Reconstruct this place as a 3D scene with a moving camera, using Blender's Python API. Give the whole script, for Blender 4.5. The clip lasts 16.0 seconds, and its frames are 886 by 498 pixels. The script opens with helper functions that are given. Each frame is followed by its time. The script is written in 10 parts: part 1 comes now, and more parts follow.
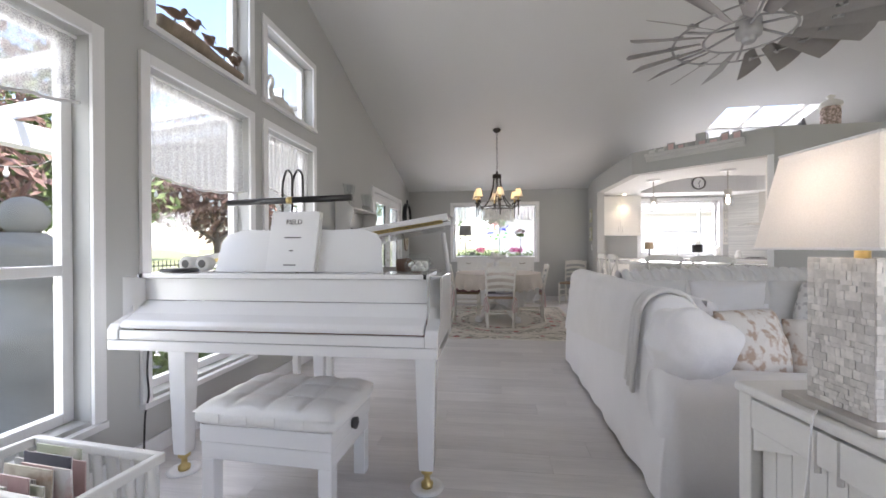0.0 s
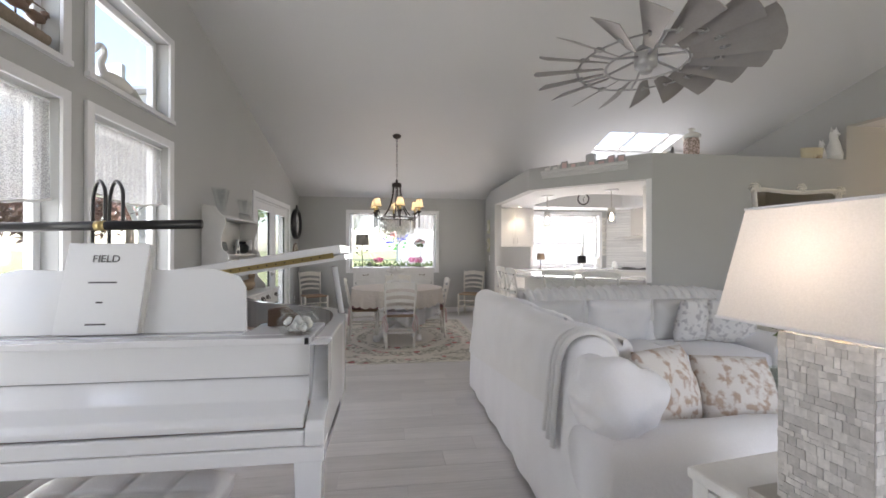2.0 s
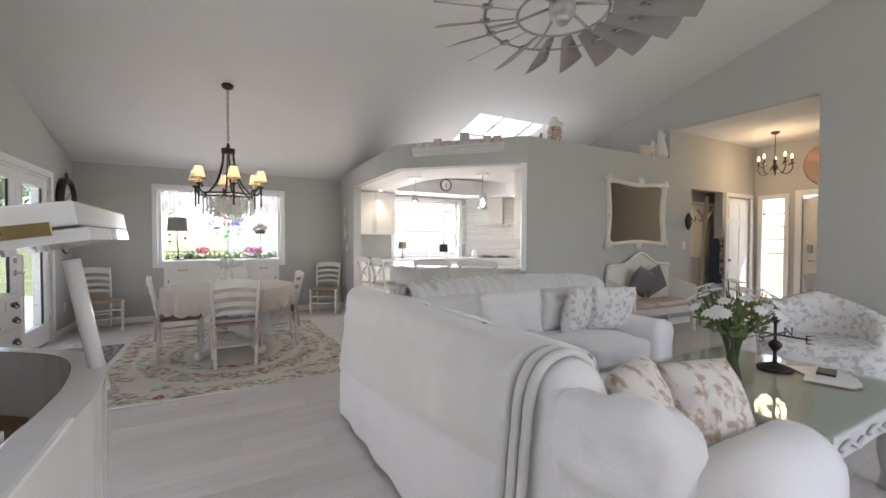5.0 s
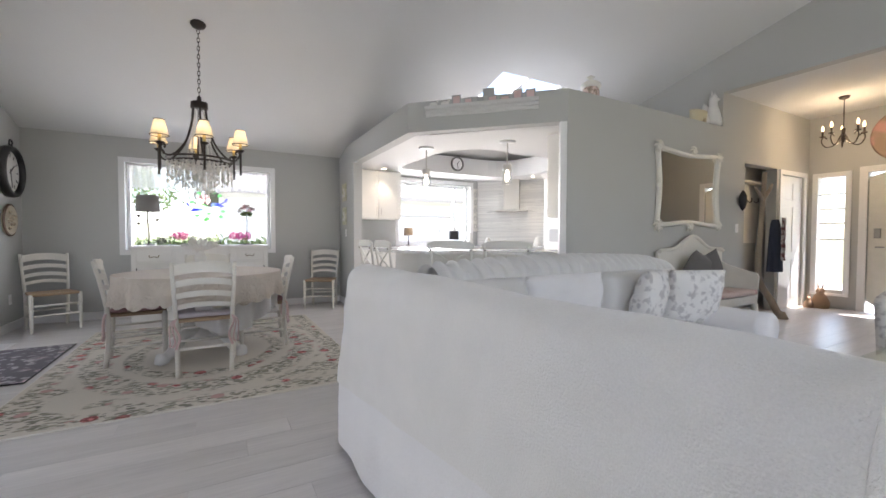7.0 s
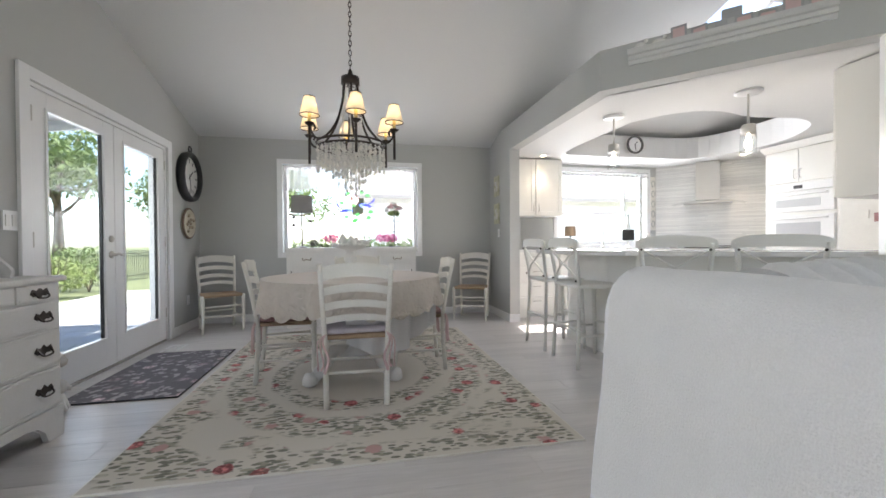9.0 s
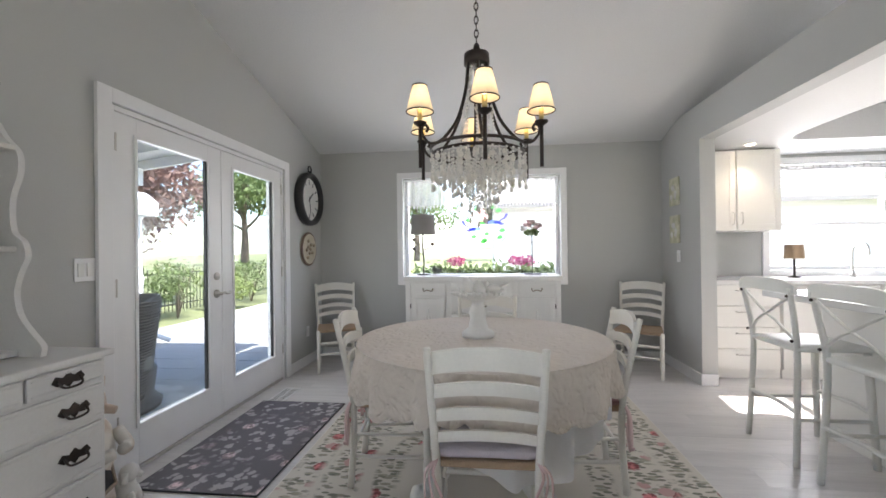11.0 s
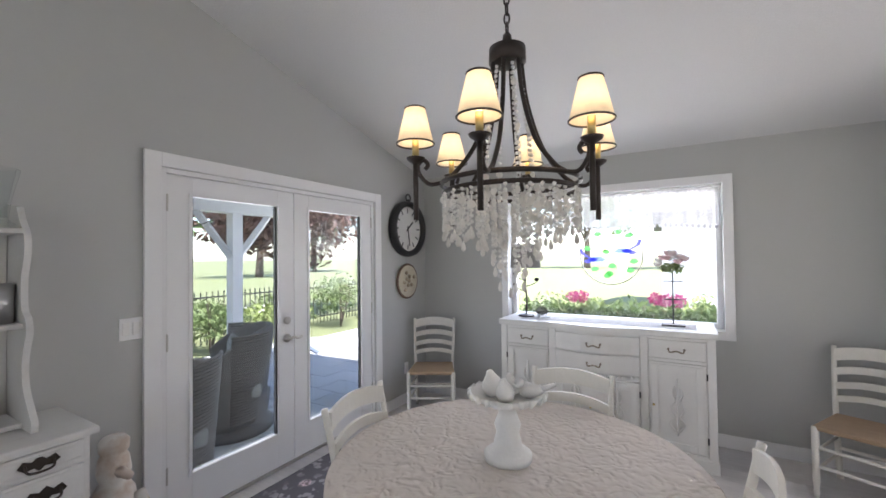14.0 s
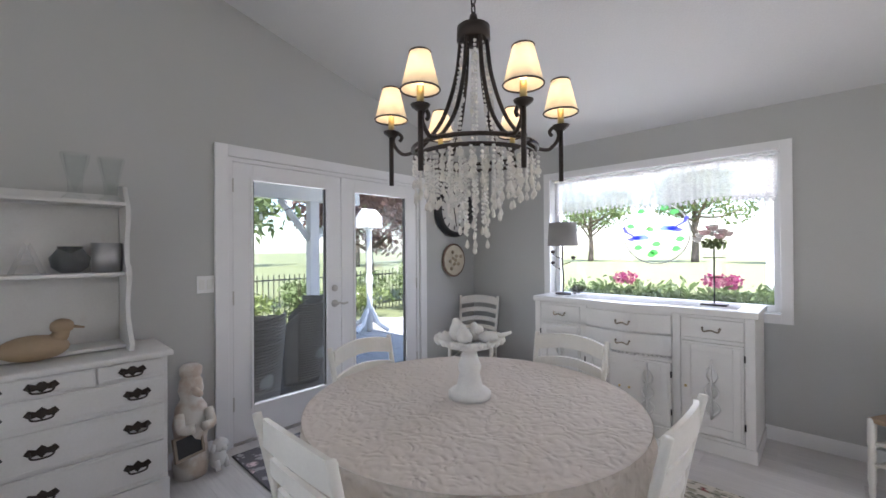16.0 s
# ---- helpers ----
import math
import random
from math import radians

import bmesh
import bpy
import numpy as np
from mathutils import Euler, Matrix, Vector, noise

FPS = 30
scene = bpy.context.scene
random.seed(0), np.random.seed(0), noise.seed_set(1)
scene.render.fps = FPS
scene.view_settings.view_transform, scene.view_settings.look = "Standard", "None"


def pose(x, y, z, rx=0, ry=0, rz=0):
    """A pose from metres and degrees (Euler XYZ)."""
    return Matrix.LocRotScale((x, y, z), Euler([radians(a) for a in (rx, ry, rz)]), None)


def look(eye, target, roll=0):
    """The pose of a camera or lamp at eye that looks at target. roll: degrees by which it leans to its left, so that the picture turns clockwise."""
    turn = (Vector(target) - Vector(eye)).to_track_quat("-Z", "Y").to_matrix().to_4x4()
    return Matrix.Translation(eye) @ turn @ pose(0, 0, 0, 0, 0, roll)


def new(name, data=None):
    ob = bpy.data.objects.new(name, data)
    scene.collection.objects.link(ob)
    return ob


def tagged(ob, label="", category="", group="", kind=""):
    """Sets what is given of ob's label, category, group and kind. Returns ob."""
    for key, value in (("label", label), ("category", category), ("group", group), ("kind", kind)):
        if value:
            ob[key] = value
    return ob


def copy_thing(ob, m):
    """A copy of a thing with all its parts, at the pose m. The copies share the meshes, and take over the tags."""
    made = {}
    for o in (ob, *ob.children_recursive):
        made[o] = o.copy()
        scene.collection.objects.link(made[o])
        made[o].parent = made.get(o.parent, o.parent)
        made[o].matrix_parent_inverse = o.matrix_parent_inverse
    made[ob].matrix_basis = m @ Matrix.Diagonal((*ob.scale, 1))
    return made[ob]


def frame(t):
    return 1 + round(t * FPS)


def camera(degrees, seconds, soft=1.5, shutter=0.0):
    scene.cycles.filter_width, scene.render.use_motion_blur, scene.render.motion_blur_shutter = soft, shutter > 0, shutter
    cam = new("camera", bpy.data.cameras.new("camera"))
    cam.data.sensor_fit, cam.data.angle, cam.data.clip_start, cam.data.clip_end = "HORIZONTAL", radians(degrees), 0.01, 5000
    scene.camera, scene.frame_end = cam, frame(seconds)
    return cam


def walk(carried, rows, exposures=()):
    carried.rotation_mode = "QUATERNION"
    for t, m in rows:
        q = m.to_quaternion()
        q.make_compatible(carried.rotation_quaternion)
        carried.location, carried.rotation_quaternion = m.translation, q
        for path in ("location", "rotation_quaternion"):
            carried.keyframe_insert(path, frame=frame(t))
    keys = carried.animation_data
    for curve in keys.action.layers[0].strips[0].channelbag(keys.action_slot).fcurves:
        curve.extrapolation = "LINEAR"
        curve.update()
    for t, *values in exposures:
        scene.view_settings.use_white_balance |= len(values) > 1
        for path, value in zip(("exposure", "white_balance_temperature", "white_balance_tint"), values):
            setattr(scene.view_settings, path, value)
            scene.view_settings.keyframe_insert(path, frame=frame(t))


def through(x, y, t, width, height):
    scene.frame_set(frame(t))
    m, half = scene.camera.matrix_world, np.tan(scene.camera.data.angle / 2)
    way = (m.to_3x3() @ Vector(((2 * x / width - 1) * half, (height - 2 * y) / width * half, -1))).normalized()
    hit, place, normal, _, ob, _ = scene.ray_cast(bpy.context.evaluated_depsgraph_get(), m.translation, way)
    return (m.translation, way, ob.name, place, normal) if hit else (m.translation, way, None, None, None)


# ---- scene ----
cam = camera(95.1, 16.0, soft=1.6)
PATH = [
    (0, (0.282, 0.328, 1.164), (0.03, 2.312, 1.155), -0.2),
    (0.5, (0.257, 0.424, 1.205), (0.109, 2.418, 1.199), -0.1),
    (1, (0.247, 0.535, 1.25), (0.219, 2.535, 1.25), -0.1),
    (1.5, (0.251, 0.61, 1.3), (0.359, 2.607, 1.295), -0.0),
    (2, (0.248, 0.73, 1.321), (0.5, 2.714, 1.325), 0.1),
    (2.5, (0.243, 0.833, 1.339), (0.64, 2.794, 1.345), 0.2),
    (3, (0.234, 0.942, 1.351), (0.766, 2.87, 1.357), 0.3),
    (3.5, (0.236, 1.036, 1.349), (0.897, 2.924, 1.346), 0.3),
    (4, (0.219, 1.225, 1.32), (0.998, 3.067, 1.3), 0.4),
    (4.2, (0.221, 1.292, 1.317), (1.048, 3.112, 1.288), 0.3),
    (6.3, (0.39, 2.153, 1.185), (1.423, 3.865, 1.139), 0.3),
    (6.5, (0.435, 2.221, 1.171), (1.458, 3.939, 1.114), 0.2),
    (7, (0.462, 2.483, 1.083), (1.432, 4.231, 1.025), 0.1),
    (7.5, (0.45, 2.77, 1.02), (1.325, 4.568, 0.961), 0.2),
    (8, (0.438, 3.049, 0.975), (1.169, 4.91, 0.92), -0.1),
    (8.5, (0.418, 3.324, 0.973), (0.972, 5.245, 0.931), -0.1),
    (9, (0.397, 3.598, 1.003), (0.793, 5.559, 0.979), -0.4),
    (9.5, (0.381, 3.865, 1.046), (0.602, 5.853, 1.037), -0.4),
    (10, (0.385, 4.135, 1.09), (0.434, 6.135, 1.094), -0.6),
    (10.2, (0.357, 4.239, 1.119), (0.357, 6.239, 1.121), -0.6),
    (12.3, (0.509, 5.138, 1.401), (-0.094, 7.045, 1.426), -0.6),
    (12.5, (0.536, 5.192, 1.424), (-0.11, 7.084, 1.449), -0.5),
    (13, (0.647, 5.301, 1.467), (-0.13, 7.144, 1.5), -0.6),
    (13.5, (0.767, 5.375, 1.509), (-0.136, 7.16, 1.544), -0.6),
    (14, (0.891, 5.425, 1.52), (-0.122, 7.15, 1.559), -0.7),
    (14.5, (1.019, 5.469, 1.5), (-0.091, 7.132, 1.543), -0.6),
    (15, (1.182, 5.518, 1.484), (-0.04, 7.1, 1.52), -0.5),
    (15.5, (1.313, 5.541, 1.437), (0.01, 7.058, 1.456), -0.5),
    (16, (1.408, 5.551, 1.375), (0.037, 7.007, 1.384), -0.4),
]
walk(cam, [(t, look(eye, target, roll)) for t, eye, target, roll in PATH], [(0, 2.18, 6750, 20), (4, 2.2, 6950, 19), (7.0, 2.34, 6600, 18), (9.5, 2.35, 6600, 15), (12.5, 2.42, 6550, 18), (16, 2.3, 6300, 20)])

# ---- world, sun, window light and one added fill ----
SUN_ELEV, SUN_AZ = 62.0, 122.0  # degrees; azimuth from +y towards +x
world = bpy.data.worlds.new("world")
scene.world = world
world.use_nodes = True
_wn = world.node_tree.nodes
_sky = _wn.new("ShaderNodeTexSky")
_sky.sky_type = "NISHITA"
_sky.sun_disc = False
_sky.sun_elevation = radians(SUN_ELEV)
_sky.sun_rotation = radians(SUN_AZ)
_wn["Background"].inputs["Strength"].default_value = 0.15
world.node_tree.links.new(_sky.outputs["Color"], _wn["Background"].inputs["Color"])

sun_data = bpy.data.lights.new("sun", "SUN")
sun_data.energy, sun_data.angle, sun_data.color = 4.5, radians(0.6), (1.0, 0.95, 0.88)
_sd = Vector((math.sin(radians(SUN_AZ)) * math.cos(radians(SUN_ELEV)), math.cos(radians(SUN_AZ)) * math.cos(radians(SUN_ELEV)), math.sin(radians(SUN_ELEV))))
sun = new("sun", sun_data)
sun.matrix_world = look((0, 0, 20), Vector((0, 0, 20)) - _sd)


def window_light(name, centre, target, width, height, watts, color=(0.96, 0.98, 1.0)):
    d = bpy.data.lights.new(name, "AREA")
    d.shape, d.size, d.size_y, d.energy, d.color = "RECTANGLE", width, height, watts, color
    ob = new(name, d)
    ob.matrix_world = look(centre, target)
    return ob


window_light("skylight_from_left_windows", (-1.95, 2.75, 1.35), (3, 2.75, 1.0), 3.4, 2.2, 18)
window_light("skylight_from_high_windows", (-1.95, 2.75, 2.8), (3, 2.75, 1.5), 3.4, 0.8, 5)
window_light("skylight_from_french_doors", (-1.95, 7.5, 1.05), (3, 7.5, 0.9), 1.6, 1.8, 5.5)
window_light("skylight_from_dining_window", (0.28, 9.75, 1.5), (0.28, 3, 1.0), 1.7, 1.1, 6.5)
window_light("skylight_from_kitchen_window", (4.1, 9.8, 1.55), (4.1, 3, 1.0), 1.5, 1.1, 20)
window_light("skylight_from_roof_window", (4.2, 7.0, 3.28), (4.2, 6.8, 0.0), 1.1, 0.9, 5)
# fill lamp added behind the room; no window is known there
window_light("fill_from_behind_room", (3.7, -1.35, 1.6), (3.7, 4, 1.2), 3.4, 2.0, 10)
window_light("skylight_from_side_light", (9.05, 4.9, 1.2), (3, 4.6, 0.6), 0.9, 1.8, 2)


def point_lamp(name, place, watts, color=(1.0, 0.77, 0.50), radius=0.03):
    d = bpy.data.lights.new(name, "POINT")
    d.energy, d.color, d.shadow_soft_size = watts, color, radius
    ob = new(name, d)
    ob.location = place
    return ob


# ---- materials ----
def material(name, color, rough=0.5, metal=0.0, vary=0.08, scale=6.0, fine=0.04, fine_scale=80.0, bump=0.0, bump_scale=120.0,
             spec=0.5, coat=0.0, per_object=0.0, sheen=0.0, stretch=(1, 1, 1), second=None, second_scale=3.0, second_cut=0.55):
    """A surface with colour varied at two scales, fine relief, and, where given, patches of a second colour."""
    m = bpy.data.materials.new(name)
    m.use_nodes = True
    nt = m.node_tree
    n, l = nt.nodes, nt.links
    bsdf = n["Principled BSDF"]
    tc = n.new("ShaderNodeTexCoord")
    mp = n.new("ShaderNodeMapping")
    mp.inputs["Scale"].default_value = stretch
    l.new(tc.outputs["Object"], mp.inputs["Vector"])
    if per_object:
        own = n.new("ShaderNodeObjectInfo")
        off = n.new("ShaderNodeMath"); off.operation = "MULTIPLY"; off.inputs[1].default_value = 53.0
        l.new(own.outputs["Random"], off.inputs[0]); l.new(off.outputs[0], mp.inputs["Location"])
    a = n.new("ShaderNodeTexNoise")
    a.inputs["Scale"].default_value, a.inputs["Detail"].default_value = scale, 4
    l.new(mp.outputs["Vector"], a.inputs["Vector"])
    b = n.new("ShaderNodeTexNoise")
    b.inputs["Scale"].default_value, b.inputs["Detail"].default_value = fine_scale, 3
    l.new(mp.outputs["Vector"], b.inputs["Vector"])
    # value factor = 1 + vary*(a-.5)*2 + fine*(b-.5)*2
    m1 = n.new("ShaderNodeMath"); m1.operation = "MULTIPLY_ADD"
    l.new(a.outputs["Fac"], m1.inputs[0]); m1.inputs[1].default_value = vary * 2; m1.inputs[2].default_value = 1 - vary - fine
    m2 = n.new("ShaderNodeMath"); m2.operation = "MULTIPLY_ADD"
    l.new(b.outputs["Fac"], m2.inputs[0]); m2.inputs[1].default_value = fine * 2
    l.new(m1.outputs[0], m2.inputs[2])
    last = m2.outputs[0]
    if per_object:
        oi = n.new("ShaderNodeObjectInfo")
        m3 = n.new("ShaderNodeMath"); m3.operation = "MULTIPLY_ADD"
        l.new(oi.outputs["Random"], m3.inputs[0]); m3.inputs[1].default_value = per_object * 2; m3.inputs[2].default_value = 1 - per_object
        m4 = n.new("ShaderNodeMath"); m4.operation = "MULTIPLY"
        l.new(last, m4.inputs[0]); l.new(m3.outputs[0], m4.inputs[1])
        last = m4.outputs[0]
    mix = n.new("ShaderNodeMix"); mix.data_type = "RGBA"; mix.blend_type = "MULTIPLY"
    mix.inputs[0].default_value = 1.0
    if second:
        c = n.new("ShaderNodeTexNoise")
        c.inputs["Scale"].default_value, c.inputs["Detail"].default_value = second_scale, 5
        l.new(mp.outputs["Vector"], c.inputs["Vector"])
        r = n.new("ShaderNodeValToRGB")
        r.color_ramp.elements[0].position, r.color_ramp.elements[1].position = second_cut - 0.06, second_cut + 0.06
        r.color_ramp.elements[0].color, r.color_ramp.elements[1].color = (*color, 1), (*second, 1)
        l.new(c.outputs["Fac"], r.inputs["Fac"])
        l.new(r.outputs["Color"], mix.inputs[6])
    else:
        mix.inputs[6].default_value = (*color, 1)
    l.new(last, mix.inputs[7])
    l.new(mix.outputs[2], bsdf.inputs["Base Color"])
    bsdf.inputs["Roughness"].default_value = rough
    bsdf.inputs["Metallic"].default_value = metal
    bsdf.inputs["Specular IOR Level"].default_value = spec
    bsdf.inputs["Coat Weight"].default_value = coat
    bsdf.inputs["Coat Roughness"].default_value = 0.08
    bsdf.inputs["Sheen Weight"].default_value = sheen
    if bump:
        bn = n.new("ShaderNodeTexNoise")
        bn.inputs["Scale"].default_value, bn.inputs["Detail"].default_value = bump_scale, 4
        l.new(mp.outputs["Vector"], bn.inputs["Vector"])
        bp = n.new("ShaderNodeBump")
        bp.inputs["Strength"].default_value, bp.inputs["Distance"].default_value = bump, 0.01
        l.new(bn.outputs["Fac"], bp.inputs["Height"])
        l.new(bp.outputs["Normal"], bsdf.inputs["Normal"])
    return m


def glass_material(name, tint=(1, 1, 1), rough=0.0, clear=0.9):
    """Thin pane: mostly clear with a Fresnel gloss."""
    m = bpy.data.materials.new(name)
    m.use_nodes = True
    n, l = m.node_tree.nodes, m.node_tree.links
    n.remove(n["Principled BSDF"])
    out = n["Material Output"]
    t = n.new("ShaderNodeBsdfTransparent"); t.inputs["Color"].default_value = (*tint, 1)
    g = n.new("ShaderNodeBsdfGlossy"); g.inputs["Roughness"].default_value = rough
    lw = n.new("ShaderNodeLayerWeight"); lw.inputs["Blend"].default_value = 0.5
    pw = n.new("ShaderNodeMath"); pw.operation = "POWER"; pw.inputs[1].default_value = 5.0
    l.new(lw.outputs["Facing"], pw.inputs[0])
    fr = n.new("ShaderNodeMath"); fr.operation = "MULTIPLY_ADD"; fr.inputs[1].default_value = 0.7; fr.inputs[2].default_value = 0.03
    l.new(pw.outputs[0], fr.inputs[0])
    mx = n.new("ShaderNodeMixShader")
    l.new(fr.outputs[0], mx.inputs[0]); l.new(t.outputs[0], mx.inputs[1]); l.new(g.outputs[0], mx.inputs[2])
    l.new(mx.outputs[0], out.inputs["Surface"])
    return m


def solid_glass(name, color=(1, 1, 1), rough=0.02):
    m = bpy.data.materials.new(name)
    m.use_nodes = True
    b = m.node_tree.nodes["Principled BSDF"]
    b.inputs["Base Color"].default_value = (*color, 1)
    b.inputs["Transmission Weight"].default_value = 1.0
    b.inputs["Roughness"].default_value = rough
    b.inputs["IOR"].default_value = 1.3
    return m


def cloth_through(name, color, through=0.5, weave=300.0, holes=0.0):
    """Cloth or paper that lets light through; holes: how much of it is open lace."""
    m = bpy.data.materials.new(name)
    m.use_nodes = True
    n, l = m.node_tree.nodes, m.node_tree.links
    n.remove(n["Principled BSDF"])
    out = n["Material Output"]
    d = n.new("ShaderNodeBsdfDiffuse"); t = n.new("ShaderNodeBsdfTranslucent")
    tc = n.new("ShaderNodeTexCoord")
    nz = n.new("ShaderNodeTexNoise"); nz.inputs["Scale"].default_value = weave; nz.inputs["Detail"].default_value = 3
    l.new(tc.outputs["Object"], nz.inputs["Vector"])
    rp = n.new("ShaderNodeValToRGB")
    rp.color_ramp.elements[0].color = (*[c * 0.93 for c in color], 1); rp.color_ramp.elements[1].color = (*color, 1)
    rp.color_ramp.elements[0].position, rp.color_ramp.elements[1].position = 0.3, 0.7
    l.new(nz.outputs["Fac"], rp.inputs["Fac"])
    l.new(rp.outputs["Color"], d.inputs["Color"]); l.new(rp.outputs["Color"], t.inputs["Color"])
    mx = n.new("ShaderNodeMixShader"); mx.inputs[0].default_value = through
    l.new(d.outputs[0], mx.inputs[1]); l.new(t.outputs[0], mx.inputs[2])
    last = mx.outputs[0]
    if holes:
        v = n.new("ShaderNodeTexNoise"); v.inputs["Scale"].default_value = 180; v.inputs["Detail"].default_value = 2
        l.new(tc.outputs["Object"], v.inputs["Vector"])
        r2 = n.new("ShaderNodeValToRGB")
        r2.color_ramp.elements[0].position, r2.color_ramp.elements[1].position = 0.5 - holes * 0.2, 0.62
        r2.color_ramp.elements[0].color = (holes, holes, holes, 1); r2.color_ramp.elements[1].color = (holes * 0.3, holes * 0.3, holes * 0.3, 1)
        l.new(v.outputs["Fac"], r2.inputs["Fac"])
        tr = n.new("ShaderNodeBsdfTransparent")
        m2 = n.new("ShaderNodeMixShader")
        l.new(r2.outputs["Color"], m2.inputs[0]); l.new(last, m2.inputs[1]); l.new(tr.outputs[0], m2.inputs[2])
        last = m2.outputs[0]
    l.new(last, out.inputs["Surface"])
    return m


def glow(name, color, strength):
    m = bpy.data.materials.new(name)
    m.use_nodes = True
    b = m.node_tree.nodes["Principled BSDF"]
    b.inputs["Emission Color"].default_value = (*color, 1)
    b.inputs["Emission Strength"].default_value = strength
    b.inputs["Base Color"].default_value = (*color, 1)
    return m


M_WALL = material("grey_wall_paint", (0.47, 0.475, 0.462), 0.75, vary=0.03, scale=1.5, fine=0.02, fine_scale=140, bump=0.12, bump_scale=160)
M_CEIL = material("ceiling_paint", (0.68, 0.68, 0.672), 0.85, vary=0.025, scale=1.2, fine=0.03, fine_scale=90, bump=0.25, bump_scale=90)
M_TRIM = material("white_trim_paint", (0.80, 0.80, 0.80), 0.35, vary=0.03, scale=4, fine=0.015)
M_WHITE = material("white_furniture_paint", (0.76, 0.755, 0.73), 0.38, vary=0.05, scale=7, fine=0.03, bump=0.05, bump_scale=40)
M_CREAM = material("antique_white_paint", (0.74, 0.72, 0.66), 0.45, vary=0.08, scale=9, fine=0.05, bump=0.08, bump_scale=60)
M_SCRATCHED = material("chalky_white_paint", (0.63, 0.625, 0.61), 0.5, vary=0.07, scale=8, fine=0.05, second=(0.60, 0.585, 0.56), second_scale=14, second_cut=0.68)
M_PIANO = material("white_piano_lacquer", (0.80, 0.80, 0.80), 0.09, vary=0.015, scale=3, fine=0.008, coat=0.5)
M_PLANK = material("whitewashed_plank", (0.62, 0.60, 0.59), 0.34, vary=0.20, scale=3.2, fine=0.15, fine_scale=26, bump=0.06, bump_scale=50, per_object=0.06, stretch=(0.22, 2.6, 1))
M_SLIP = material("white_slipcover_cotton", (0.84, 0.835, 0.84), 0.95, vary=0.04, scale=4, fine=0.05, fine_scale=220, bump=0.22, bump_scale=60, sheen=0.3)
M_RUFFLE = material("pale_grey_ruffled_cotton", (0.70, 0.695, 0.68), 0.95, vary=0.05, scale=6, fine=0.06, fine_scale=200, bump=0.25, bump_scale=70, sheen=0.2)
M_THROW = material("ivory_knit_throw", (0.80, 0.79, 0.77), 1.0, vary=0.05, scale=8, fine=0.10, fine_scale=300, bump=0.5, bump_scale=220, sheen=0.5)
M_TOILE = material("floral_toile_cotton", (0.74, 0.71, 0.67), 0.95, vary=0.04, fine=0.05, fine_scale=200, bump=0.2, second=(0.50, 0.38, 0.30), second_scale=24, second_cut=0.555)
M_TOILE_GREY = material("grey_toile_cotton", (0.74, 0.73, 0.71), 0.95, vary=0.04, fine=0.05, fine_scale=200, bump=0.2, second=(0.50, 0.485, 0.485), second_scale=22, second_cut=0.56)
M_LEATHER = material("white_tufted_leather", (0.74, 0.735, 0.72), 0.38, vary=0.04, scale=8, fine=0.04, bump=0.12, bump_scale=180)
M_BRASS = material("aged_brass", (0.62, 0.48, 0.22), 0.3, 1.0, vary=0.12, scale=20)
M_STEEL = material("brushed_steel", (0.56, 0.54, 0.51), 0.36, 1.0, vary=0.06, scale=3, stretch=(1, 1, 20))
M_GALV = material("galvanised_metal", (0.42, 0.42, 0.42), 0.45, 0.75, vary=0.1, scale=9, fine=0.06)
M_BLADE = material("weathered_fan_blade", (0.34, 0.325, 0.31), 0.5, 0.35, vary=0.1, scale=9, fine=0.06)
M_BRONZE = material("dark_bronze_iron", (0.055, 0.045, 0.04), 0.42, 0.7, vary=0.2, scale=20)
M_BLACK = material("black_lacquer", (0.02, 0.02, 0.021), 0.35, vary=0.15, scale=12)
M_DARKGREY = material("dark_grey_cloth", (0.15, 0.145, 0.14), 0.9, vary=0.08, scale=20, fine=0.1, fine_scale=300)
M_RUSH = material("woven_rush", (0.36, 0.255, 0.165), 0.85, vary=0.25, scale=18, fine=0.2, fine_scale=120, bump=0.6, bump_scale=90, stretch=(1, 5, 1))
M_PINK = material("dusty_pink_cushion", (0.30, 0.17, 0.17), 0.95, vary=0.2, scale=12, fine=0.1, fine_scale=200, bump=0.3)
M_LILAC = material("pale_lilac_cushion", (0.52, 0.48, 0.52), 0.95, vary=0.12, scale=12, fine=0.1, fine_scale=200, bump=0.3)
M_PINKBOW = material("pale_pink_ribbon", (0.66, 0.49, 0.48), 0.8, vary=0.08, scale=20)
M_WOOD = material("driftwood", (0.31, 0.25, 0.19), 0.8, vary=0.3, scale=5, fine=0.15, fine_scale=40, bump=0.5, bump_scale=25, stretch=(4, 4, 0.6))
M_BROWN = material("carved_brown_wood", (0.16, 0.10, 0.07), 0.6, vary=0.25, scale=9, fine=0.1, bump=0.3, bump_scale=30)
M_SOUND = material("red_brown_soundboard", (0.20, 0.085, 0.06), 0.35, vary=0.2, scale=5, stretch=(6, 1, 1))
M_PEARL = material("mother_of_pearl", (0.64, 0.62, 0.59), 0.16, vary=0.28, scale=45, fine=0.15, fine_scale=110, per_object=0.2, coat=0.4, bump=0.1)
M_PLASTER = material("off_white_plaster", (0.74, 0.73, 0.70), 0.7, vary=0.07, scale=16, fine=0.05, bump=0.25, bump_scale=60)
M_QUARTZ = material("white_quartz", (0.78, 0.78, 0.77), 0.15, vary=0.04, scale=3, fine=0.03)
M_TILE = material("linear_glass_tile", (0.60, 0.60, 0.59), 0.25, vary=0.05, scale=4, per_object=0.14)
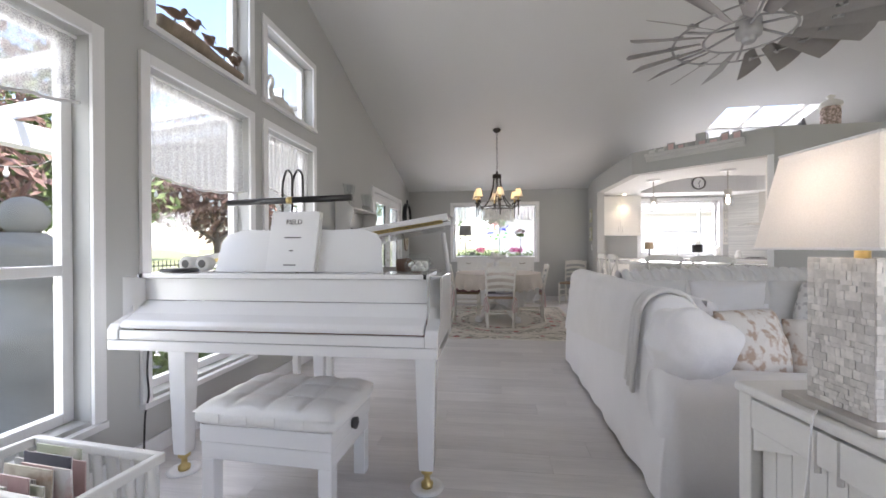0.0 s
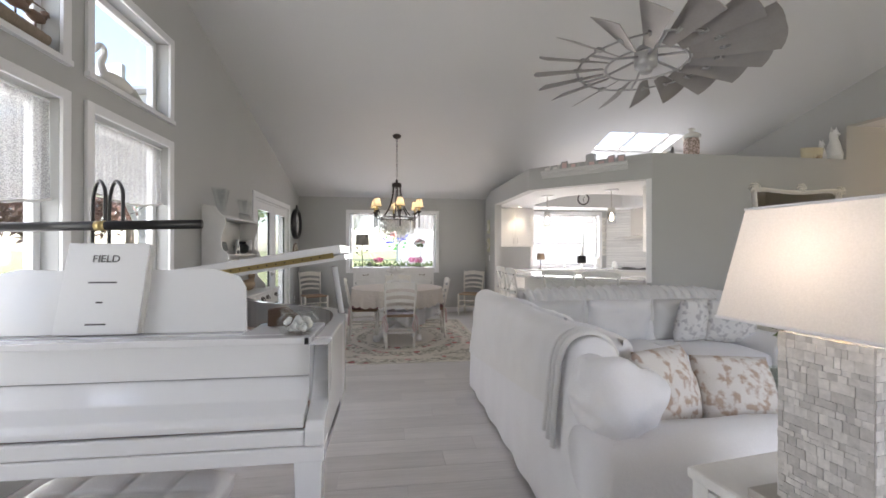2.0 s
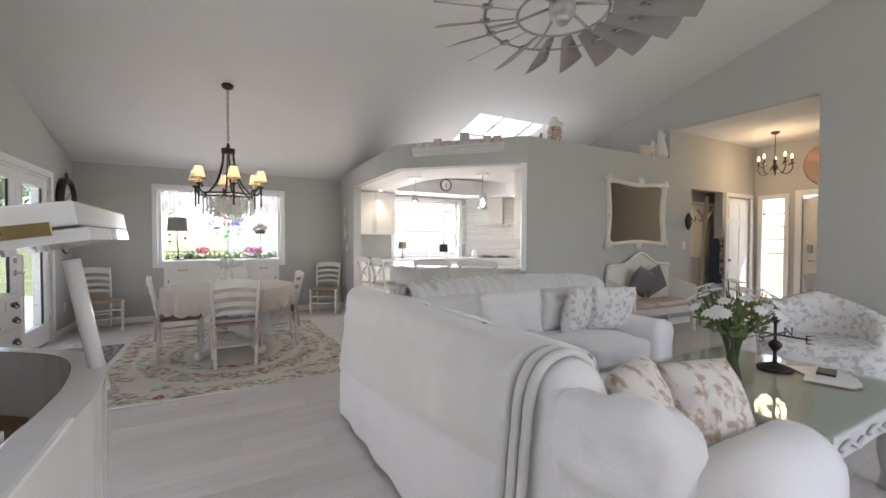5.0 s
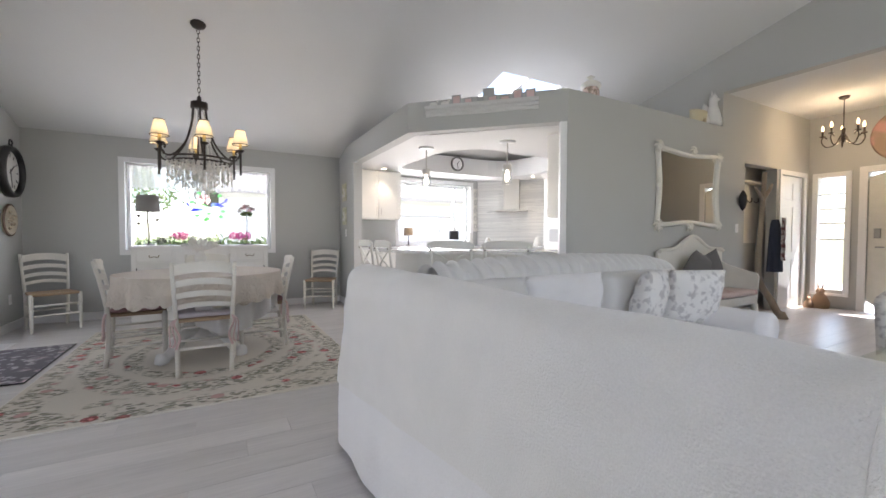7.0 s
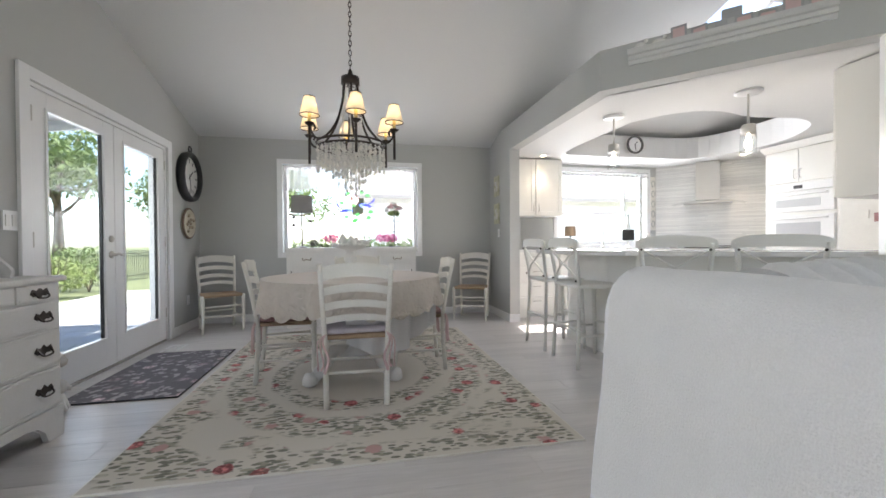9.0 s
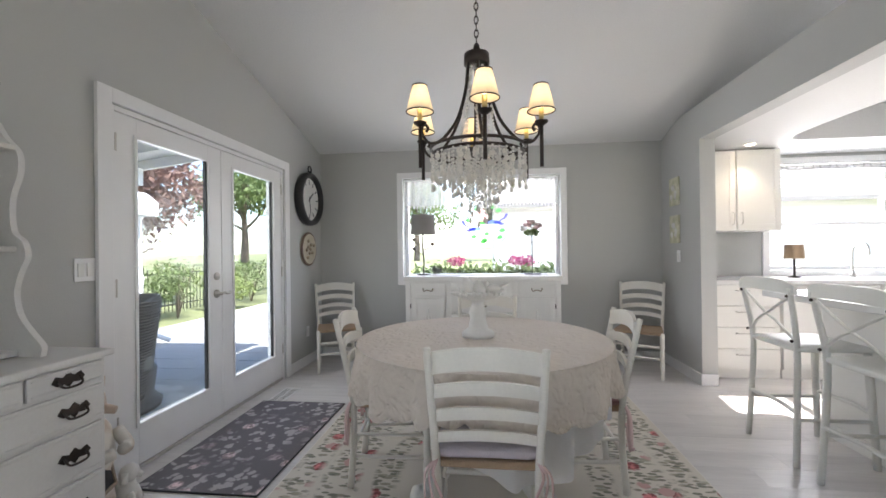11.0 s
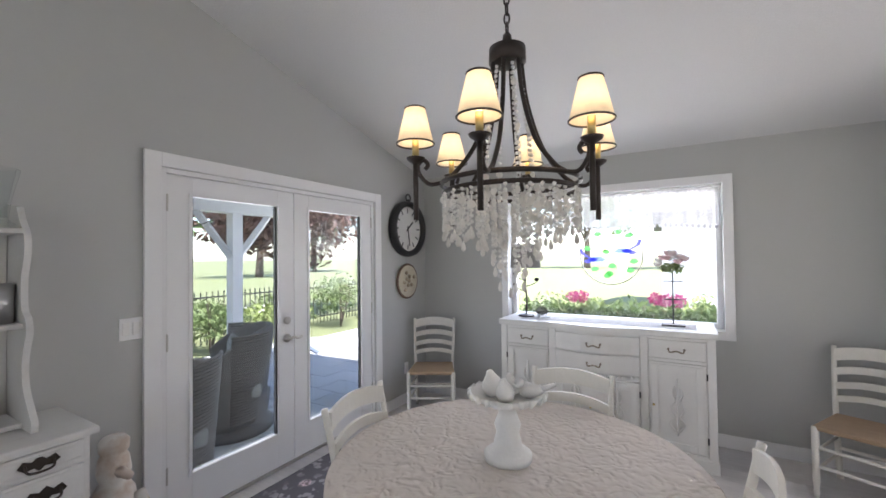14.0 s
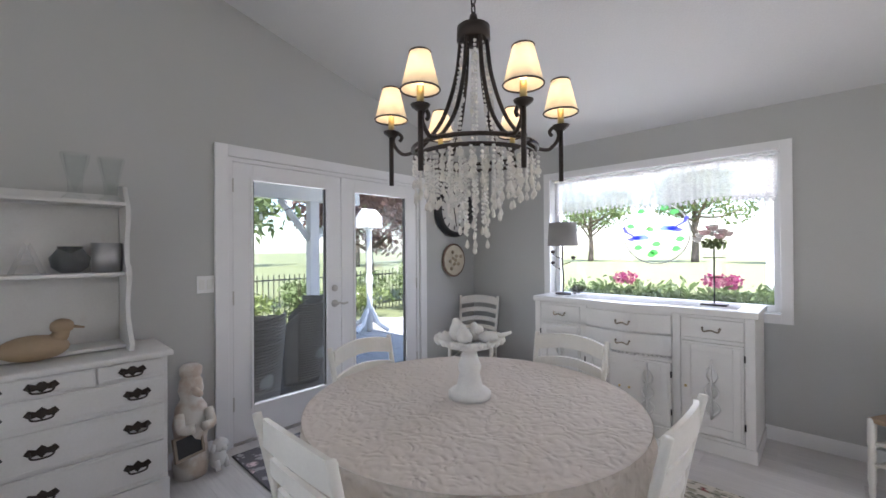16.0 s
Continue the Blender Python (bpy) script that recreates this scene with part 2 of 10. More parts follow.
M_MIRROR = material("silvered_mirror", (0.86, 0.86, 0.84), 0.02, 1.0, vary=0.005, fine=0.0)
M_GLASS = glass_material("window_glass", (0.93, 0.95, 0.945))
M_DOORGLASS = glass_material("tinted_door_glass", (0.74, 0.77, 0.775))
M_VASE = glass_material("clear_glass", (0.97, 0.98, 0.98), 0.02)
M_TABLEGLASS = glass_material("green_edged_glass", (0.94, 0.975, 0.955), 0.01)
M_SHADE = cloth_through("ivory_lampshade", (0.86, 0.84, 0.81), 0.4, 250)
M_MICA = cloth_through("amber_mica_shade", (0.82, 0.76, 0.62), 0.4, 40)
M_VOILE = cloth_through("white_voile", (0.88, 0.88, 0.88), 0.5, 300)
M_LACEVAL = cloth_through("grey_white_lace", (0.62, 0.62, 0.62), 0.3, 120, holes=0.55)
M_SHEER = cloth_through("white_sheer_lace", (0.9, 0.9, 0.9), 0.55, 200, holes=0.45)
M_PATIO = material("patio_pavers", (0.36, 0.36, 0.355), 0.75, vary=0.15, scale=3, fine=0.08, bump=0.2, per_object=0.08)
M_LAWN = material("lawn", (0.17, 0.19, 0.09), 0.95, vary=0.25, scale=1.2, fine=0.2, fine_scale=30, bump=0.6, bump_scale=40)
def leaf_material(name, color):
    """Leaf with a diffuse face that also lets light through, varied from place to place."""
    m = material(name, color, 0.6, vary=0.35, scale=3, fine=0.15, fine_scale=25)
    n, l = m.node_tree.nodes, m.node_tree.links
    b, out = n["Principled BSDF"], n["Material Output"]
    t = n.new("ShaderNodeBsdfTranslucent")
    l.new(b.inputs["Base Color"].links[0].from_socket, t.inputs["Color"])
    mx = n.new("ShaderNodeMixShader"); mx.inputs[0].default_value = 0.4
    l.new(b.outputs[0], mx.inputs[1]); l.new(t.outputs[0], mx.inputs[2]); l.new(mx.outputs[0], out.inputs["Surface"])
    return m


M_LEAF = leaf_material("garden_leaves", (0.17, 0.23, 0.09))
M_LEAF_DK = leaf_material("plum_tree_leaves", (0.24, 0.15, 0.13))
M_BARK = material("bark", (0.13, 0.10, 0.08), 0.9, vary=0.3, scale=8, bump=0.8, bump_scale=30)
M_WICKER = material("grey_brown_wicker", (0.19, 0.175, 0.165), 0.7, vary=0.25, scale=20, fine=0.2, fine_scale=140, bump=0.8, bump_scale=120)
M_GREYPATIO = material("grey_outdoor_fabric", (0.33, 0.33, 0.33), 0.95, vary=0.08, scale=8, fine=0.1)
M_STONE = material("cast_stone", (0.22, 0.22, 0.215), 0.85, vary=0.2, scale=6, fine=0.1, bump=0.4, bump_scale=40)
M_SIDING = material("pale_house_siding", (0.72, 0.71, 0.68), 0.8, vary=0.06, scale=3)
M_ROOF = material("grey_shingles", (0.22, 0.21, 0.20), 0.9, vary=0.25, scale=10, fine=0.15)


# ---- mesh helpers ----
def box(bm, x0, y0, z0, x1, y1, z1, m=None):
    vs = [bm.verts.new((m @ Vector(p)) if m else p) for p in ((x0, y0, z0), (x1, y0, z0), (x1, y1, z0), (x0, y1, z0), (x0, y0, z1), (x1, y0, z1), (x1, y1, z1), (x0, y1, z1))]
    for f in ((0, 3, 2, 1), (4, 5, 6, 7), (0, 1, 5, 4), (1, 2, 6, 5), (2, 3, 7, 6), (3, 0, 4, 7)):
        bm.faces.new([vs[i] for i in f])
    return bm


def prism(bm, pts, a, b, axis="z", m=None):
    """Extrude a 2D outline from a to b. axis z: outline in x, y; y: outline in x, z; x: outline in y, z."""
    def at(p, h):
        v = Vector((p[0], p[1], h) if axis == "z" else (p[0], h, p[1]) if axis == "y" else (h, p[0], p[1]))
        return (m @ v) if m else v
    lo = [bm.verts.new(at(p, a)) for p in pts]
    hi = [bm.verts.new(at(p, b)) for p in pts]
    k = len(pts)
    fs = [bm.faces.new(lo[::-1]), bm.faces.new(hi)]
    for i in range(k):
        fs.append(bm.faces.new((lo[i], lo[(i + 1) % k], hi[(i + 1) % k], hi[i])))
    return bm


def lathe(bm, profile, x=0, y=0, z=0, seg=20, m=None, squash=1.0, cap=True):
    """Turn a profile of (radius, height) about an upright axis."""
    rings = []
    for r, h in profile:
        ring = []
        for i in range(seg):
            a = 2 * math.pi * i / seg
            v = Vector((x + max(r, 0.0004) * math.cos(a), y + max(r, 0.0004) * math.sin(a) * squash, z + h))
            ring.append(bm.verts.new((m @ v) if m else v))
        rings.append(ring)
    for a, b in zip(rings, rings[1:]):
        for i in range(seg):
            bm.faces.new((a[i], a[(i + 1) % seg], b[(i + 1) % seg], b[i]))
    if cap:
        bm.faces.new(rings[0][::-1])
        bm.faces.new(rings[-1])
    else:
        for i in range(seg):
            bm.faces.new((rings[-1][i], rings[-1][(i + 1) % seg], rings[0][(i + 1) % seg], rings[0][i]))
    return bm


def tube(bm, pts, r, seg=8, r_end=None, m=None, flat=1.0):
    """A round rod along points, tapering to r_end."""
    pts = [Vector(p) for p in pts]
    if m:
        pts = [m @ p for p in pts]
    rings = []
    k = len(pts)
    up = None
    for i, p in enumerate(pts):
        d = (pts[min(i + 1, k - 1)] - pts[max(i - 1, 0)]).normalized()
        if up is None:
            up = Vector((0, 0, 1)) if abs(d.z) < 0.9 else Vector((1, 0, 0))
        s = d.cross(up)
        if s.length < 1e-4:
            s = d.cross(Vector((0, 1, 0)))
        s.normalize()
        up = s.cross(d).normalized()
        rr = r if r_end is None else r + (r_end - r) * i / (k - 1)
        rings.append([bm.verts.new(p + s * rr * math.cos(2 * math.pi * j / seg) + up * rr * flat * math.sin(2 * math.pi * j / seg)) for j in range(seg)])
    for a, b in zip(rings, rings[1:]):
        for j in range(seg):
            bm.faces.new((a[j], a[(j + 1) % seg], b[(j + 1) % seg], b[j]))
    bm.faces.new(rings[0][::-1])
    bm.faces.new(rings[-1])
    return bm


def arc(cx, cz, r, a0, a1, k=12, rz=None):
    return [(cx + r * math.cos(radians(a0 + (a1 - a0) * i / k)), cz + (rz or r) * math.sin(radians(a0 + (a1 - a0) * i / k))) for i in range(k + 1)]


def curve(pts, k=8):
    """A smooth line through points (Catmull-Rom)."""
    P = [Vector(p) for p in pts]
    P = [2 * P[0] - P[1]] + P + [2 * P[-1] - P[-2]]
    out = []
    for i in range(1, len(P) - 2):
        for j in range(k):
            t = j / k
            out.append(0.5 * ((2 * P[i]) + (P[i + 1] - P[i - 1]) * t + (2 * P[i - 1] - 5 * P[i] + 4 * P[i + 1] - P[i + 2]) * t * t + (3 * P[i] - P[i - 1] - 3 * P[i + 1] + P[i + 2]) * t ** 3))
    out.append(P[-2])
    return out


def sheet(bm, fn, nu, nv, close_u=False):
    """A surface from fn(u, v), u and v from 0 to 1."""
    g = [[bm.verts.new(fn(i / (nu if close_u else nu - 1), j / (nv - 1))) for i in range(nu)] for j in range(nv)]
    for j in range(nv - 1):
        for i in range(nu if close_u else nu - 1):
            bm.faces.new((g[j][i], g[j][(i + 1) % nu], g[j + 1][(i + 1) % nu], g[j + 1][i]))
    return bm


def pillow(bm, w, h, d, m=None, n=16, puff=0.5, crease=0.0, seed=0.0):
    """A soft square cushion: w wide (x), h high (z), d thick (y), edges pinched."""
    def side(sg):
        def fn(u, v):
            a, b = 2 * u - 1, 2 * v - 1
            t = max(0.0, (1 - abs(a) ** 2.6)) ** puff * max(0.0, (1 - abs(b) ** 2.6)) ** puff
            k = 1 - 0.06 * (1 - abs(a) * abs(b))
            p = Vector((a * w / 2 * (k if abs(b) > 0.9 else 1), sg * (d / 2 * t + 0.004), b * h / 2 * (k if abs(a) > 0.9 else 1)))
            p += Vector((0, 1, 0)) * sg * t * crease * noise.noise(Vector((a * 3 + seed, b * 3, seed * 2)))
            return (m @ p) if m else p
        return fn
    sheet(bm, side(1), n, n)
    sheet(bm, side(-1), n, n)
    bmesh.ops.remove_doubles(bm, verts=bm.verts, dist=0.0085)
    return bm


def soft_box(bm, x0, y0, z0, x1, y1, z1, r=0.06, n=9, lump=0.0, seed=0.0, m=None):
    """An upholstered block with rounded edges and slight lumps."""
    c = Vector(((x0 + x1) / 2, (y0 + y1) / 2, (z0 + z1) / 2))
    hv = Vector(((x1 - x0) / 2, (y1 - y0) / 2, (z1 - z0) / 2))
    t = bmesh.new()
    bmesh.ops.create_cube(t, size=2)
    bmesh.ops.subdivide_edges(t, edges=t.edges[:], cuts=n, use_grid_fill=True)
    idx = {}
    for v in t.verts:
        p = Vector((v.co.x * hv.x, v.co.y * hv.y, v.co.z * hv.z))
        q = Vector([max(-hv[i] + r, min(hv[i] - r, p[i])) for i in range(3)])
        dlt = p - q
        if dlt.length > r * 1e-3:
            p = q + dlt.normalized() * min(dlt.length, r)
            nn = dlt.normalized()
        else:
            nn = Vector((0, 0, 1))
        if lump:
            p += nn * lump * noise.noise((p + c) * 4.5 + Vector((seed, seed, seed)))
        p += c
        idx[v] = bm.verts.new((m @ p) if m else p)
    for f in t.faces:
        bm.faces.new([idx[v] for v in f.verts])
    t.free()
    return bm


def part(name, bm, mat, parent=None, label="", smooth=False, bevel=0.0, seg=2):
    """Link a bmesh as ONE mesh object under a thing or a part."""
    if bevel:
        bmesh.ops.bevel(bm, geom=bm.edges[:], offset=bevel, segments=seg, affect="EDGES", profile=0.6, clamp_overlap=True)
    bmesh.ops.recalc_face_normals(bm, faces=bm.faces[:])
    me = bpy.data.meshes.new(name)
    bm.to_mesh(me)
    bm.free()
    for mt in (mat if isinstance(mat, (list, tuple)) else [mat]):
        me.materials.append(mt)
    if smooth:
        me.polygons.foreach_set("use_smooth", [True] * len(me.polygons))
    ob = new(name, me)
    if parent:
        ob.parent = parent
    if label:
        ob["label"] = label
    return ob


def thing(name, place, label, category, group="", turn=0.0):
    """An Empty at a thing's base, to hold its parts."""
    e = new(name)
    e.empty_display_size = 0.1
    e.matrix_basis = pose(*place, 0, 0, turn)
    return tagged(e, label, category, group)


def B():
    return bmesh.new()


def cuboid(name, x0, y0, z0, x1, y1, z1, mat, parent=None, bevel=0.004, label=""):
    return part(name, box(B(), x0, y0, z0, x1, y1, z1), mat, parent, label, bevel=bevel)


def setting(ob, label, category="wall"):
    return tagged(ob, label, category, kind="structure")


def thicken(bm, thickness):
    bm.normal_update()
    bmesh.ops.solidify(bm, geom=bm.faces[:], thickness=thickness)


def wall(name, axis, at, thick, u0, u1, top, holes, mat, label, base=0.0):
    """A wall along y (axis x, at its x) or along x (axis y), from u0 to u1; top(u) its height; holes (u0, u1, z0, z1)."""
    bm = B()
    cuts = sorted({u0, u1, *[h[0] for h in holes], *[h[1] for h in holes]})
    if axis == "x" and u0 < RIDGE_Y < u1:
        cuts = sorted({*cuts, RIDGE_Y})
    for a, b in zip(cuts, cuts[1:]):
        mid = (a + b) / 2
        zs = sorted([(h[2], h[3]) for h in holes if h[0] < mid < h[1]])
        z = base
        for lo, hi in zs:
            if lo > z:
                prism(bm, [(a, z), (b, z), (b, lo), (a, lo)], at, at + thick, axis)
            z = hi
        prism(bm, [(a, z), (b, z), (b, top(b)), (a, top(a))], at, at + thick, axis)
    return setting(part(name, bm, mat), label)

# ---- the large structure ----
WX, WY = -1.63, 9.31          # faces of the west wall and of the dining window wall
EAVE, SLOPE = 2.41, 0.262
KX = 2.26                     # kitchen side wall
LEDGE, HEAD = 2.52, 2.205     # top of the kitchen walls, underside of its soffit
EX, EY = 6.18, 5.345          # entry header wall, mirror wall
RIDGE_Y = -0.2


def vault(y):
    return EAVE + SLOPE * (WY - y) if y > RIDGE_Y else EAVE + SLOPE * (WY - RIDGE_Y) - SLOPE * (RIDGE_Y - y)


# floor slab
setting(cuboid("floor", WX - 0.2, -1.8, -0.2, 9.2, 9.6, -0.012, M_PLANK, bevel=0), "subfloor under pale whitewashed planks", "floor")

# west wall with lower and upper windows and the french doors
LOW = [(1.02, 2.03), (2.36, 3.29), (3.54, 4.42)]
HIGH = [(1.02, 2.03), (2.40, 3.29), (3.54, 4.42)]
west_holes = [(a, b, 0.34, 2.18) for a, b in LOW]
west_holes += [(a, b, 2.44, 3.05 if a > 3 else 3.32) for a, b in HIGH] + [(6.58, 8.42, 0.0, 2.05)]
wall("wall_west", "x", WX, -0.16, -1.8, WY + 0.16, vault, west_holes, M_WALL, "grey painted wall with tall windows and french doors")
# dining window wall, going on as the kitchen's back wall
wall("wall_north", "y", WY, 0.16, WX, 6.4, lambda u: EAVE, [(-0.62, 1.18, 0.905, 2.08), (3.33, 4.86, 0.98, 2.1)], M_WALL, "grey painted end wall with a wide window")
# kitchen side stub, header and the angled header over the bar
bm = B()
prism(bm, [(KX, 8.50), (KX + 0.13, 8.50), (KX + 0.13, WY), (KX, WY)], 0, LEDGE)
part("wall_kitchen_stub", bm, M_WALL)
setting(bpy.data.objects["wall_kitchen_stub"], "short grey wall end beside the kitchen opening")
bm = B()
prism(bm, [(KX, 6.51), (KX + 0.13, 6.565), (KX + 0.13, 8.50), (KX, 8.50)], HEAD, LEDGE)
prism(bm, [(KX, 6.51), (3.425, EY), (3.425 + 0.06, EY + 0.13), (KX + 0.13, 6.565)], HEAD, LEDGE)
setting(part("wall_kitchen_header", bm, M_WALL), "grey header with a ledge over the kitchen bar")
bm = B()
prism(bm, [(3.425, EY), (EX, EY), (EX, EY + 0.13), (3.56, EY + 0.13), (3.40, EY + 0.06)], 0, LEDGE)
setting(part("wall_mirror", bm, M_WALL), "grey half-height wall behind the sofa with a ledge on top")
# trim strip at the end of the mirror wall
setting(part("trim", prism(B(), [(3.375, EY + 0.045), (3.42, EY + 0.003), (3.45, EY + 0.06), (3.41, EY + 0.10)], 0.92, HEAD), M_TRIM), "white casing at the bar opening", "trim")
# entry: mirror wall goes on full height past the header
wall("wall_entry", "y", EY, 0.13, EX + 0.14, 8.75, lambda u: 2.96, [(6.76, 7.68, 0, 2.1), (7.82, 8.58, 0, 2.03)], M_WALL, "warm grey entry wall with a passage and a closet door")
wall("wall_front", "x", 8.75, 0.16, 1.5, EY + 1.4, lambda u: 2.96, [(4.90, 5.22, 0.28, 2.02), (3.72, 4.66, 0.0, 2.04)], M_WALL, "entry wall with front door and side light")
wall("wall_entry_header", "x", EX, 0.14, -1.8, WY, vault, [(3.6, EY, 0.0, 2.96), (EY + 0.13, 9.2, 0.0, LEDGE)], M_WALL, "grey wall above and beside the entry opening")
# unseen closing wall; its opening is invented to let daylight in from behind
wall("wall_south", "y", -1.8, -0.16, WX - 0.16, EX + 0.14, lambda u: vault(-1.8), [(2.0, 5.4, 0.5, 2.5)], M_WALL, "unseen grey wall behind the room with an added light opening")
cuboid("wall_entry_south", EX + 0.14, 1.5, 0, 8.75, 1.64, 2.96, M_WALL, bevel=0); setting(bpy.data.objects["wall_entry_south"], "plain entry wall")
cuboid("wall_passage_back", 6.3, EY + 0.34, 0, 8.75, EY + 0.46, 2.95, M_WALL, bevel=0); setting(bpy.data.objects["wall_passage_back"], "plain wall at the back of the passage")
cuboid("wall_kitchen_east", EX + 0.002, EY + 0.13, 0, EX + 0.12, WY, LEDGE, M_WALL, bevel=0); setting(bpy.data.objects["wall_kitchen_east"], "plain kitchen side wall")
# ceilings
bm = B()
sk = (3.57, 4.80, 6.56, 7.42)  # opening of the roof window: x0, x1, y0, y1
prism(bm, [(-1.8, vault(-1.8)), (RIDGE_Y, vault(RIDGE_Y)), (sk[2], vault(sk[2])), (sk[2], vault(sk[2]) + 0.2), (RIDGE_Y, vault(RIDGE_Y) + 0.2), (-1.8, vault(-1.8) + 0.2)], WX - 0.16, EX + 0.14, "x")
prism(bm, [(sk[3], vault(sk[3])), (WY + 0.16, vault(WY + 0.16)), (WY + 0.16, vault(WY + 0.16) + 0.2), (sk[3], vault(sk[3]) + 0.2)], WX - 0.16, EX + 0.14, "x")
for a, b in ((WX - 0.16, sk[0]), (sk[1], EX + 0.14)):
    prism(bm, [(sk[2], vault(sk[2])), (sk[3], vault(sk[3])), (sk[3], vault(sk[3]) + 0.2), (sk[2], vault(sk[2]) + 0.2)], a, b, "x")
setting(part("ceiling", bm, M_CEIL), "white sloping vaulted ceiling", "ceiling")
cuboid("ceiling_entry", EX + 0.14, 1.5, 2.96, 8.91, EY + 1.42, 3.1, M_CEIL, bevel=0); setting(bpy.data.objects["ceiling_entry"], "flat white entry ceiling", "ceiling")
# kitchen soffit: flat ring with a curved opening to the vault above
hole = [(3.05, 7.2), (3.25, 6.9), (3.6, 6.75), (4.1, 6.85), (4.6, 6.8), (5.0, 7.0), (5.3, 7.5), (5.3, 8.2), (5.0, 8.62), (4.2, 8.66), (3.4, 8.66), (3.05, 8.5)]
outer = [(KX + 0.13, 6.60), (2.9, 6.07), (3.5, EY + 0.13), (4.3, EY + 0.13), (5.2, EY + 0.13), (EX, EY + 0.13), (EX, 7.4), (EX, 8.4), (EX, WY), (4.2, WY), (3.2, WY), (KX + 0.13, WY)]
bm = B()
hole_s = [tuple(v[:2]) for v in curve([(*p, 0) for p in hole + hole[:1]], 4)][:-1]
k = len(hole_s)
outer_s = []
for i in range(k):
    a, b, t = outer[i // 4], outer[(i // 4 + 1) % 12], (i % 4) / 4
    outer_s.append((a[0] + (b[0] - a[0]) * t, a[1] + (b[1] - a[1]) * t))
rings = [[bm.verts.new((*p, z)) for p in ps] for ps, z in ((outer_s, HEAD), (hole_s, HEAD), (hole_s, LEDGE - 0.02), (outer_s, LEDGE - 0.02))]
for a, b in zip(rings, rings[1:]):
    for i in range(k):
        bm.faces.new((a[i], a[(i + 1) % k], b[(i + 1) % k], b[i]))
setting(part("ceiling_kitchen", bm, M_CEIL), "flat white kitchen soffit with a curved light well", "ceiling")

# baseboards
for nm, b in (("baseboard", (WX, 8.53, 0, WX + 0.014, WY, 0.10)), ("baseboard", (WX, 4.5, 0, WX + 0.014, 6.48, 0.10)), ("baseboard", (WX, -1.8, 0, WX + 0.014, 4.5, 0.10)),
              ("baseboard", (WX + 0.014, WY - 0.014, 0, KX, WY, 0.10)), ("baseboard", (KX - 0.014, 8.50, 0, KX, WY - 0.014, 0.10)),
              ("baseboard", (KX - 0.014, 8.486, 0, KX + 0.13, 8.50, 0.10)), ("baseboard", (3.45, EY - 0.014, 0, 6.74, EY, 0.10)), ("baseboard", (8.736, 1.6, 0, 8.75, 3.62, 0.10))):
    setting(cuboid(nm, *b, M_TRIM, bevel=0.003), "white painted baseboard", "baseboard")


# windows of the west wall: casing, sashes, panes
def west_window(name, y0, y1, z0, z1, rail=None, label="white-framed window with clear panes"):
    w = setting(thing(name, (WX, (y0 + y1) / 2, z0), label, "window"), label, "window")
    h, hw, c = z1 - z0, (y1 - y0) / 2, 0.062
    bm = B()  # casing on the room side, proud of the wall
    box(bm, 0.002, -hw - c, -0.02, 0.022, -hw, h + c); box(bm, 0.002, hw, -0.02, 0.022, hw + c, h + c)
    box(bm, 0.002, -hw, h, 0.022, hw, h + c)
    part("casing", bm, M_TRIM, w, bevel=0.003)
    cuboid("window_sill", -0.10, -hw - c, -0.055, 0.035, hw + c, -0.021, M_TRIM, w)
    bm = B()
    box(bm, -0.14, -hw + 0.001, 0.001, -0.09, -hw + 0.05, h - 0.001); box(bm, -0.14, hw - 0.05, 0.001, -0.09, hw - 0.001, h - 0.001)
    box(bm, -0.14, -hw + 0.05, 0.001, -0.09, hw - 0.05, 0.05); box(bm, -0.14, -hw + 0.05, h - 0.05, -0.09, hw - 0.05, h - 0.001)
    if rail:
        box(bm, -0.14, -hw + 0.05, rail - 0.025, -0.09, hw - 0.05, rail + 0.025)
    part("window_frame", bm, M_TRIM, w, bevel=0.004)
    for a, b in ([(0.05, rail - 0.025), (rail + 0.025, h - 0.05)] if rail else [(0.05, h - 0.05)]):
        p = cuboid("pane", -0.118, -hw + 0.05, a, -0.112, hw - 0.05, b, M_GLASS, w, bevel=0)
        p.visible_shadow = False
    return w


for i, (a, b) in enumerate(LOW):
    west_window("window_low_%d" % (i + 1), a, b, 0.34, 2.18, 0.72 if i < 1 else None)
for i, (a, b) in enumerate(HIGH):
    west_window("window_high_%d" % (i + 1), a, b, 2.44, 3.05 if a > 3 else 3.32)


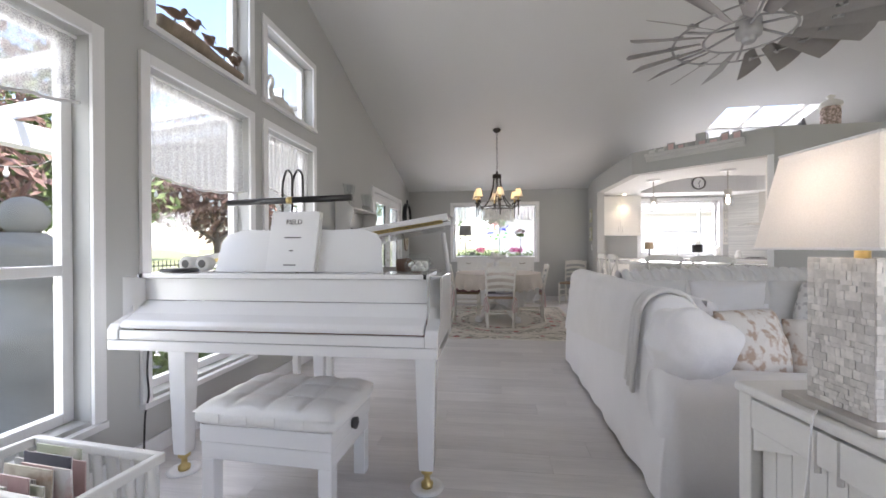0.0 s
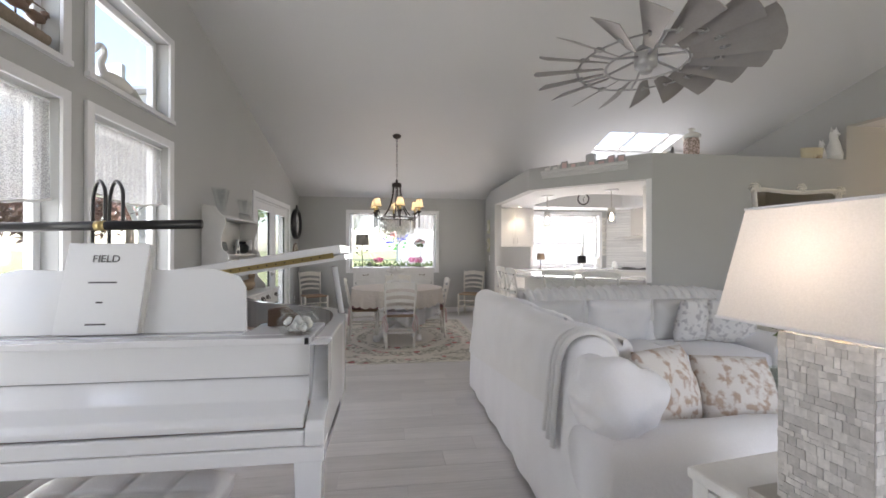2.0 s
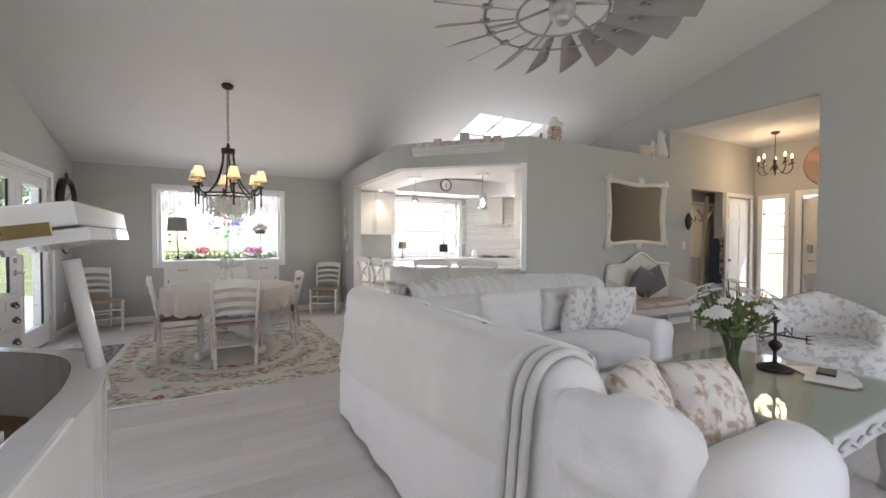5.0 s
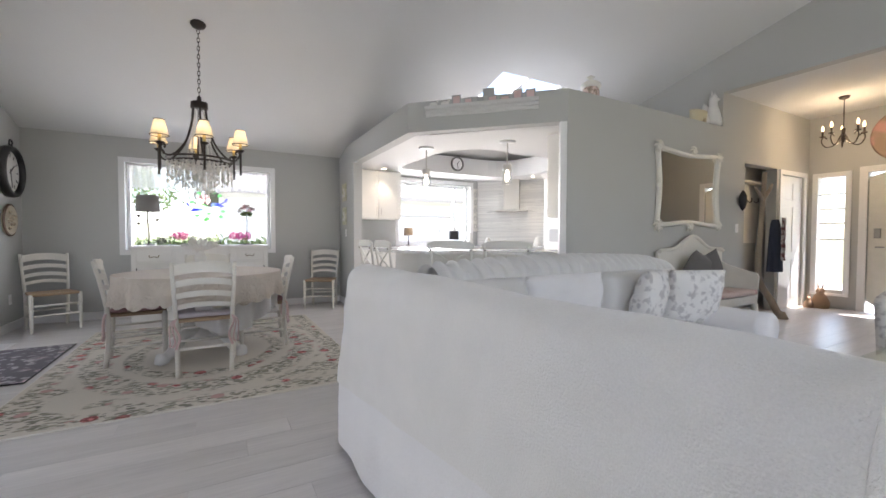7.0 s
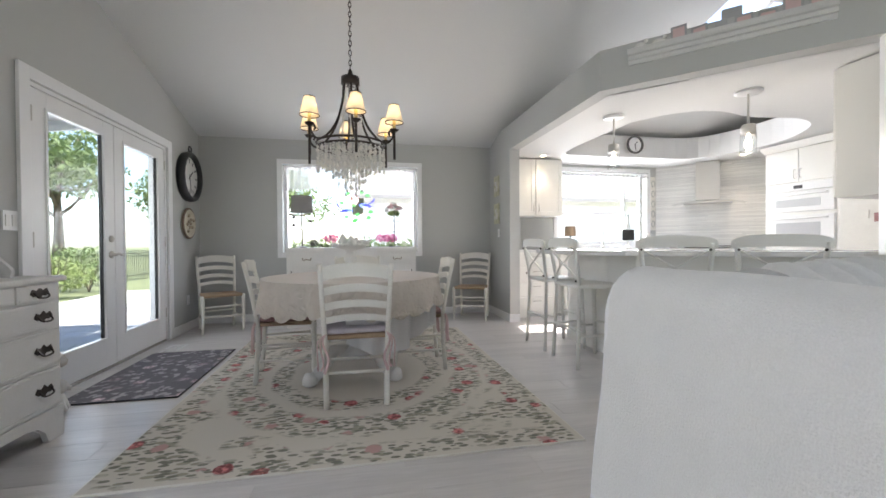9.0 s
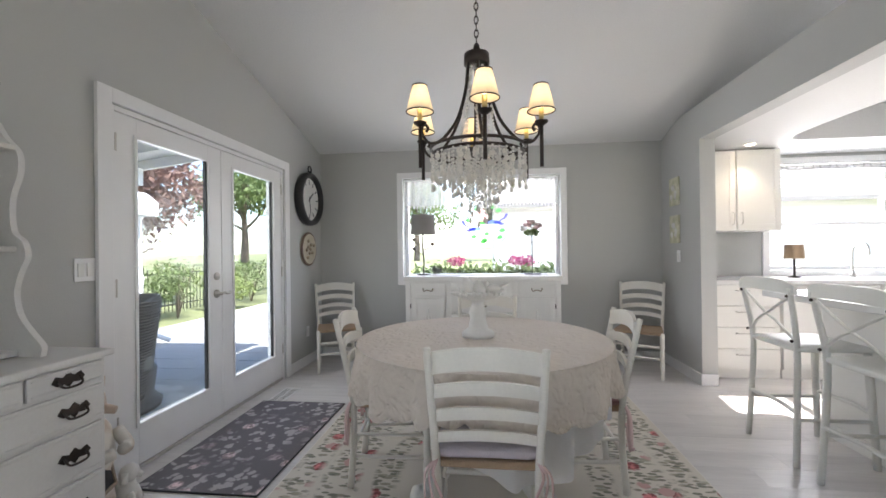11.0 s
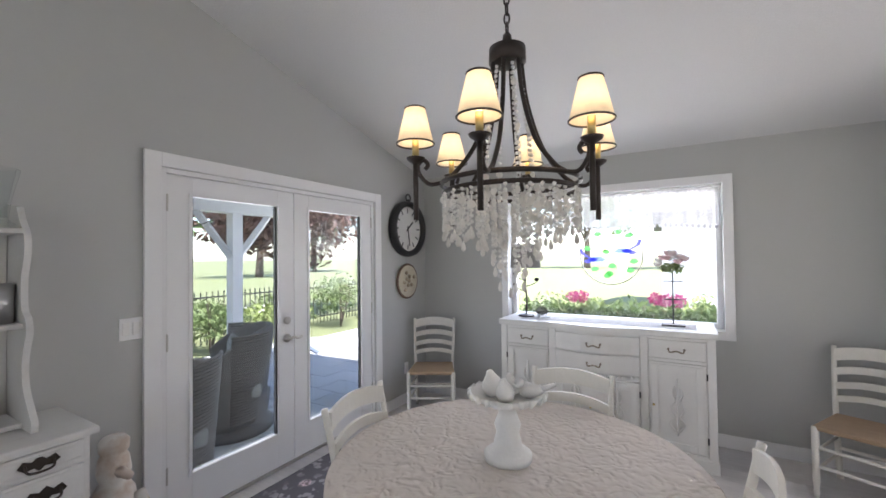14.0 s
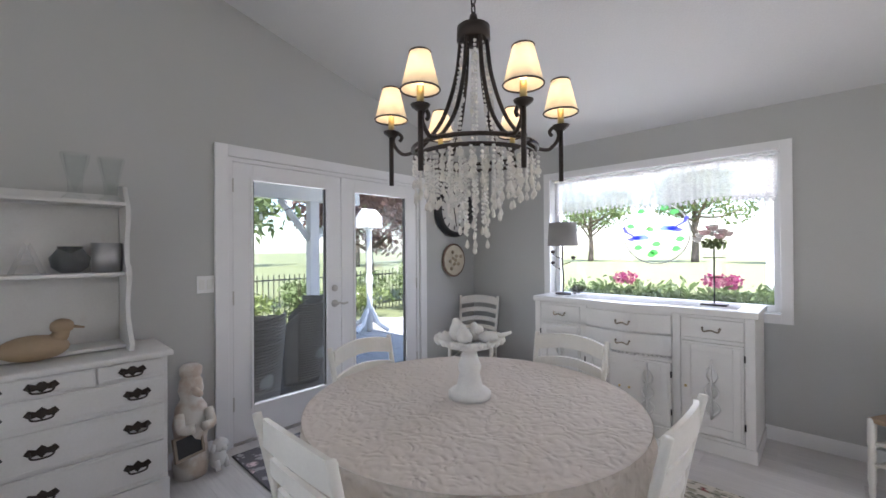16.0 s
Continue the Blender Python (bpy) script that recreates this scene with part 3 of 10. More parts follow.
def north_window(name, x0, x1, z0, z1, mullions, label, casing=0.068):
    w = setting(thing(name, ((x0 + x1) / 2, WY, z0), label, "window"), label, "window")
    h, hw, c = z1 - z0, (x1 - x0) / 2, casing
    bm = B()
    box(bm, -hw - c, -0.022, -c, -hw, -0.002, h + c); box(bm, hw, -0.022, -c, hw + c, -0.002, h + c)
    box(bm, -hw, -0.022, h, hw, -0.002, h + c); box(bm, -hw, -0.022, -c, hw, -0.002, 0)
    part("casing", bm, M_TRIM, w, bevel=0.003)
    bm = B()
    y0, y1 = 0.10, 0.15
    box(bm, -hw + 0.001, y0, 0.001, -hw + 0.045, y1, h - 0.001); box(bm, hw - 0.045, y0, 0.001, hw - 0.001, y1, h - 0.001)
    box(bm, -hw + 0.045, y0, 0.001, hw - 0.045, y1, 0.045); box(bm, -hw + 0.045, y0, h - 0.045, hw - 0.045, y1, h - 0.001)
    for mx in mullions:
        box(bm, mx - 0.02, y0, 0.045, mx + 0.02, y1, h - 0.045)
    part("window_frame", bm, M_TRIM, w, bevel=0.004)
    edges = [-hw + 0.045] + sorted(mullions) + [hw - 0.045]
    for a, b in zip(edges, edges[1:]):
        p = cuboid("pane", a + 0.02, 0.12, 0.045, b - 0.02, 0.126, h - 0.045, M_GLASS, w, bevel=0)
        p.visible_shadow = False
    return w


north_window("window_dining", -0.62, 1.18, 0.905, 2.08, [], "wide white-framed dining room window")
north_window("window_kitchen", 3.33, 4.86, 0.98, 2.1, [0.45], "bright white-framed kitchen window over the sink")
kw = bpy.data.objects["window_kitchen"]
cuboid("meeting_rail", -0.72, 0.101, 0.47, 0.43, 0.149, 0.51, M_TRIM, kw, 0.003)
for z0 in (0.90, 0.945, 0.99, 1.035):
    cuboid("blind_slat", -0.71, 0.05, z0, 0.71, 0.085, z0 + 0.006, M_TRIM, kw, 0)
# roof window
rw = setting(thing("window_roof", (sk[0], sk[2], vault(sk[2]) + 0.16), "bright two-pane skylight in the vaulted ceiling", "skylight"), "bright two-pane skylight in the vaulted ceiling", "skylight")
tilt = Matrix.Rotation(-math.atan(SLOPE), 4, "X")
wv, hv_ = sk[1] - sk[0], (sk[3] - sk[2]) / math.cos(math.atan(SLOPE))
bm = B()
for b in ((0, 0, 0, 0.05, hv_, 0.05), (wv - 0.05, 0, 0, wv, hv_, 0.05), (0.05, 0, 0, wv - 0.05, 0.05, 0.05), (0.05, hv_ - 0.05, 0, wv - 0.05, hv_, 0.05), (wv / 2 - 0.03, 0.05, 0, wv / 2 + 0.03, hv_ - 0.05, 0.05)):
    box(bm, *b, m=tilt)
part("window_frame", bm, M_TRIM, rw)
for a, b in ((0.05, wv / 2 - 0.03), (wv / 2 + 0.03, wv - 0.05)):
    p = part("pane", box(B(), a, 0.05, 0.02, b, hv_ - 0.05, 0.026, m=tilt), M_GLASS, rw)
    p.visible_shadow = False

# ---- french doors ----
fd = setting(thing("door_french", (WX, 7.5, 0), "pair of white french doors with full glass, closed", "door"), "pair of white french doors with full glass, closed", "door")
bm = B()
for b in ((0.002, -1.005, 0, 0.024, -0.92, 2.13), (0.002, 0.92, 0, 0.024, 1.005, 2.13), (0.002, -0.92, 2.05, 0.024, 0.92, 2.13)):
    box(bm, *b)
part("casing", bm, M_TRIM, fd, bevel=0.004)
bm = B()
for b in ((-0.158, -0.919, 0, 0.0, -0.885, 2.049), (-0.158, 0.885, 0, 0.0, 0.919, 2.049), (-0.158, -0.885, 2.02, 0.0, 0.885, 2.049)):
    box(bm, *b)
part("jamb", bm, M_TRIM, fd, bevel=0.002)
cuboid("threshold", -0.16, -0.885, 0.0, 0.0, 0.885, 0.02, M_STEEL, fd)
for sg in (-1, 1):
    a, b = (-0.882, -0.004) if sg < 0 else (0.004, 0.882)
    ga, gb = a + 0.14, b - 0.14
    bm = B()
    for q in ((-0.05, a, 0.022, -0.008, ga, 2.017), (-0.05, gb, 0.022, -0.008, b, 2.017), (-0.05, ga, 0.022, -0.008, gb, 0.26), (-0.05, ga, 1.90, -0.008, gb, 2.017)):
        box(bm, *q)
    leaf = part("door_leaf", bm, M_TRIM, fd, bevel=0.003)
    bm = B()
    for q in ((-0.008, ga - 0.02, 0.24, 0.0, ga, 1.92), (-0.008, gb, 0.24, 0.0, gb + 0.02, 1.92), (-0.008, ga, 0.24, 0.0, gb, 0.26), (-0.008, ga, 1.90, 0.0, gb, 1.92)):
        box(bm, *q)
    part("glazing_bead", bm, M_TRIM, leaf, bevel=0.002)
    bm = B()
    for q in ((-0.04, ga, 0.26, -0.018, ga + 0.012, 1.90), (-0.04, gb - 0.012, 0.26, -0.018, gb, 1.90)):
        box(bm, *q)
    part("spacer", bm, M_BLACK, leaf)
    p = cuboid("pane", -0.032, ga + 0.012, 0.26, -0.026, gb - 0.012, 1.90, M_DOORGLASS, leaf, bevel=0)
    p.visible_shadow = False
    hy = a + 0.0 if sg < 0 else b
    for hz in (0.25, 1.0, 1.8):
        cuboid("hinge", -0.006, hy - 0.006, hz, 0.003, hy + 0.006, hz + 0.1, M_STEEL, leaf)
bm = B()
rot = Matrix.Rotation(radians(90), 4, "Y")
lathe(bm, [(0.0, 0), (0.03, 0.002), (0.03, 0.012), (0.012, 0.018), (0.012, 0.05), (0.0, 0.05)], m=Matrix.Translation((-0.006, -0.07, 0.935)) @ rot)
tube(bm, curve([(0.04, -0.07, 0.935), (0.045, -0.045, 0.942), (0.045, -0.01, 0.932), (0.045, 0.03, 0.938)], 5), 0.009, 8)
part("door_handle", bm, M_STEEL, fd, "satin nickel lever handle", smooth=True)
bm = B()
lathe(bm, [(0.0, 0), (0.028, 0.002), (0.028, 0.014), (0.016, 0.022), (0.0, 0.024)], m=Matrix.Translation((-0.006, -0.07, 1.065)) @ rot)
part("deadbolt", bm, M_STEEL, fd, smooth=True)


# wall plates
def switch_plate(place, turn, rockers, label):
    t = thing("light_switch", place, label, "light switch", turn=turn)
    w = 0.035 * rockers + 0.035
    cuboid("plate", -w / 2, -0.006, -0.058, w / 2, 0, 0.058, M_TRIM, t, 0.003)
    for i in range(rockers):
        x = (i - (rockers - 1) / 2) * 0.046
        part("rocker", box(B(), x - 0.016, -0.011, -0.033, x + 0.016, -0.006, 0.033), M_WHITE, t, bevel=0.002)
    return t


switch_plate((WX + 0.001, 6.44, 1.16), 90, 2, "white double rocker light switch on the grey wall")
switch_plate((KX - 0.001, 8.92, 1.15), -90, 1, "white rocker light switch on the grey wall")
switch_plate((6.57, EY - 0.001, 1.21), 0, 1, "white rocker light switch beside the passage")
switch_plate((WX + 0.001, 8.92, 0.36), 90, 1, "white wall outlet low on the grey wall")


# wall clock and round plaque
def disc(bm, r, a, b, m, seg=40, rz=1.0):
    lathe(bm, [(0, a), (r, a), (r, b), (0, b)], m=m @ Matrix.Diagonal((rz, 1, 1, 1)), seg=seg)


face_x = Matrix.Rotation(radians(90), 4, "Y")
clock = thing("wall_clock", (WX + 0.002, 8.93, 1.82), "large black-framed round station clock on the wall", "clock")
bm = B()
lathe(bm, [(0.235, 0), (0.29, 0), (0.295, 0.04), (0.285, 0.075), (0.255, 0.085), (0.235, 0.06)], m=face_x, seg=48, cap=False)
part("rim", bm, M_BLACK, clock, smooth=True)
bm = B(); disc(bm, 0.238, 0.02, 0.03, face_x); part("dial", bm, M_PLASTER, clock)
for i in range(12):
    a = radians(30 * i)
    bm = B(); box(bm, 0.031, -0.007, 0.165, 0.033, 0.007, 0.215, m=Matrix.Rotation(a, 4, "X")); part("numeral_bar", bm, M_BLACK, clock)
for a, ln, w in ((310, 0.12, 0.008), (190, 0.18, 0.006)):
    bm = B(); box(bm, 0.034, -w, -0.03, 0.037, w, ln, m=Matrix.Rotation(radians(a), 4, "X")); part("clock_hand", bm, M_BLACK, clock)
bm = B(); tube(bm, [(0.04, 0.04 * math.cos(a), 0.325 + 0.04 * math.sin(a)) for a in [i * math.pi / 8 for i in range(17)]], 0.008); lathe(bm, [(0.018, 0), (0.018, 0.03)], 0.04, 0, 0.28); part("hanging_loop", bm, M_BLACK, clock, smooth=True)
plaque = thing("wall_plaque", (WX + 0.002, 8.93, 1.27), "round cream plaque with raised flowers below the clock", "wall decoration")
bm = B(); lathe(bm, [(0.0, 0), (0.175, 0), (0.18, 0.02), (0.165, 0.03), (0.15, 0.022), (0.0, 0.022)], m=face_x, seg=40); part("dish", bm, material("cream_ceramic", (0.62, 0.56, 0.45), 0.45, vary=0.15, scale=14), plaque, smooth=True)
bm = B(); lathe(bm, [(0.166, 0.012), (0.185, 0.014), (0.185, 0.024), (0.166, 0.031)], m=face_x, seg=40, cap=False); part("rim", bm, M_BROWN, plaque, smooth=True)
for i in range(9):
    a = i * 2.4; r = 0.02 + 0.012 * i
    bm = B(); bmesh.ops.create_icosphere(bm, subdivisions=1, radius=0.022, matrix=Matrix.Translation((0.026, r * math.cos(a), r * math.sin(a)))); part("flower", bm, material("plaque_flower", (0.45, 0.38, 0.28), 0.6), plaque, smooth=True)


# small reliefs on the kitchen side wall
M_RELIEF = material("sage_glazed_tile", (0.50, 0.50, 0.34), 0.4, vary=0.15, scale=12, second=(0.62, 0.60, 0.46), second_scale=16, second_cut=0.5)
for z in (1.42, 1.80):
    t = thing("wall_relief", (KX - 0.002, 8.98, z), "small cream botanical relief tile on the grey wall", "wall decoration", "botanical reliefs", turn=-90)
    cuboid("tile", -0.1, -0.018, -0.14, 0.1, 0, 0.14, M_RELIEF, t, 0.006)
    for i in range(5):
        bm = B(); bmesh.ops.create_icosphere(bm, subdivisions=1, radius=0.025, matrix=Matrix.Translation((0.05 * math.cos(i * 1.9), -0.022, -0.02 + 0.06 * math.sin(i * 1.9))) @ Matrix.Diagonal((1, 0.4, 1.4, 1))); part("leaf", bm, M_PLASTER, t, smooth=True)


# ---- dining chairs ----
def ladder_chair(place, turn, cushion, label, group):
    """Ladder-back chair facing +y in its own frame; the back is at -y."""
    c = thing("dining_chair", place, label, "chair", group, turn)
    c.scale = (1.0, 1.0, 0.952)
    hw, hd = 0.21, 0.19
    for sx in (-1, 1):
        bm = B()
        pts = curve([(sx * hw * 0.86, -hd - 0.02, 0), (sx * hw * 0.88, -hd, 0.25), (sx * hw * 0.9, -hd, 0.45), (sx * hw * 0.95, -hd - 0.035, 0.68), (sx * hw * 0.99, -hd - 0.085, 0.92)], 4)
        tube(bm, pts, 0.018, 10, 0.014)
        part("back_leg", bm, M_CREAM, c, smooth=True)
        bm = B()
        lathe(bm, [(0.012, 0), (0.016, 0.03), (0.014, 0.07), (0.019, 0.10), (0.017, 0.24), (0.021, 0.26), (0.015, 0.28), (0.02, 0.31), (0.02, 0.45), (0.012, 0.46)], sx * hw, hd, 0, 12)
        part("front_leg", bm, M_CREAM, c, smooth=True)
        for z in (0.17, 0.29):
            bm = B(); tube(bm, [(sx * hw * 0.88, -hd, z), (sx * hw * 0.95, 0, z), (sx * hw, hd, z)], 0.010, 8); part("stretcher", bm, M_CREAM, c, smooth=True)
    for y, z in ((hd, 0.20), (hd, 0.32), (-hd, 0.22)):
        bm = B(); tube(bm, [(-hw * 0.95, y, z), (0, y, z), (hw * 0.95, y, z)], 0.011, 8); part("stretcher", bm, M_CREAM, c, smooth=True)
    for z, h, yb in ((0.86, 0.085, -0.072), (0.745, 0.05, -0.05), (0.645, 0.045, -0.03), (0.555, 0.04, -0.015)):
        def slat(u, v, z=z, h=h, yb=yb):
            x = (2 * u - 1) * hw * 0.95
            return Vector((x, -hd + yb - 0.03 * (1 - (2 * u - 1) ** 2), z + (v - 0.5) * h + 0.028 * (1 - (2 * u - 1) ** 2)))
        bm = B(); sheet(bm, slat, 13, 3)
        thicken(bm, thickness=0.016)
        part("back_slat", bm, M_CREAM, c, smooth=False)
    bm = B()
    prism(bm, [(-hw * 0.9, -hd), (hw * 0.9, -hd), (hw + 0.015, hd + 0.015), (-hw - 0.015, hd + 0.015)], 0.432, 0.462)
    part("seat", bm, M_RUSH, c, "woven rush seat", bevel=0.012, seg=3)
    if cushion:
        bm = B(); soft_box(bm, -0.2, -0.18, 0.462, 0.2, 0.2, 0.505, 0.02, 6, 0.006, cushion)
        part("seat_cushion", bm, M_LILAC if cushion == 1.0 else M_PINK, c, "tied ruffled seat cushion", smooth=True)
        for sx in (-1, 1):
            bm = B()
            for k in range(3):
                tube(bm, curve([(sx * 0.185, -0.2, 0.475), (sx * (0.2 + 0.015 * k), -0.215, 0.42), (sx * (0.195 - 0.03 + 0.03 * k), -0.22, 0.32 - 0.03 * k), (sx * (0.19 + 0.02 * k), -0.225, 0.23 + 0.02 * k)], 4), 0.009, 6, 0.013, flat=0.3)
            part("ribbon", bm, M_PINKBOW, c, smooth=True)
    return c


ladder_chair((0.365, 6.33, 0.012), 0, 1.0, "cream ladder-back chair with pale lilac cushion and pink ribbons", "chairs round the table")
ladder_chair((-0.16, 6.88, 0.012), -84, 2.0, "cream ladder-back chair with pink cushion and ribbon ties", "chairs round the table")
ladder_chair((0.835, 6.92, 0.012), 90, 3.0, "cream ladder-back chair with pink cushion and ribbon ties", "chairs round the table")
ladder_chair((0.36, 7.43, 0.012), 180, 0, "cream ladder-back chair at the table facing the sideboard", "chairs round the table")
ladder_chair((-1.25, 8.84, 0), 207, 0, "cream ladder-back chair with rush seat standing in the corner", "spare corner chairs")
ladder_chair((1.86, 8.88, 0), 155, 0, "cream ladder-back chair with rush seat against the wall", "spare corner chairs")

# ---- round table with lace cloth ----
TX, TY, TR = 0.335, 6.86, 0.665
table = thing("round_table", (TX, TY, 0.012), "round pedestal dining table with carved white feet", "table")
bm = B(); lathe(bm, [(0, 0.715), (TR - 0.02, 0.715), (TR - 0.005, 0.725), (TR - 0.005, 0.735), (TR - 0.02, 0.742), (0, 0.742)], seg=48); part("tabletop", bm, M_WHITE, table)
bm = B(); lathe(bm, [(0.14, 0.14), (0.15, 0.18), (0.09, 0.24), (0.075, 0.3), (0.12, 0.42), (0.13, 0.5), (0.08, 0.6), (0.10, 0.66), (0.2, 0.714), (0, 0.715)], seg=24); part("pedestal", bm, M_WHITE, table, smooth=True)
for i in range(4):
    m = Matrix.Rotation(radians(45 + 90 * i), 4, "Z")
    bm = B(); tube(bm, curve([(0.08, 0, 0.22), (0.2, 0, 0.20), (0.3, 0, 0.11), (0.38, 0, 0.05), (0.45, 0, 0.06)], 5), 0.05, 10, 0.04, m=m)
    lathe(bm, [(0.03, 0), (0.055, 0.015), (0.05, 0.06), (0.02, 0.09)], 0.42, 0, 0, 12, m=m)
    part("foot", bm, M_WHITE, table, smooth=True)


def lace_material(name, color):
    m = material(name, color, 0.95, vary=0.06, scale=5, fine=0.06, fine_scale=150)
    n, l = m.node_tree.nodes, m.node_tree.links
    v = n.new("ShaderNodeTexVoronoi"); v.feature = "SMOOTH_F1"; v.inputs["Scale"].default_value = 38
    tc = n.new("ShaderNodeTexCoord")
    nz = n.new("ShaderNodeTexNoise"); nz.inputs["Scale"].default_value = 9
    ad = n.new("ShaderNodeMix"); ad.data_type = "RGBA"; ad.inputs[0].default_value = 0.12
    l.new(tc.outputs["Object"], nz.inputs["Vector"]); l.new(tc.outputs["Object"], ad.inputs[6]); l.new(nz.outputs["Color"], ad.inputs[7])
    l.new(ad.outputs[2], v.inputs["Vector"])
    bp = n.new("ShaderNodeBump"); bp.inputs["Strength"].default_value, bp.inputs["Distance"].default_value = 0.9, 0.012
    l.new(v.outputs["Distance"], bp.inputs["Height"]); l.new(bp.outputs["Normal"], n["Principled BSDF"].inputs["Normal"])
    return m


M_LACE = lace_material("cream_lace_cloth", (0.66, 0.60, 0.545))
# the hanging skirt takes the same lace a tone darker than the top
M_LACE_SKIRT = lace_material("darker_lace_skirt", (0.60, 0.54, 0.475))
cloth = tagged(new("tablecloth"), "cream embossed lace tablecloth draped over the round table", "tablecloth")
cloth.matrix_basis = pose(TX, TY, 0.012)


def cloth_top(u, v):
    a, r = 2 * math.pi * u, v * (TR + 0.005)
    return Vector((r * math.cos(a), r * math.sin(a), 0.748 + 0.0015 * noise.noise(Vector((r * 8 * math.cos(a), r * 8 * math.sin(a), 3)))))


def cloth_skirt(u, v):
    a = 2 * math.pi * u
    wave = math.sin(a * 13 + 1.2 * math.sin(a * 3)) * 0.028 + math.sin(a * 29) * 0.008
    r = TR + 0.006 + 0.012 * math.sin(v * math.pi / 2) + v * (0.005 + wave)
    z = 0.748 - 0.02 * min(1, v * 6) - v * (0.19 + 0.02 * math.sin(a * 5 + 1)) - 0.028 * v * abs(math.sin(a * 19))
    return Vector((r * math.cos(a), r * math.sin(a), z))


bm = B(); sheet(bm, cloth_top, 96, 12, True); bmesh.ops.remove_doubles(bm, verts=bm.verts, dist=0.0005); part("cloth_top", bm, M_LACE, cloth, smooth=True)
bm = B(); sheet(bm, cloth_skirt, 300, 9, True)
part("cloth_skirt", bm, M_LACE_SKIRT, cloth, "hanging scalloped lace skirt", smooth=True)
sheerskirt = tagged(new("under_cloth"), "long white sheer under-cloth hanging below the lace", "tablecloth")
sheerskirt.matrix_basis = pose(TX, TY, 0.012)


def under(u, v):
    a = 2 * math.pi * (u * 0.36 - 0.26)
    r = TR - 0.012 + v * (-0.03 + 0.03 * math.sin(a * 17) + 0.015 * math.sin(a * 31))
    return Vector((r * math.cos(a), r * math.sin(a), 0.70 - v * (0.36 + 0.07 * math.sin(a * 4))))


bm = B(); sheet(bm, under, 120, 6); part("hanging", bm, M_VOILE, sheerskirt, smooth=True)

# compote with plaster fruit
comp = thing("compote", (0.315, 6.87, 0.761), "white plaster compote on a figured stem", "bowl")
bm = B(); lathe(bm, [(0.088, 0), (0.09, 0.022), (0.078, 0.032), (0.055, 0.045), (0.05, 0.07), (0.042, 0.10), (0.05, 0.13), (0.036, 0.165), (0.03, 0.19), (0.05, 0.202), (0.10, 0.215), (0.138, 0.235), (0.143, 0.252), (0.134, 0.252), (0.09, 0.232), (0, 0.225)], seg=24); part("stand", bm, M_PLASTER, comp, smooth=True)
for i in range(22):
    bm = B(); a = i * math.pi / 11; bmesh.ops.create_icosphere(bm, subdivisions=1, radius=0.0125, matrix=Matrix.Translation((0.140 * math.cos(a), 0.140 * math.sin(a), 0.244)) @ Matrix.Diagonal((1, 1, 1.3, 1))); part("rim_scallop", bm, M_PLASTER, comp, smooth=True)
for x, y, s in ((-0.05, 0.0, 0.042), (0.015, -0.04, 0.036), (0.005, 0.05, 0.034)):
    f = tagged(new("plaster_fruit"), "white plaster pear resting in the compote", "fruit", "fruit in the compote")
    f.matrix_basis = pose(0.315 + x, 6.87 + y, 0.761 + 0.225, 8, -10, 20)
    bm = B(); lathe(bm, [(0, 0), (s * 0.75, s * 0.25), (s, s * 0.9), (s * 0.8, s * 1.5), (s * 0.4, s * 2.1), (s * 0.3, s * 2.4), (0, s * 2.5)], seg=16); part("fruit_body", bm, M_PLASTER, f, smooth=True)
bird = tagged(new("bird_figurine"), "small white plaster bird perched on the compote rim", "figurine")
bird.matrix_basis = pose(0.40, 6.90, 1.015, 0, 0, 200)
bm = B(); bmesh.ops.create_icosphere(bm, subdivisions=2, radius=0.03, matrix=Matrix.Diagonal((1.6, 0.9, 0.95, 1)))
bmesh.ops.create_icosphere(bm, subdivisions=2, radius=0.019, matrix=Matrix.Translation((0.045, 0, 0.03)))
tube(bm, [(-0.03, 0, 0.005), (-0.09, 0, 0.03)], 0.014, 6, 0.006); tube(bm, [(0.058, 0, 0.03), (0.075, 0, 0.028)], 0.005, 6, 0.001)
part("body", bm, M_PLASTER, bird, smooth=True)

# ---- chandelier ----
CX, CY = 0.325, 6.90
CT = vault(CY)
chand = thing("chandelier", (CX, CY, CT), "dark bronze six-light chandelier with amber shades and hanging crystals", "chandelier")
z = lambda h: h - CT
bm = B(); lathe(bm, [(0.0, 0.02), (0.065, 0.02), (0.065, -0.005), (0.05, -0.03), (0.012, -0.045), (0.0, -0.045)], seg=24); part("canopy", bm, M_BRONZE, chand, smooth=True)
zz = CT - 0.045; i = 0
while zz > 2.37:
    m = Matrix.Translation((0, 0, zz - 0.022 - CT)) @ Matrix.Rotation(radians(90 * (i % 2)), 4, "Z")
    bm = B(); tube(bm, [(0.011 * math.cos(a), 0, 0.024 * math.sin(a)) for a in [k * math.pi / 5 for k in range(11)]], 0.0035, 6, m=m); part("chain_link", bm, M_BRONZE, chand, smooth=True)
    zz -= 0.038; i += 1
bm = B(); lathe(bm, [(0.015, z(2.38)), (0.02, z(2.35)), (0.012, z(2.34)), (0.07, z(2.325)), (0.072, z(2.27)), (0.06, z(2.265)), (0, z(2.265))], seg=24); part("crown", bm, M_BRONZE, chand, smooth=True)
RR = 0.262
bm = B()
for zr, r in ((1.80, RR), (1.765, RR - 0.01)):
    tube(bm, [(r * math.cos(a), r * math.sin(a), z(zr)) for a in [k * math.pi / 24 for k in range(49)]], 0.009, 8)
part("ring", bm, M_BRONZE, chand, smooth=True)
M_BULB = glow("warm_bulb", (1.0, 0.72, 0.36), 1.3)
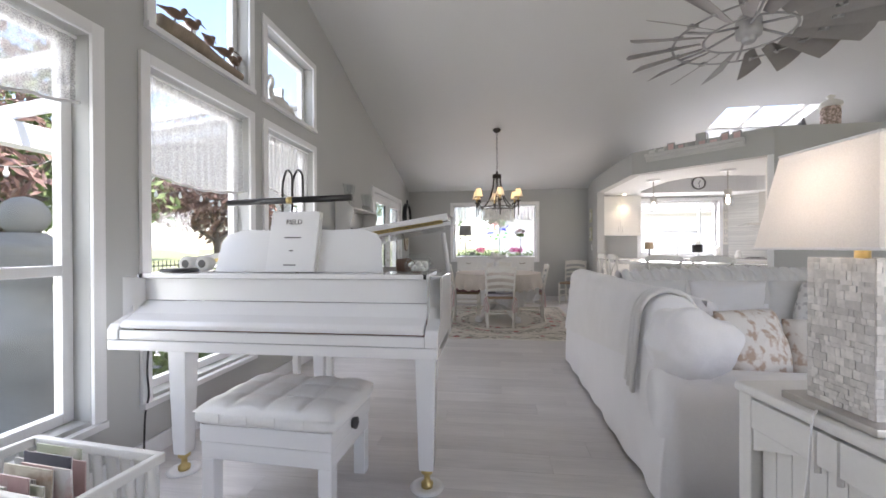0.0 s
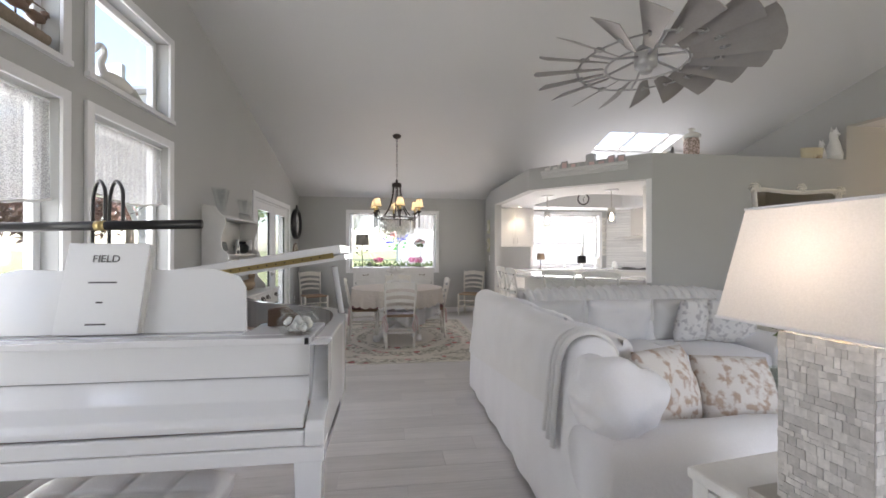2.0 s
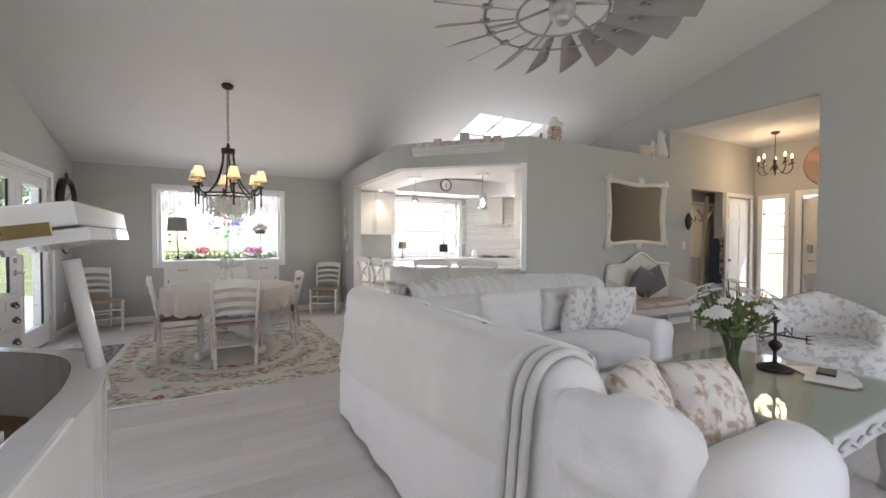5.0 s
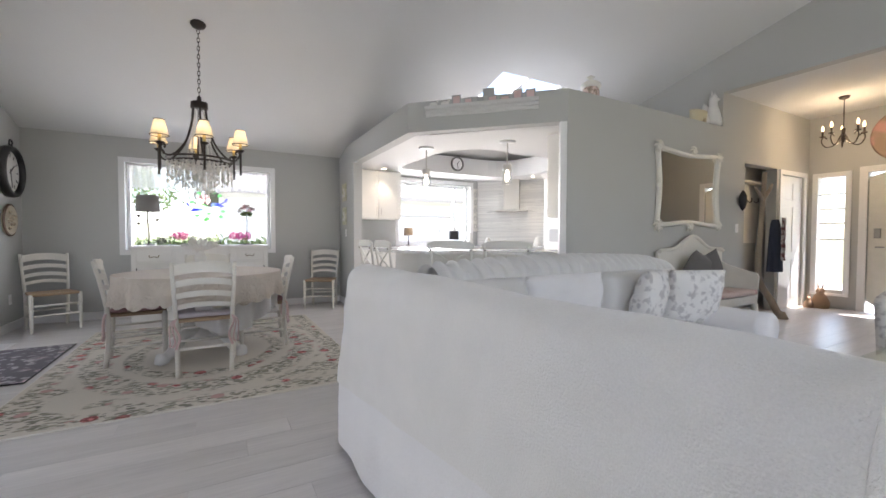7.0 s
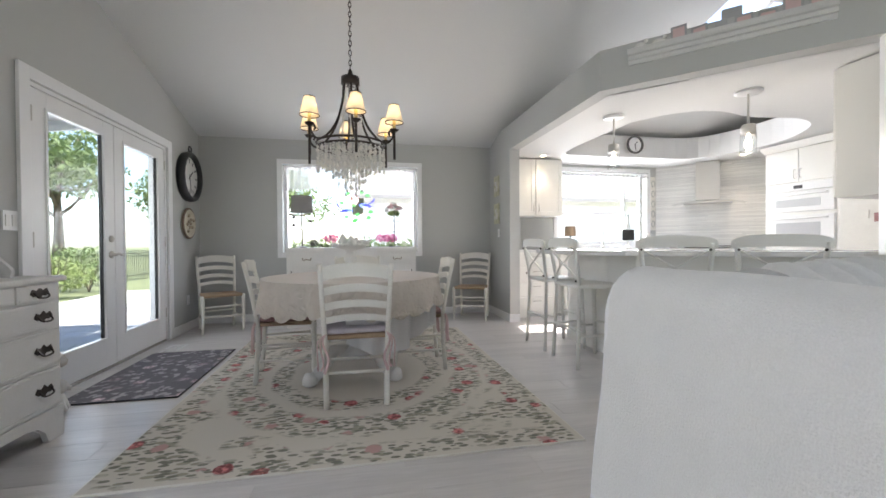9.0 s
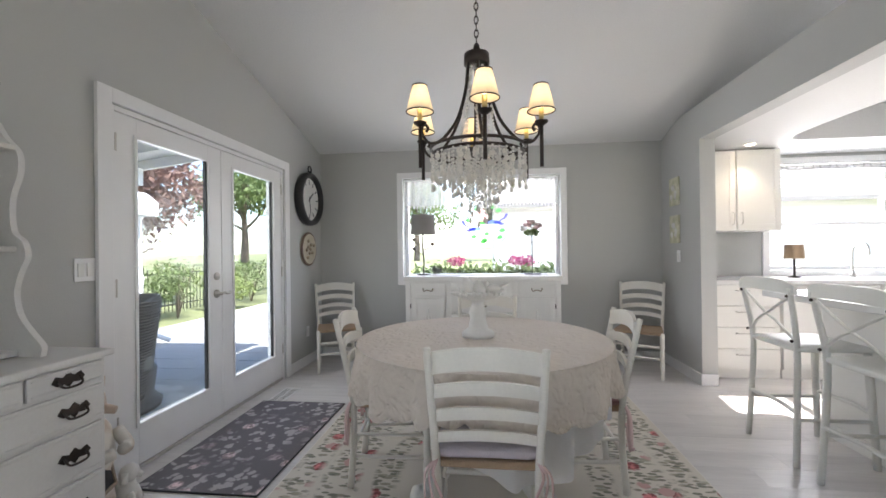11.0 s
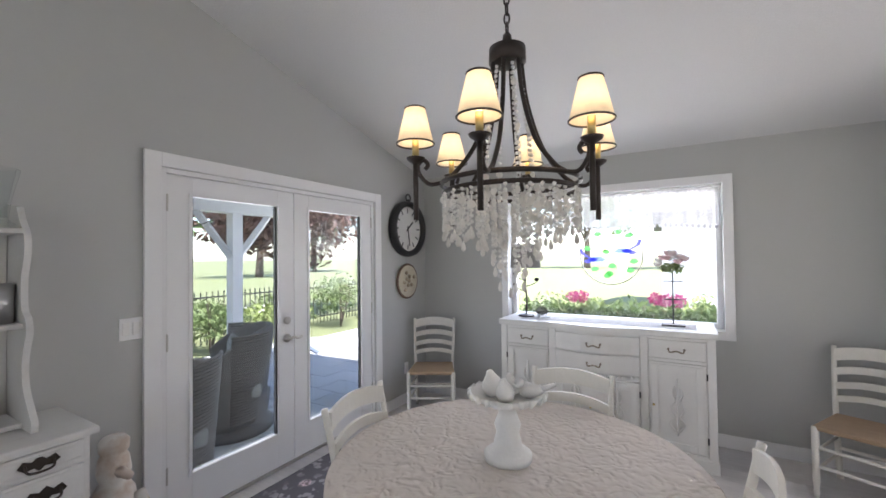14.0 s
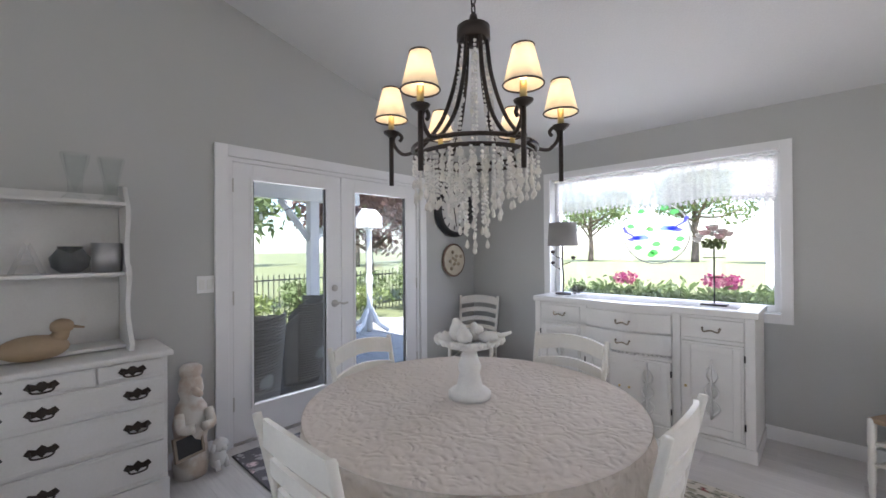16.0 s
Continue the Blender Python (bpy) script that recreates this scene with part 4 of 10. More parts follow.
for k in range(6):
    a = radians(-23 + 60 * k)
    m = Matrix.Rotation(a, 4, "Z")
    bm = B(); tube(bm, curve([(0.055, 0, z(2.28)), (0.075, 0, z(2.12)), (0.13, 0, z(1.95)), (0.21, 0, z(1.84)), (RR, 0, z(1.80))], 6), 0.009, 8, m=m); part("upright", bm, M_BRONZE, chand, smooth=True)
    bm = B(); tube(bm, curve([(RR, 0, z(1.80)), (0.31, 0, z(1.795)), (0.345, 0, z(1.83)), (0.35, 0, z(1.865)), (0.33, 0, z(1.885)), (0.314, 0, z(1.868)), (0.324, 0, z(1.85))], 6), 0.008, 8, m=m)
    tube(bm, [(0.36, 0, z(1.66)), (0.36, 0, z(1.885))], 0.010, 8, m=m)
    lathe(bm, [(0.0, z(1.87)), (0.012, z(1.87)), (0.032, z(1.885)), (0.036, z(1.893)), (0.02, z(1.898)), (0, z(1.898))], 0.36, 0, 0, 16, m=m)
    arm = part("arm", bm, M_BRONZE, chand, smooth=True)
    bm = B(); lathe(bm, [(0.013, z(1.898)), (0.013, z(1.96)), (0, z(1.96))], 0.36, 0, 0, 12, m=m); part("candle_sleeve", bm, M_BRASS, arm, smooth=True)
    bm = B(); bmesh.ops.create_icosphere(bm, subdivisions=2, radius=0.017, matrix=m @ Matrix.Translation((0.36, 0, z(1.982)))); part("bulb", bm, M_BULB, arm, smooth=True)
    bm = B()
    sheet(bm, lambda u, v: m @ Vector((0.36 + (0.070 - 0.033 * v) * math.cos(2 * math.pi * u), (0.070 - 0.033 * v) * math.sin(2 * math.pi * u), z(1.945 + 0.135 * v))), 28, 4, True)
    sh = part("shade", bm, M_MICA, arm, "amber mica shade", smooth=True)
    for rr, hh in ((0.0705, 1.946), (0.0375, 2.079)):
        bm = B(); tube(bm, [(0.36 + rr * math.cos(q), rr * math.sin(q), z(hh)) for q in [w * math.pi / 12 for w in range(25)]], 0.0035, 6, m=m)
        part("shade_band", bm, M_BRONZE, arm, smooth=True)
    pl = point_lamp("chandelier_bulb_light", m @ Vector((0.36, 0, 0)) + Vector((CX, CY, 2.01)), 0.11)
M_PEARLBEAD = material("milky_crystal", (0.80, 0.79, 0.76), 0.12, vary=0.05, coat=0.6)
M_CAPIZ = cloth_through("milky_capiz_shell", (0.84, 0.82, 0.78), 0.5, 60)
# crystals: strands of beads, with drops
rnd = random.Random(5)
bead = B(); bmesh.ops.create_icosphere(bead, subdivisions=1, radius=0.0082)
bead_ob = part("crystal_bead", bead, M_PEARLBEAD, chand)
drop_b = B(); lathe(drop_b, [(0, 0.0), (0.006, -0.012), (0.010, -0.026), (0.008, -0.036), (0, -0.042)], seg=7)
drop_ob = part("crystal_drop", drop_b, M_CAPIZ, chand)
shell_b = B(); lathe(shell_b, [(0, -0.0015), (0.015, -0.001), (0.015, 0.001), (0, 0.0015)], seg=9, m=Matrix.Rotation(radians(90), 4, "X"))
shell_ob = part("shell_disc", shell_b, M_CAPIZ, chand)
shell_ob.location = (RR - 0.01, 0.01, z(1.72))
bead_ob.location = (RR - 0.01, 0, z(1.75)); drop_ob.location = (0, 0, z(1.40))


def hang(src, x, y, h):
    o = src.copy(); scene.collection.objects.link(o); o.parent = chand; o.location = (x, y, z(h)); o.rotation_euler = (0, 0, rnd.random() * 3)


# a fringe round the ring, two inner tiers, and a tapering fall of beads in the middle
for tier, (count, r, lo, hi) in enumerate(((40, RR - 0.008, 4, 8), (26, 0.19, 6, 9), (16, 0.115, 9, 13), (8, 0.055, 13, 17))):
    for k in range(count):
        a = 2 * math.pi * (k + 0.3 * tier) / count
        rk0 = r + rnd.uniform(-0.012, 0.012)
        ln = rnd.randint(lo, hi)
        for j in range(ln):
            hang(shell_ob if rnd.random() < 0.16 else bead_ob, rk0 * math.cos(a), rk0 * math.sin(a), 1.755 - j * 0.0195)
        hang(drop_ob, rk0 * math.cos(a), rk0 * math.sin(a), 1.755 - ln * 0.0195)
for k in range(8):
    a = 2 * math.pi * k / 8
    for j in range(24):
        t = j / 24
        rr = 0.045 + 0.055 * t * t + 0.02 * math.sin(t * 3.1)
        hang(shell_ob if j % 9 == 4 else bead_ob, rr * math.cos(a), rr * math.sin(a), 2.25 - t * 0.47)

# ---- sideboard ----
sb = thing("sideboard", (0.297, 9.285, 0), "white painted bow-front sideboard with carved doors and brass pulls", "sideboard")
SBW = 0.787


def sb_front(x, off=0.0):
    return -0.50 - 0.03 * (1 + math.cos(math.pi * min(1.0, abs(x) / 0.34))) - off


outl = [(-SBW, 0)] + [(-SBW, -0.50)] + [(x / 20 * 0.34 * 1.0, sb_front(x / 20 * 0.34)) for x in range(-20, 21)] + [(SBW, -0.50), (SBW, 0)]
bm = B(); prism(bm, outl[:], 0.09, 0.925); part("body", bm, M_WHITE, sb)
top = [(x * 1.025, y - 0.02 if y < -0.1 else y) for x, y in outl]
bm = B(); prism(bm, top, 0.925, 0.968); part("top", bm, M_WHITE, sb, bevel=0.008)
base_o = [(x * 1.012, y - 0.012 if y < -0.1 else y) for x, y in outl]
bm = B(); prism(bm, base_o, 0.0, 0.09); part("plinth", bm, M_WHITE, sb, bevel=0.006)


def curved_panel(name, x0, x1, z0, z1, mat, proud=0.024, inset=0.0):
    def fn(u, v):
        x = x0 + (x1 - x0) * u
        return Vector((x, sb_front(x) - proud, z0 + (z1 - z0) * v))
    bm = B(); sheet(bm, fn, 13, 2)
    thicken(bm, thickness=0.015)
    return part(name, bm, mat, sb)


M_PULL = material("dull_antique_brass", (0.30, 0.26, 0.20), 0.4, 0.9, vary=0.15, scale=30)


def bail_pull(parent, x, y, h, mat=M_PULL, w=0.05):
    bm = B()
    for sx in (-1, 1):
        bmesh.ops.create_icosphere(bm, subdivisions=1, radius=0.009, matrix=Matrix.Translation((x + sx * w, y - 0.006, h)))
    tube(bm, curve([(x - w, y - 0.014, h), (x - w * 0.8, y - 0.02, h - 0.022), (x, y - 0.02, h - 0.012), (x + w * 0.8, y - 0.02, h - 0.022), (x + w, y - 0.014, h)], 4), 0.0055, 6)
    return part("pull", bm, mat, parent, "brass bail pull", smooth=True)


for sx in (-1, 1):
    for x0, x1 in ((0.734, SBW), (0.314, 0.366)):
        a, b = sorted((sx * x0, sx * x1))
        cuboid("stile", a, -0.514, 0.092, b, -0.4995, 0.923, M_WHITE, sb, 0.003)
    a, b = sorted((sx * 0.367, sx * 0.733))
    for z0, z1 in ((0.093, 0.116), (0.744, 0.766), (0.904, 0.922)):
        cuboid("rail", a, -0.514, z0, b, -0.4995, z1, M_WHITE, sb, 0.003)
for x0, x1, z0, z1 in ((-0.729, -0.371, 0.77, 0.90), (0.371, 0.729, 0.77, 0.90)):
    bm = B(); box(bm, x0, -0.515, z0, x1, -0.50, z1); d = part("drawer", bm, M_WHITE, sb, bevel=0.005)
    bail_pull(d, (x0 + x1) / 2, -0.515, (z0 + z1) / 2 + 0.005)
for z0, z1 in ((0.77, 0.90), (0.62, 0.755)):
    d = curved_panel("drawer", -0.31, 0.31, z0, z1, M_WHITE)
    bail_pull(d, 0, sb_front(0) - 0.032, (z0 + z1) / 2 + 0.005)
bm = B()
for i in range(22):
    x = -0.30 + i * 0.6 / 21
    bmesh.ops.create_icosphere(bm, subdivisions=1, radius=0.012, matrix=Matrix.Translation((x, sb_front(x) - 0.006, 0.595)))
part("moulding", bm, M_WHITE, sb, smooth=True)
for x0, x1, hinge in ((-0.729, -0.371, -1), (-0.31, -0.005, -1), (0.005, 0.31, 1), (0.371, 0.729, 1)):
    bow = abs(x0) < 0.33
    zt = 0.565 if bow else 0.74
    yb = -0.515 if not bow else sb_front((x0 + x1) / 2) - 0.012
    bm = B(); box(bm, x0, yb, 0.12, x1, -0.49, zt)
    d = part("door", bm, M_WHITE, sb, bevel=0.005)
    bm = B()
    for q in ((x0 + 0.015, 0.135, x0 + 0.06, zt - 0.015), (x1 - 0.06, 0.135, x1 - 0.015, zt - 0.015), (x0 + 0.06, 0.135, x1 - 0.06, 0.18), (x0 + 0.06, zt - 0.06, x1 - 0.06, zt - 0.015)):
        box(bm, q[0], yb - 0.010, q[1], q[2], yb - 0.0005, q[3])
    part("frame_moulding", bm, M_WHITE, d, bevel=0.003)
    bm = B(); mx, mz = (x0 + x1) / 2, (0.12 + zt) / 2
    for s in (-1, 1):
        for q in range(3):
            pts = [(mx + s * (0.012 + 0.035 * math.sin(t * 2.4) * (1 - 0.2 * q)), yb - 0.008, mz - 0.17 + 0.11 * q + 0.075 * t) for t in [j / 6 * 1.3 for j in range(7)]]
            tube(bm, pts, 0.009, 6, 0.004)
    tube(bm, [(mx, yb - 0.006, mz - 0.2), (mx, yb - 0.01, mz), (mx, yb - 0.006, mz + 0.2)], 0.008, 6)
    part("carving", bm, M_WHITE, d, "raised leaf carving", smooth=True)
    kx = x1 - 0.03 if hinge < 0 else x0 + 0.03
    bm = B(); lathe(bm, [(0.0, 0), (0.007, 0.0), (0.009, 0.012), (0.0, 0.018)], m=Matrix.Translation((kx, yb - 0.012, mz)) @ Matrix.Rotation(radians(90), 4, "X"), seg=10); part("knob", bm, M_BRASS, d, smooth=True)
    for hz in (0.2, zt - 0.1):
        hx = x0 - 0.004 if hinge < 0 else x1 + 0.004
        cuboid("hinge", hx - 0.005, yb - 0.004, hz, hx + 0.005, yb + 0.006, hz + 0.045, M_BLACK, d, 0.001)

# runner on the sideboard, lamp, cloche, flower stand
run = tagged(part("table_runner", box(B(), -0.35, 8.86, 0.969, 0.98, 9.15, 0.972), M_SHEER), "white lace runner lying on the sideboard", "runner")
M_GREYSHADE = cloth_through("grey_linen_shade", (0.40, 0.39, 0.37), 0.25, 300)
tl = thing("table_lamp", (-0.335, 9.0, 0.9725), "slim dark iron branch lamp with grey drum shade on the sideboard", "lamp")
bm = B(); lathe(bm, [(0, 0), (0.07, 0), (0.07, 0.012), (0.03, 0.02), (0.0, 0.02)]); part("base", bm, M_BRONZE, tl)
bm = B(); tube(bm, curve([(0, 0, 0.015), (0.006, 0, 0.15), (-0.006, 0, 0.3), (0, 0, 0.46)], 5), 0.008, 8)
for zb, sx in ((0.22, -1), (0.27, 1), (0.32, -1)):
    tube(bm, curve([(0, 0, zb), (sx * 0.06, 0, zb + 0.02), (sx * 0.11, 0.01, zb + 0.05)], 4), 0.005, 6, 0.003)
    bmesh.ops.create_icosphere(bm, subdivisions=1, radius=0.018, matrix=Matrix.Translation((sx * 0.1, 0, zb + 0.065)) @ Matrix.Diagonal((1.4, 0.8, 1, 1)))
part("stem", bm, M_BRONZE, tl, smooth=True)
bm = B(); sheet(bm, lambda u, v: Vector(((0.135 - 0.012 * v) * math.cos(2 * math.pi * u), (0.135 - 0.012 * v) * math.sin(2 * math.pi * u), 0.44 + 0.21 * v)), 32, 3, True); thicken(bm, thickness=0.003)
part("shade", bm, M_GREYSHADE, tl, "grey linen drum shade", smooth=True)


def leaf_cloud(bm, n, fn, size, rnd, spread=1.0):
    """Many small bent leaves at random places given by fn()."""
    for _ in range(n):
        p = Vector(fn())
        m = Matrix.Translation(p) @ Euler((rnd.uniform(-1.2, 1.2), rnd.uniform(-1.2, 1.2), rnd.uniform(0, 6.28))).to_matrix().to_4x4()
        s = size * rnd.uniform(0.6, 1.3)
        vs = [bm.verts.new(m @ Vector(q)) for q in ((-s, 0, 0), (0, -s * 0.42, 0.12 * s), (s, 0, 0), (0, s * 0.42, 0.12 * s))]
        bm.faces.new(vs)
    return bm


def ball(rnd, c, r, squash=0.8):
    def fn():
        while True:
            v = Vector((rnd.uniform(-1, 1), rnd.uniform(-1, 1), rnd.uniform(-1, 1)))
            if 0.35 < v.length < 1:
                return (c[0] + v.x * r, c[1] + v.y * r, c[2] + v.z * r * squash)
    return fn


jar = thing("glass_cloche", (-0.19, 8.98, 0.9725), "clear glass cloche over grey moss on the sideboard", "cloche")
bm = B(); lathe(bm, [(0.075, 0), (0.075, 0.14), (0.06, 0.185), (0.02, 0.205), (0.012, 0.22), (0.018, 0.235), (0, 0.242)]); part("dome", bm, M_VASE, jar, smooth=True)
bm = B(); leaf_cloud(bm, 160, ball(random.Random(8), (0, 0, 0.055), 0.055), 0.014, random.Random(9)); part("moss", bm, M_DARKGREY, jar)
fst = thing("flower_stand", (0.83, 9.0, 0.9725), "tall wire stand of pink and white roses in glass tubes", "flowers")
cuboid("base", -0.08, -0.05, 0, 0.08, 0.05, 0.012, M_BLACK, fst)
bm = B(); tube(bm, [(0, 0, 0.01), (0, 0, 0.42)], 0.005, 8)
for r, h in ((0.06, 0.2), (0.07, 0.34)):
    tube(bm, [(r * math.cos(q), r * 0.5 * math.sin(q), h) for q in [w * math.pi / 8 for w in range(17)]], 0.003, 6)
part("wire_frame", bm, M_BLACK, fst, smooth=True)
for x in (-0.055, 0, 0.055):
    bm = B(); lathe(bm, [(0.012, 0.12), (0.014, 0.13), (0.014, 0.40), (0.011, 0.40)], x, 0.01, 0, 10); part("tube", bm, M_VASE, fst, smooth=True)
rf = random.Random(12)
M_ROSE = [material("rose_" + nm, c, 0.8, vary=0.12, scale=30) for nm, c in (("white", (0.80, 0.77, 0.75)), ("pink", (0.72, 0.48, 0.50)), ("blush", (0.78, 0.64, 0.63)))]
M_GERANIUM = material("magenta_petals", (0.60, 0.10, 0.28), 0.8, vary=0.2, scale=30)


def rose(parent, p, r, mat):
    bm = B()
    for k in range(3):
        rr = r * (1 - 0.28 * k)
        for j in range(5):
            a = j * 1.257 + k * 0.6
            m = Matrix.Translation(p) @ Matrix.Rotation(a, 4, "Z") @ Matrix.Translation((rr * 0.45, 0, rr * 0.15 * k)) @ Matrix.Rotation(radians(35 + 15 * k), 4, "Y")
            bmesh.ops.create_icosphere(bm, subdivisions=1, radius=rr * 0.62, matrix=m @ Matrix.Diagonal((0.35, 1, 1, 1)))
    return part("bloom", bm, mat, parent, smooth=True)


for i in range(13):
    a = i * 2.4
    rr = 0.115 * math.sqrt(i / 13)
    rose(fst, Vector((rr * math.cos(a), rr * 0.75 * math.sin(a), 0.47 + 0.09 * (1 - (rr / 0.115) ** 2) + rf.uniform(-0.01, 0.01))), 0.04, M_ROSE[i % 3])
bm = B(); leaf_cloud(bm, 90, ball(rf, (0, 0, 0.44), 0.09, 0.4), 0.028, rf); part("leaves", bm, M_LEAF, fst)

# valance in the dining window and the stained glass roundel
val = thing("window_valance", (0.28, WY + 0.03, 2.07), "gathered white sheer valance across the dining window", "curtain")
bm = B(); sheet(bm, lambda u, v: Vector((-0.88 + 1.76 * u, 0.02 + 0.012 * math.sin(u * 120) * (0.4 + v), -0.30 * v - 0.015 * v * math.sin(u * 14))), 260, 4); part("curtain", bm, M_LACEVAL, val, smooth=True)
bm = B()
for k in range(44):
    x = -0.86 + k * 0.04
    lathe(bm, [(0, 0), (0.016, -0.008), (0.008, -0.028), (0, -0.034)], x, 0.02, -0.30 - 0.015 * math.sin((x + 0.88) / 1.76 * 14), 6, squash=0.3)
tagged(part("scalloped_hem", bm, M_LACEVAL, val), kind="stuff")
bm = B(); tube(bm, [(-0.89, 0.02, -0.005), (0.89, 0.02, -0.005)], 0.008, 8); part("rod", bm, M_TRIM, val)


def flat_glass(name, color):
    m = bpy.data.materials.new(name); m.use_nodes = True
    n, l = m.node_tree.nodes, m.node_tree.links
    n.remove(n["Principled BSDF"])
    t = n.new("ShaderNodeBsdfTransparent"); t.inputs["Color"].default_value = (*color, 1)
    g = n.new("ShaderNodeBsdfTranslucent"); g.inputs["Color"].default_value = (*color, 1)
    mx = n.new("ShaderNodeMixShader"); mx.inputs[0].default_value = 0.5
    l.new(t.outputs[0], mx.inputs[1]); l.new(g.outputs[0], mx.inputs[2]); l.new(mx.outputs[0], n["Material Output"].inputs["Surface"])
    return m


G_PINK, G_BLUE, G_GREEN, G_CLEAR = flat_glass("pink_glass", (0.97, 0.80, 0.80)), flat_glass("blue_glass", (0.36, 0.43, 0.80)), flat_glass("green_glass", (0.28, 0.58, 0.30)), flat_glass("frosted_glass", (0.92, 0.94, 0.95))
G_VIOLET, G_BLUSH = flat_glass("violet_glass", (0.30, 0.30, 0.66)), flat_glass("blush_glass", (0.98, 0.84, 0.82))
rd = thing("stained_glass", (0.335, WY + 0.085, 1.515), "round stained glass panel with bluebirds and rose in the window", "stained glass")
bm = B(); tube(bm, [(0.265 * math.cos(q), 0, 0.265 * math.sin(q)) for q in [w * math.pi / 24 for w in range(49)]], 0.006, 6); part("lead_rim", bm, M_STEEL, rd, smooth=True)


def glass_piece(name, cx, cz, pts, mat, s=1.0, flip=1, y=-0.006):
    bm = B(); prism(bm, [(cx + flip * px * s, cz + pz * s) for px, pz in pts], y, y + 0.003, "y"); return part(name, bm, mat, rd)


petal = [(0, 0), (0.03, 0.02), (0.045, 0.06), (0.02, 0.085), (-0.02, 0.085), (-0.04, 0.05)]
for cx, cz, count, size, mat in ((-0.05, 0.115, 7, 1.0, G_PINK), (-0.05, 0.115, 5, 0.55, G_BLUSH), (0.10, -0.115, 5, 0.5, G_BLUSH)):
    for k in range(count):
        a = 2 * math.pi * k / count
        glass_piece("petal", cx, cz, [(px * math.cos(a) - pz * math.sin(a), px * math.sin(a) + pz * math.cos(a)) for px, pz in petal], mat, size, 1, -0.006 - 0.001 * k - (0.008 if size < 1 else 0))
body = [(-0.09, 0.0), (-0.05, 0.03), (0.02, 0.028), (0.07, 0.005), (0.03, -0.022), (-0.04, -0.025)]
tail = [(0.05, 0.012), (0.12, 0.05), (0.145, 0.10), (0.12, 0.105), (0.09, 0.055), (0.04, 0.025)]
wing = [(-0.03, 0.012), (0.03, 0.022), (0.11, -0.012), (0.06, -0.03), (0.0, -0.012)]
belly = [(-0.06, -0.012), (0.0, -0.008), (0.05, -0.012), (0.02, -0.034), (-0.04, -0.03)]
for cx, cz, f in ((-0.13, -0.04, -1), (0.12, 0.035, 1)):
    for nm, pts, mat, y in (("bird", body, G_BLUE, -0.014), ("tail", tail, G_VIOLET, -0.018), ("wing", wing, G_VIOLET, -0.022), ("belly", belly, G_CLEAR, -0.026)):
        glass_piece(nm, cx, cz, pts, mat, 1.0, f, y)
leafp = [(0, 0), (0.018, 0.026), (0.05, 0.03), (0.075, 0.005), (0.045, -0.016), (0.015, -0.014)]
for cx, cz, f in ((-0.14, 0.19, 1), (0.04, 0.21, 1), (0.12, 0.17, 1), (-0.16, 0.06, -1), (0.0, 0.03, -1), (-0.17, -0.13, 1), (-0.06, -0.19, 1), (0.03, -0.17, -1), (0.16, -0.06, 1), (0.13, -0.14, 1), (-0.02, -0.10, 1)):
    glass_piece("leaf", cx, cz, leafp, G_GREEN, 1.0, f, -0.030)

# ---- hutch dresser ----
hu = thing("dresser", (WX + 0.016, 5.55, 0), "chalky white dresser with four rows of drawers and dark pulls", "dresser")
HW, HD = 0.575, 0.425
bm = B(); box(bm, 0, -HW, 0.165, HD, HW, 0.822); part("body", bm, M_SCRATCHED, hu, bevel=0.004)
bm = B(); box(bm, 0, -HW - 0.025, 0.822, HD + 0.025, HW + 0.025, 0.85); part("top", bm, M_SCRATCHED, hu, bevel=0.008)
bm = B()
apron = [(-HW - 0.008, 0.0), (-HW + 0.10, 0.0), (-HW + 0.12, 0.06), (-HW + 0.17, 0.10), (-HW + 0.24, 0.112), (0, 0.115), (HW - 0.24, 0.112), (HW - 0.17, 0.10), (HW - 0.12, 0.06), (HW - 0.10, 0.0), (HW + 0.008, 0.0), (HW + 0.008, 0.165), (-HW - 0.008, 0.165)]
prism(bm, apron, HD - 0.02, HD + 0.008, "x")
for sy in (-1, 1):
    prism(bm, [(0, 0), (0.08, 0), (0.12, 0.09), (HD - 0.12, 0.09), (HD - 0.08, 0.0), (HD - 0.021, 0), (HD - 0.021, 0.165), (0, 0.165)], sy * HW - 0.008, sy * HW + 0.008, "y")
part("bracket_base", bm, M_SCRATCHED, hu, bevel=0.003)


def batwing_pull(parent, y, h, x):
    bm = B()
    pts = [(y - 0.06, h), (y - 0.045, h + 0.022), (y - 0.02, h + 0.012), (y, h + 0.03), (y + 0.02, h + 0.012), (y + 0.045, h + 0.022), (y + 0.06, h), (y + 0.04, h - 0.016), (y + 0.015, h - 0.012), (y, h - 0.028), (y - 0.015, h - 0.012), (y - 0.04, h - 0.016)]
    prism(bm, pts, x, x + 0.003, "x")
    tube(bm, curve([(x + 0.004, y - 0.04, h + 0.006), (x + 0.02, y - 0.035, h - 0.018), (x + 0.022, y, h - 0.024), (x + 0.02, y + 0.035, h - 0.018), (x + 0.004, y + 0.04, h + 0.006)], 4), 0.0045, 6)
    return part("pull", bm, M_BRONZE, parent, "dark batwing pull", smooth=False)


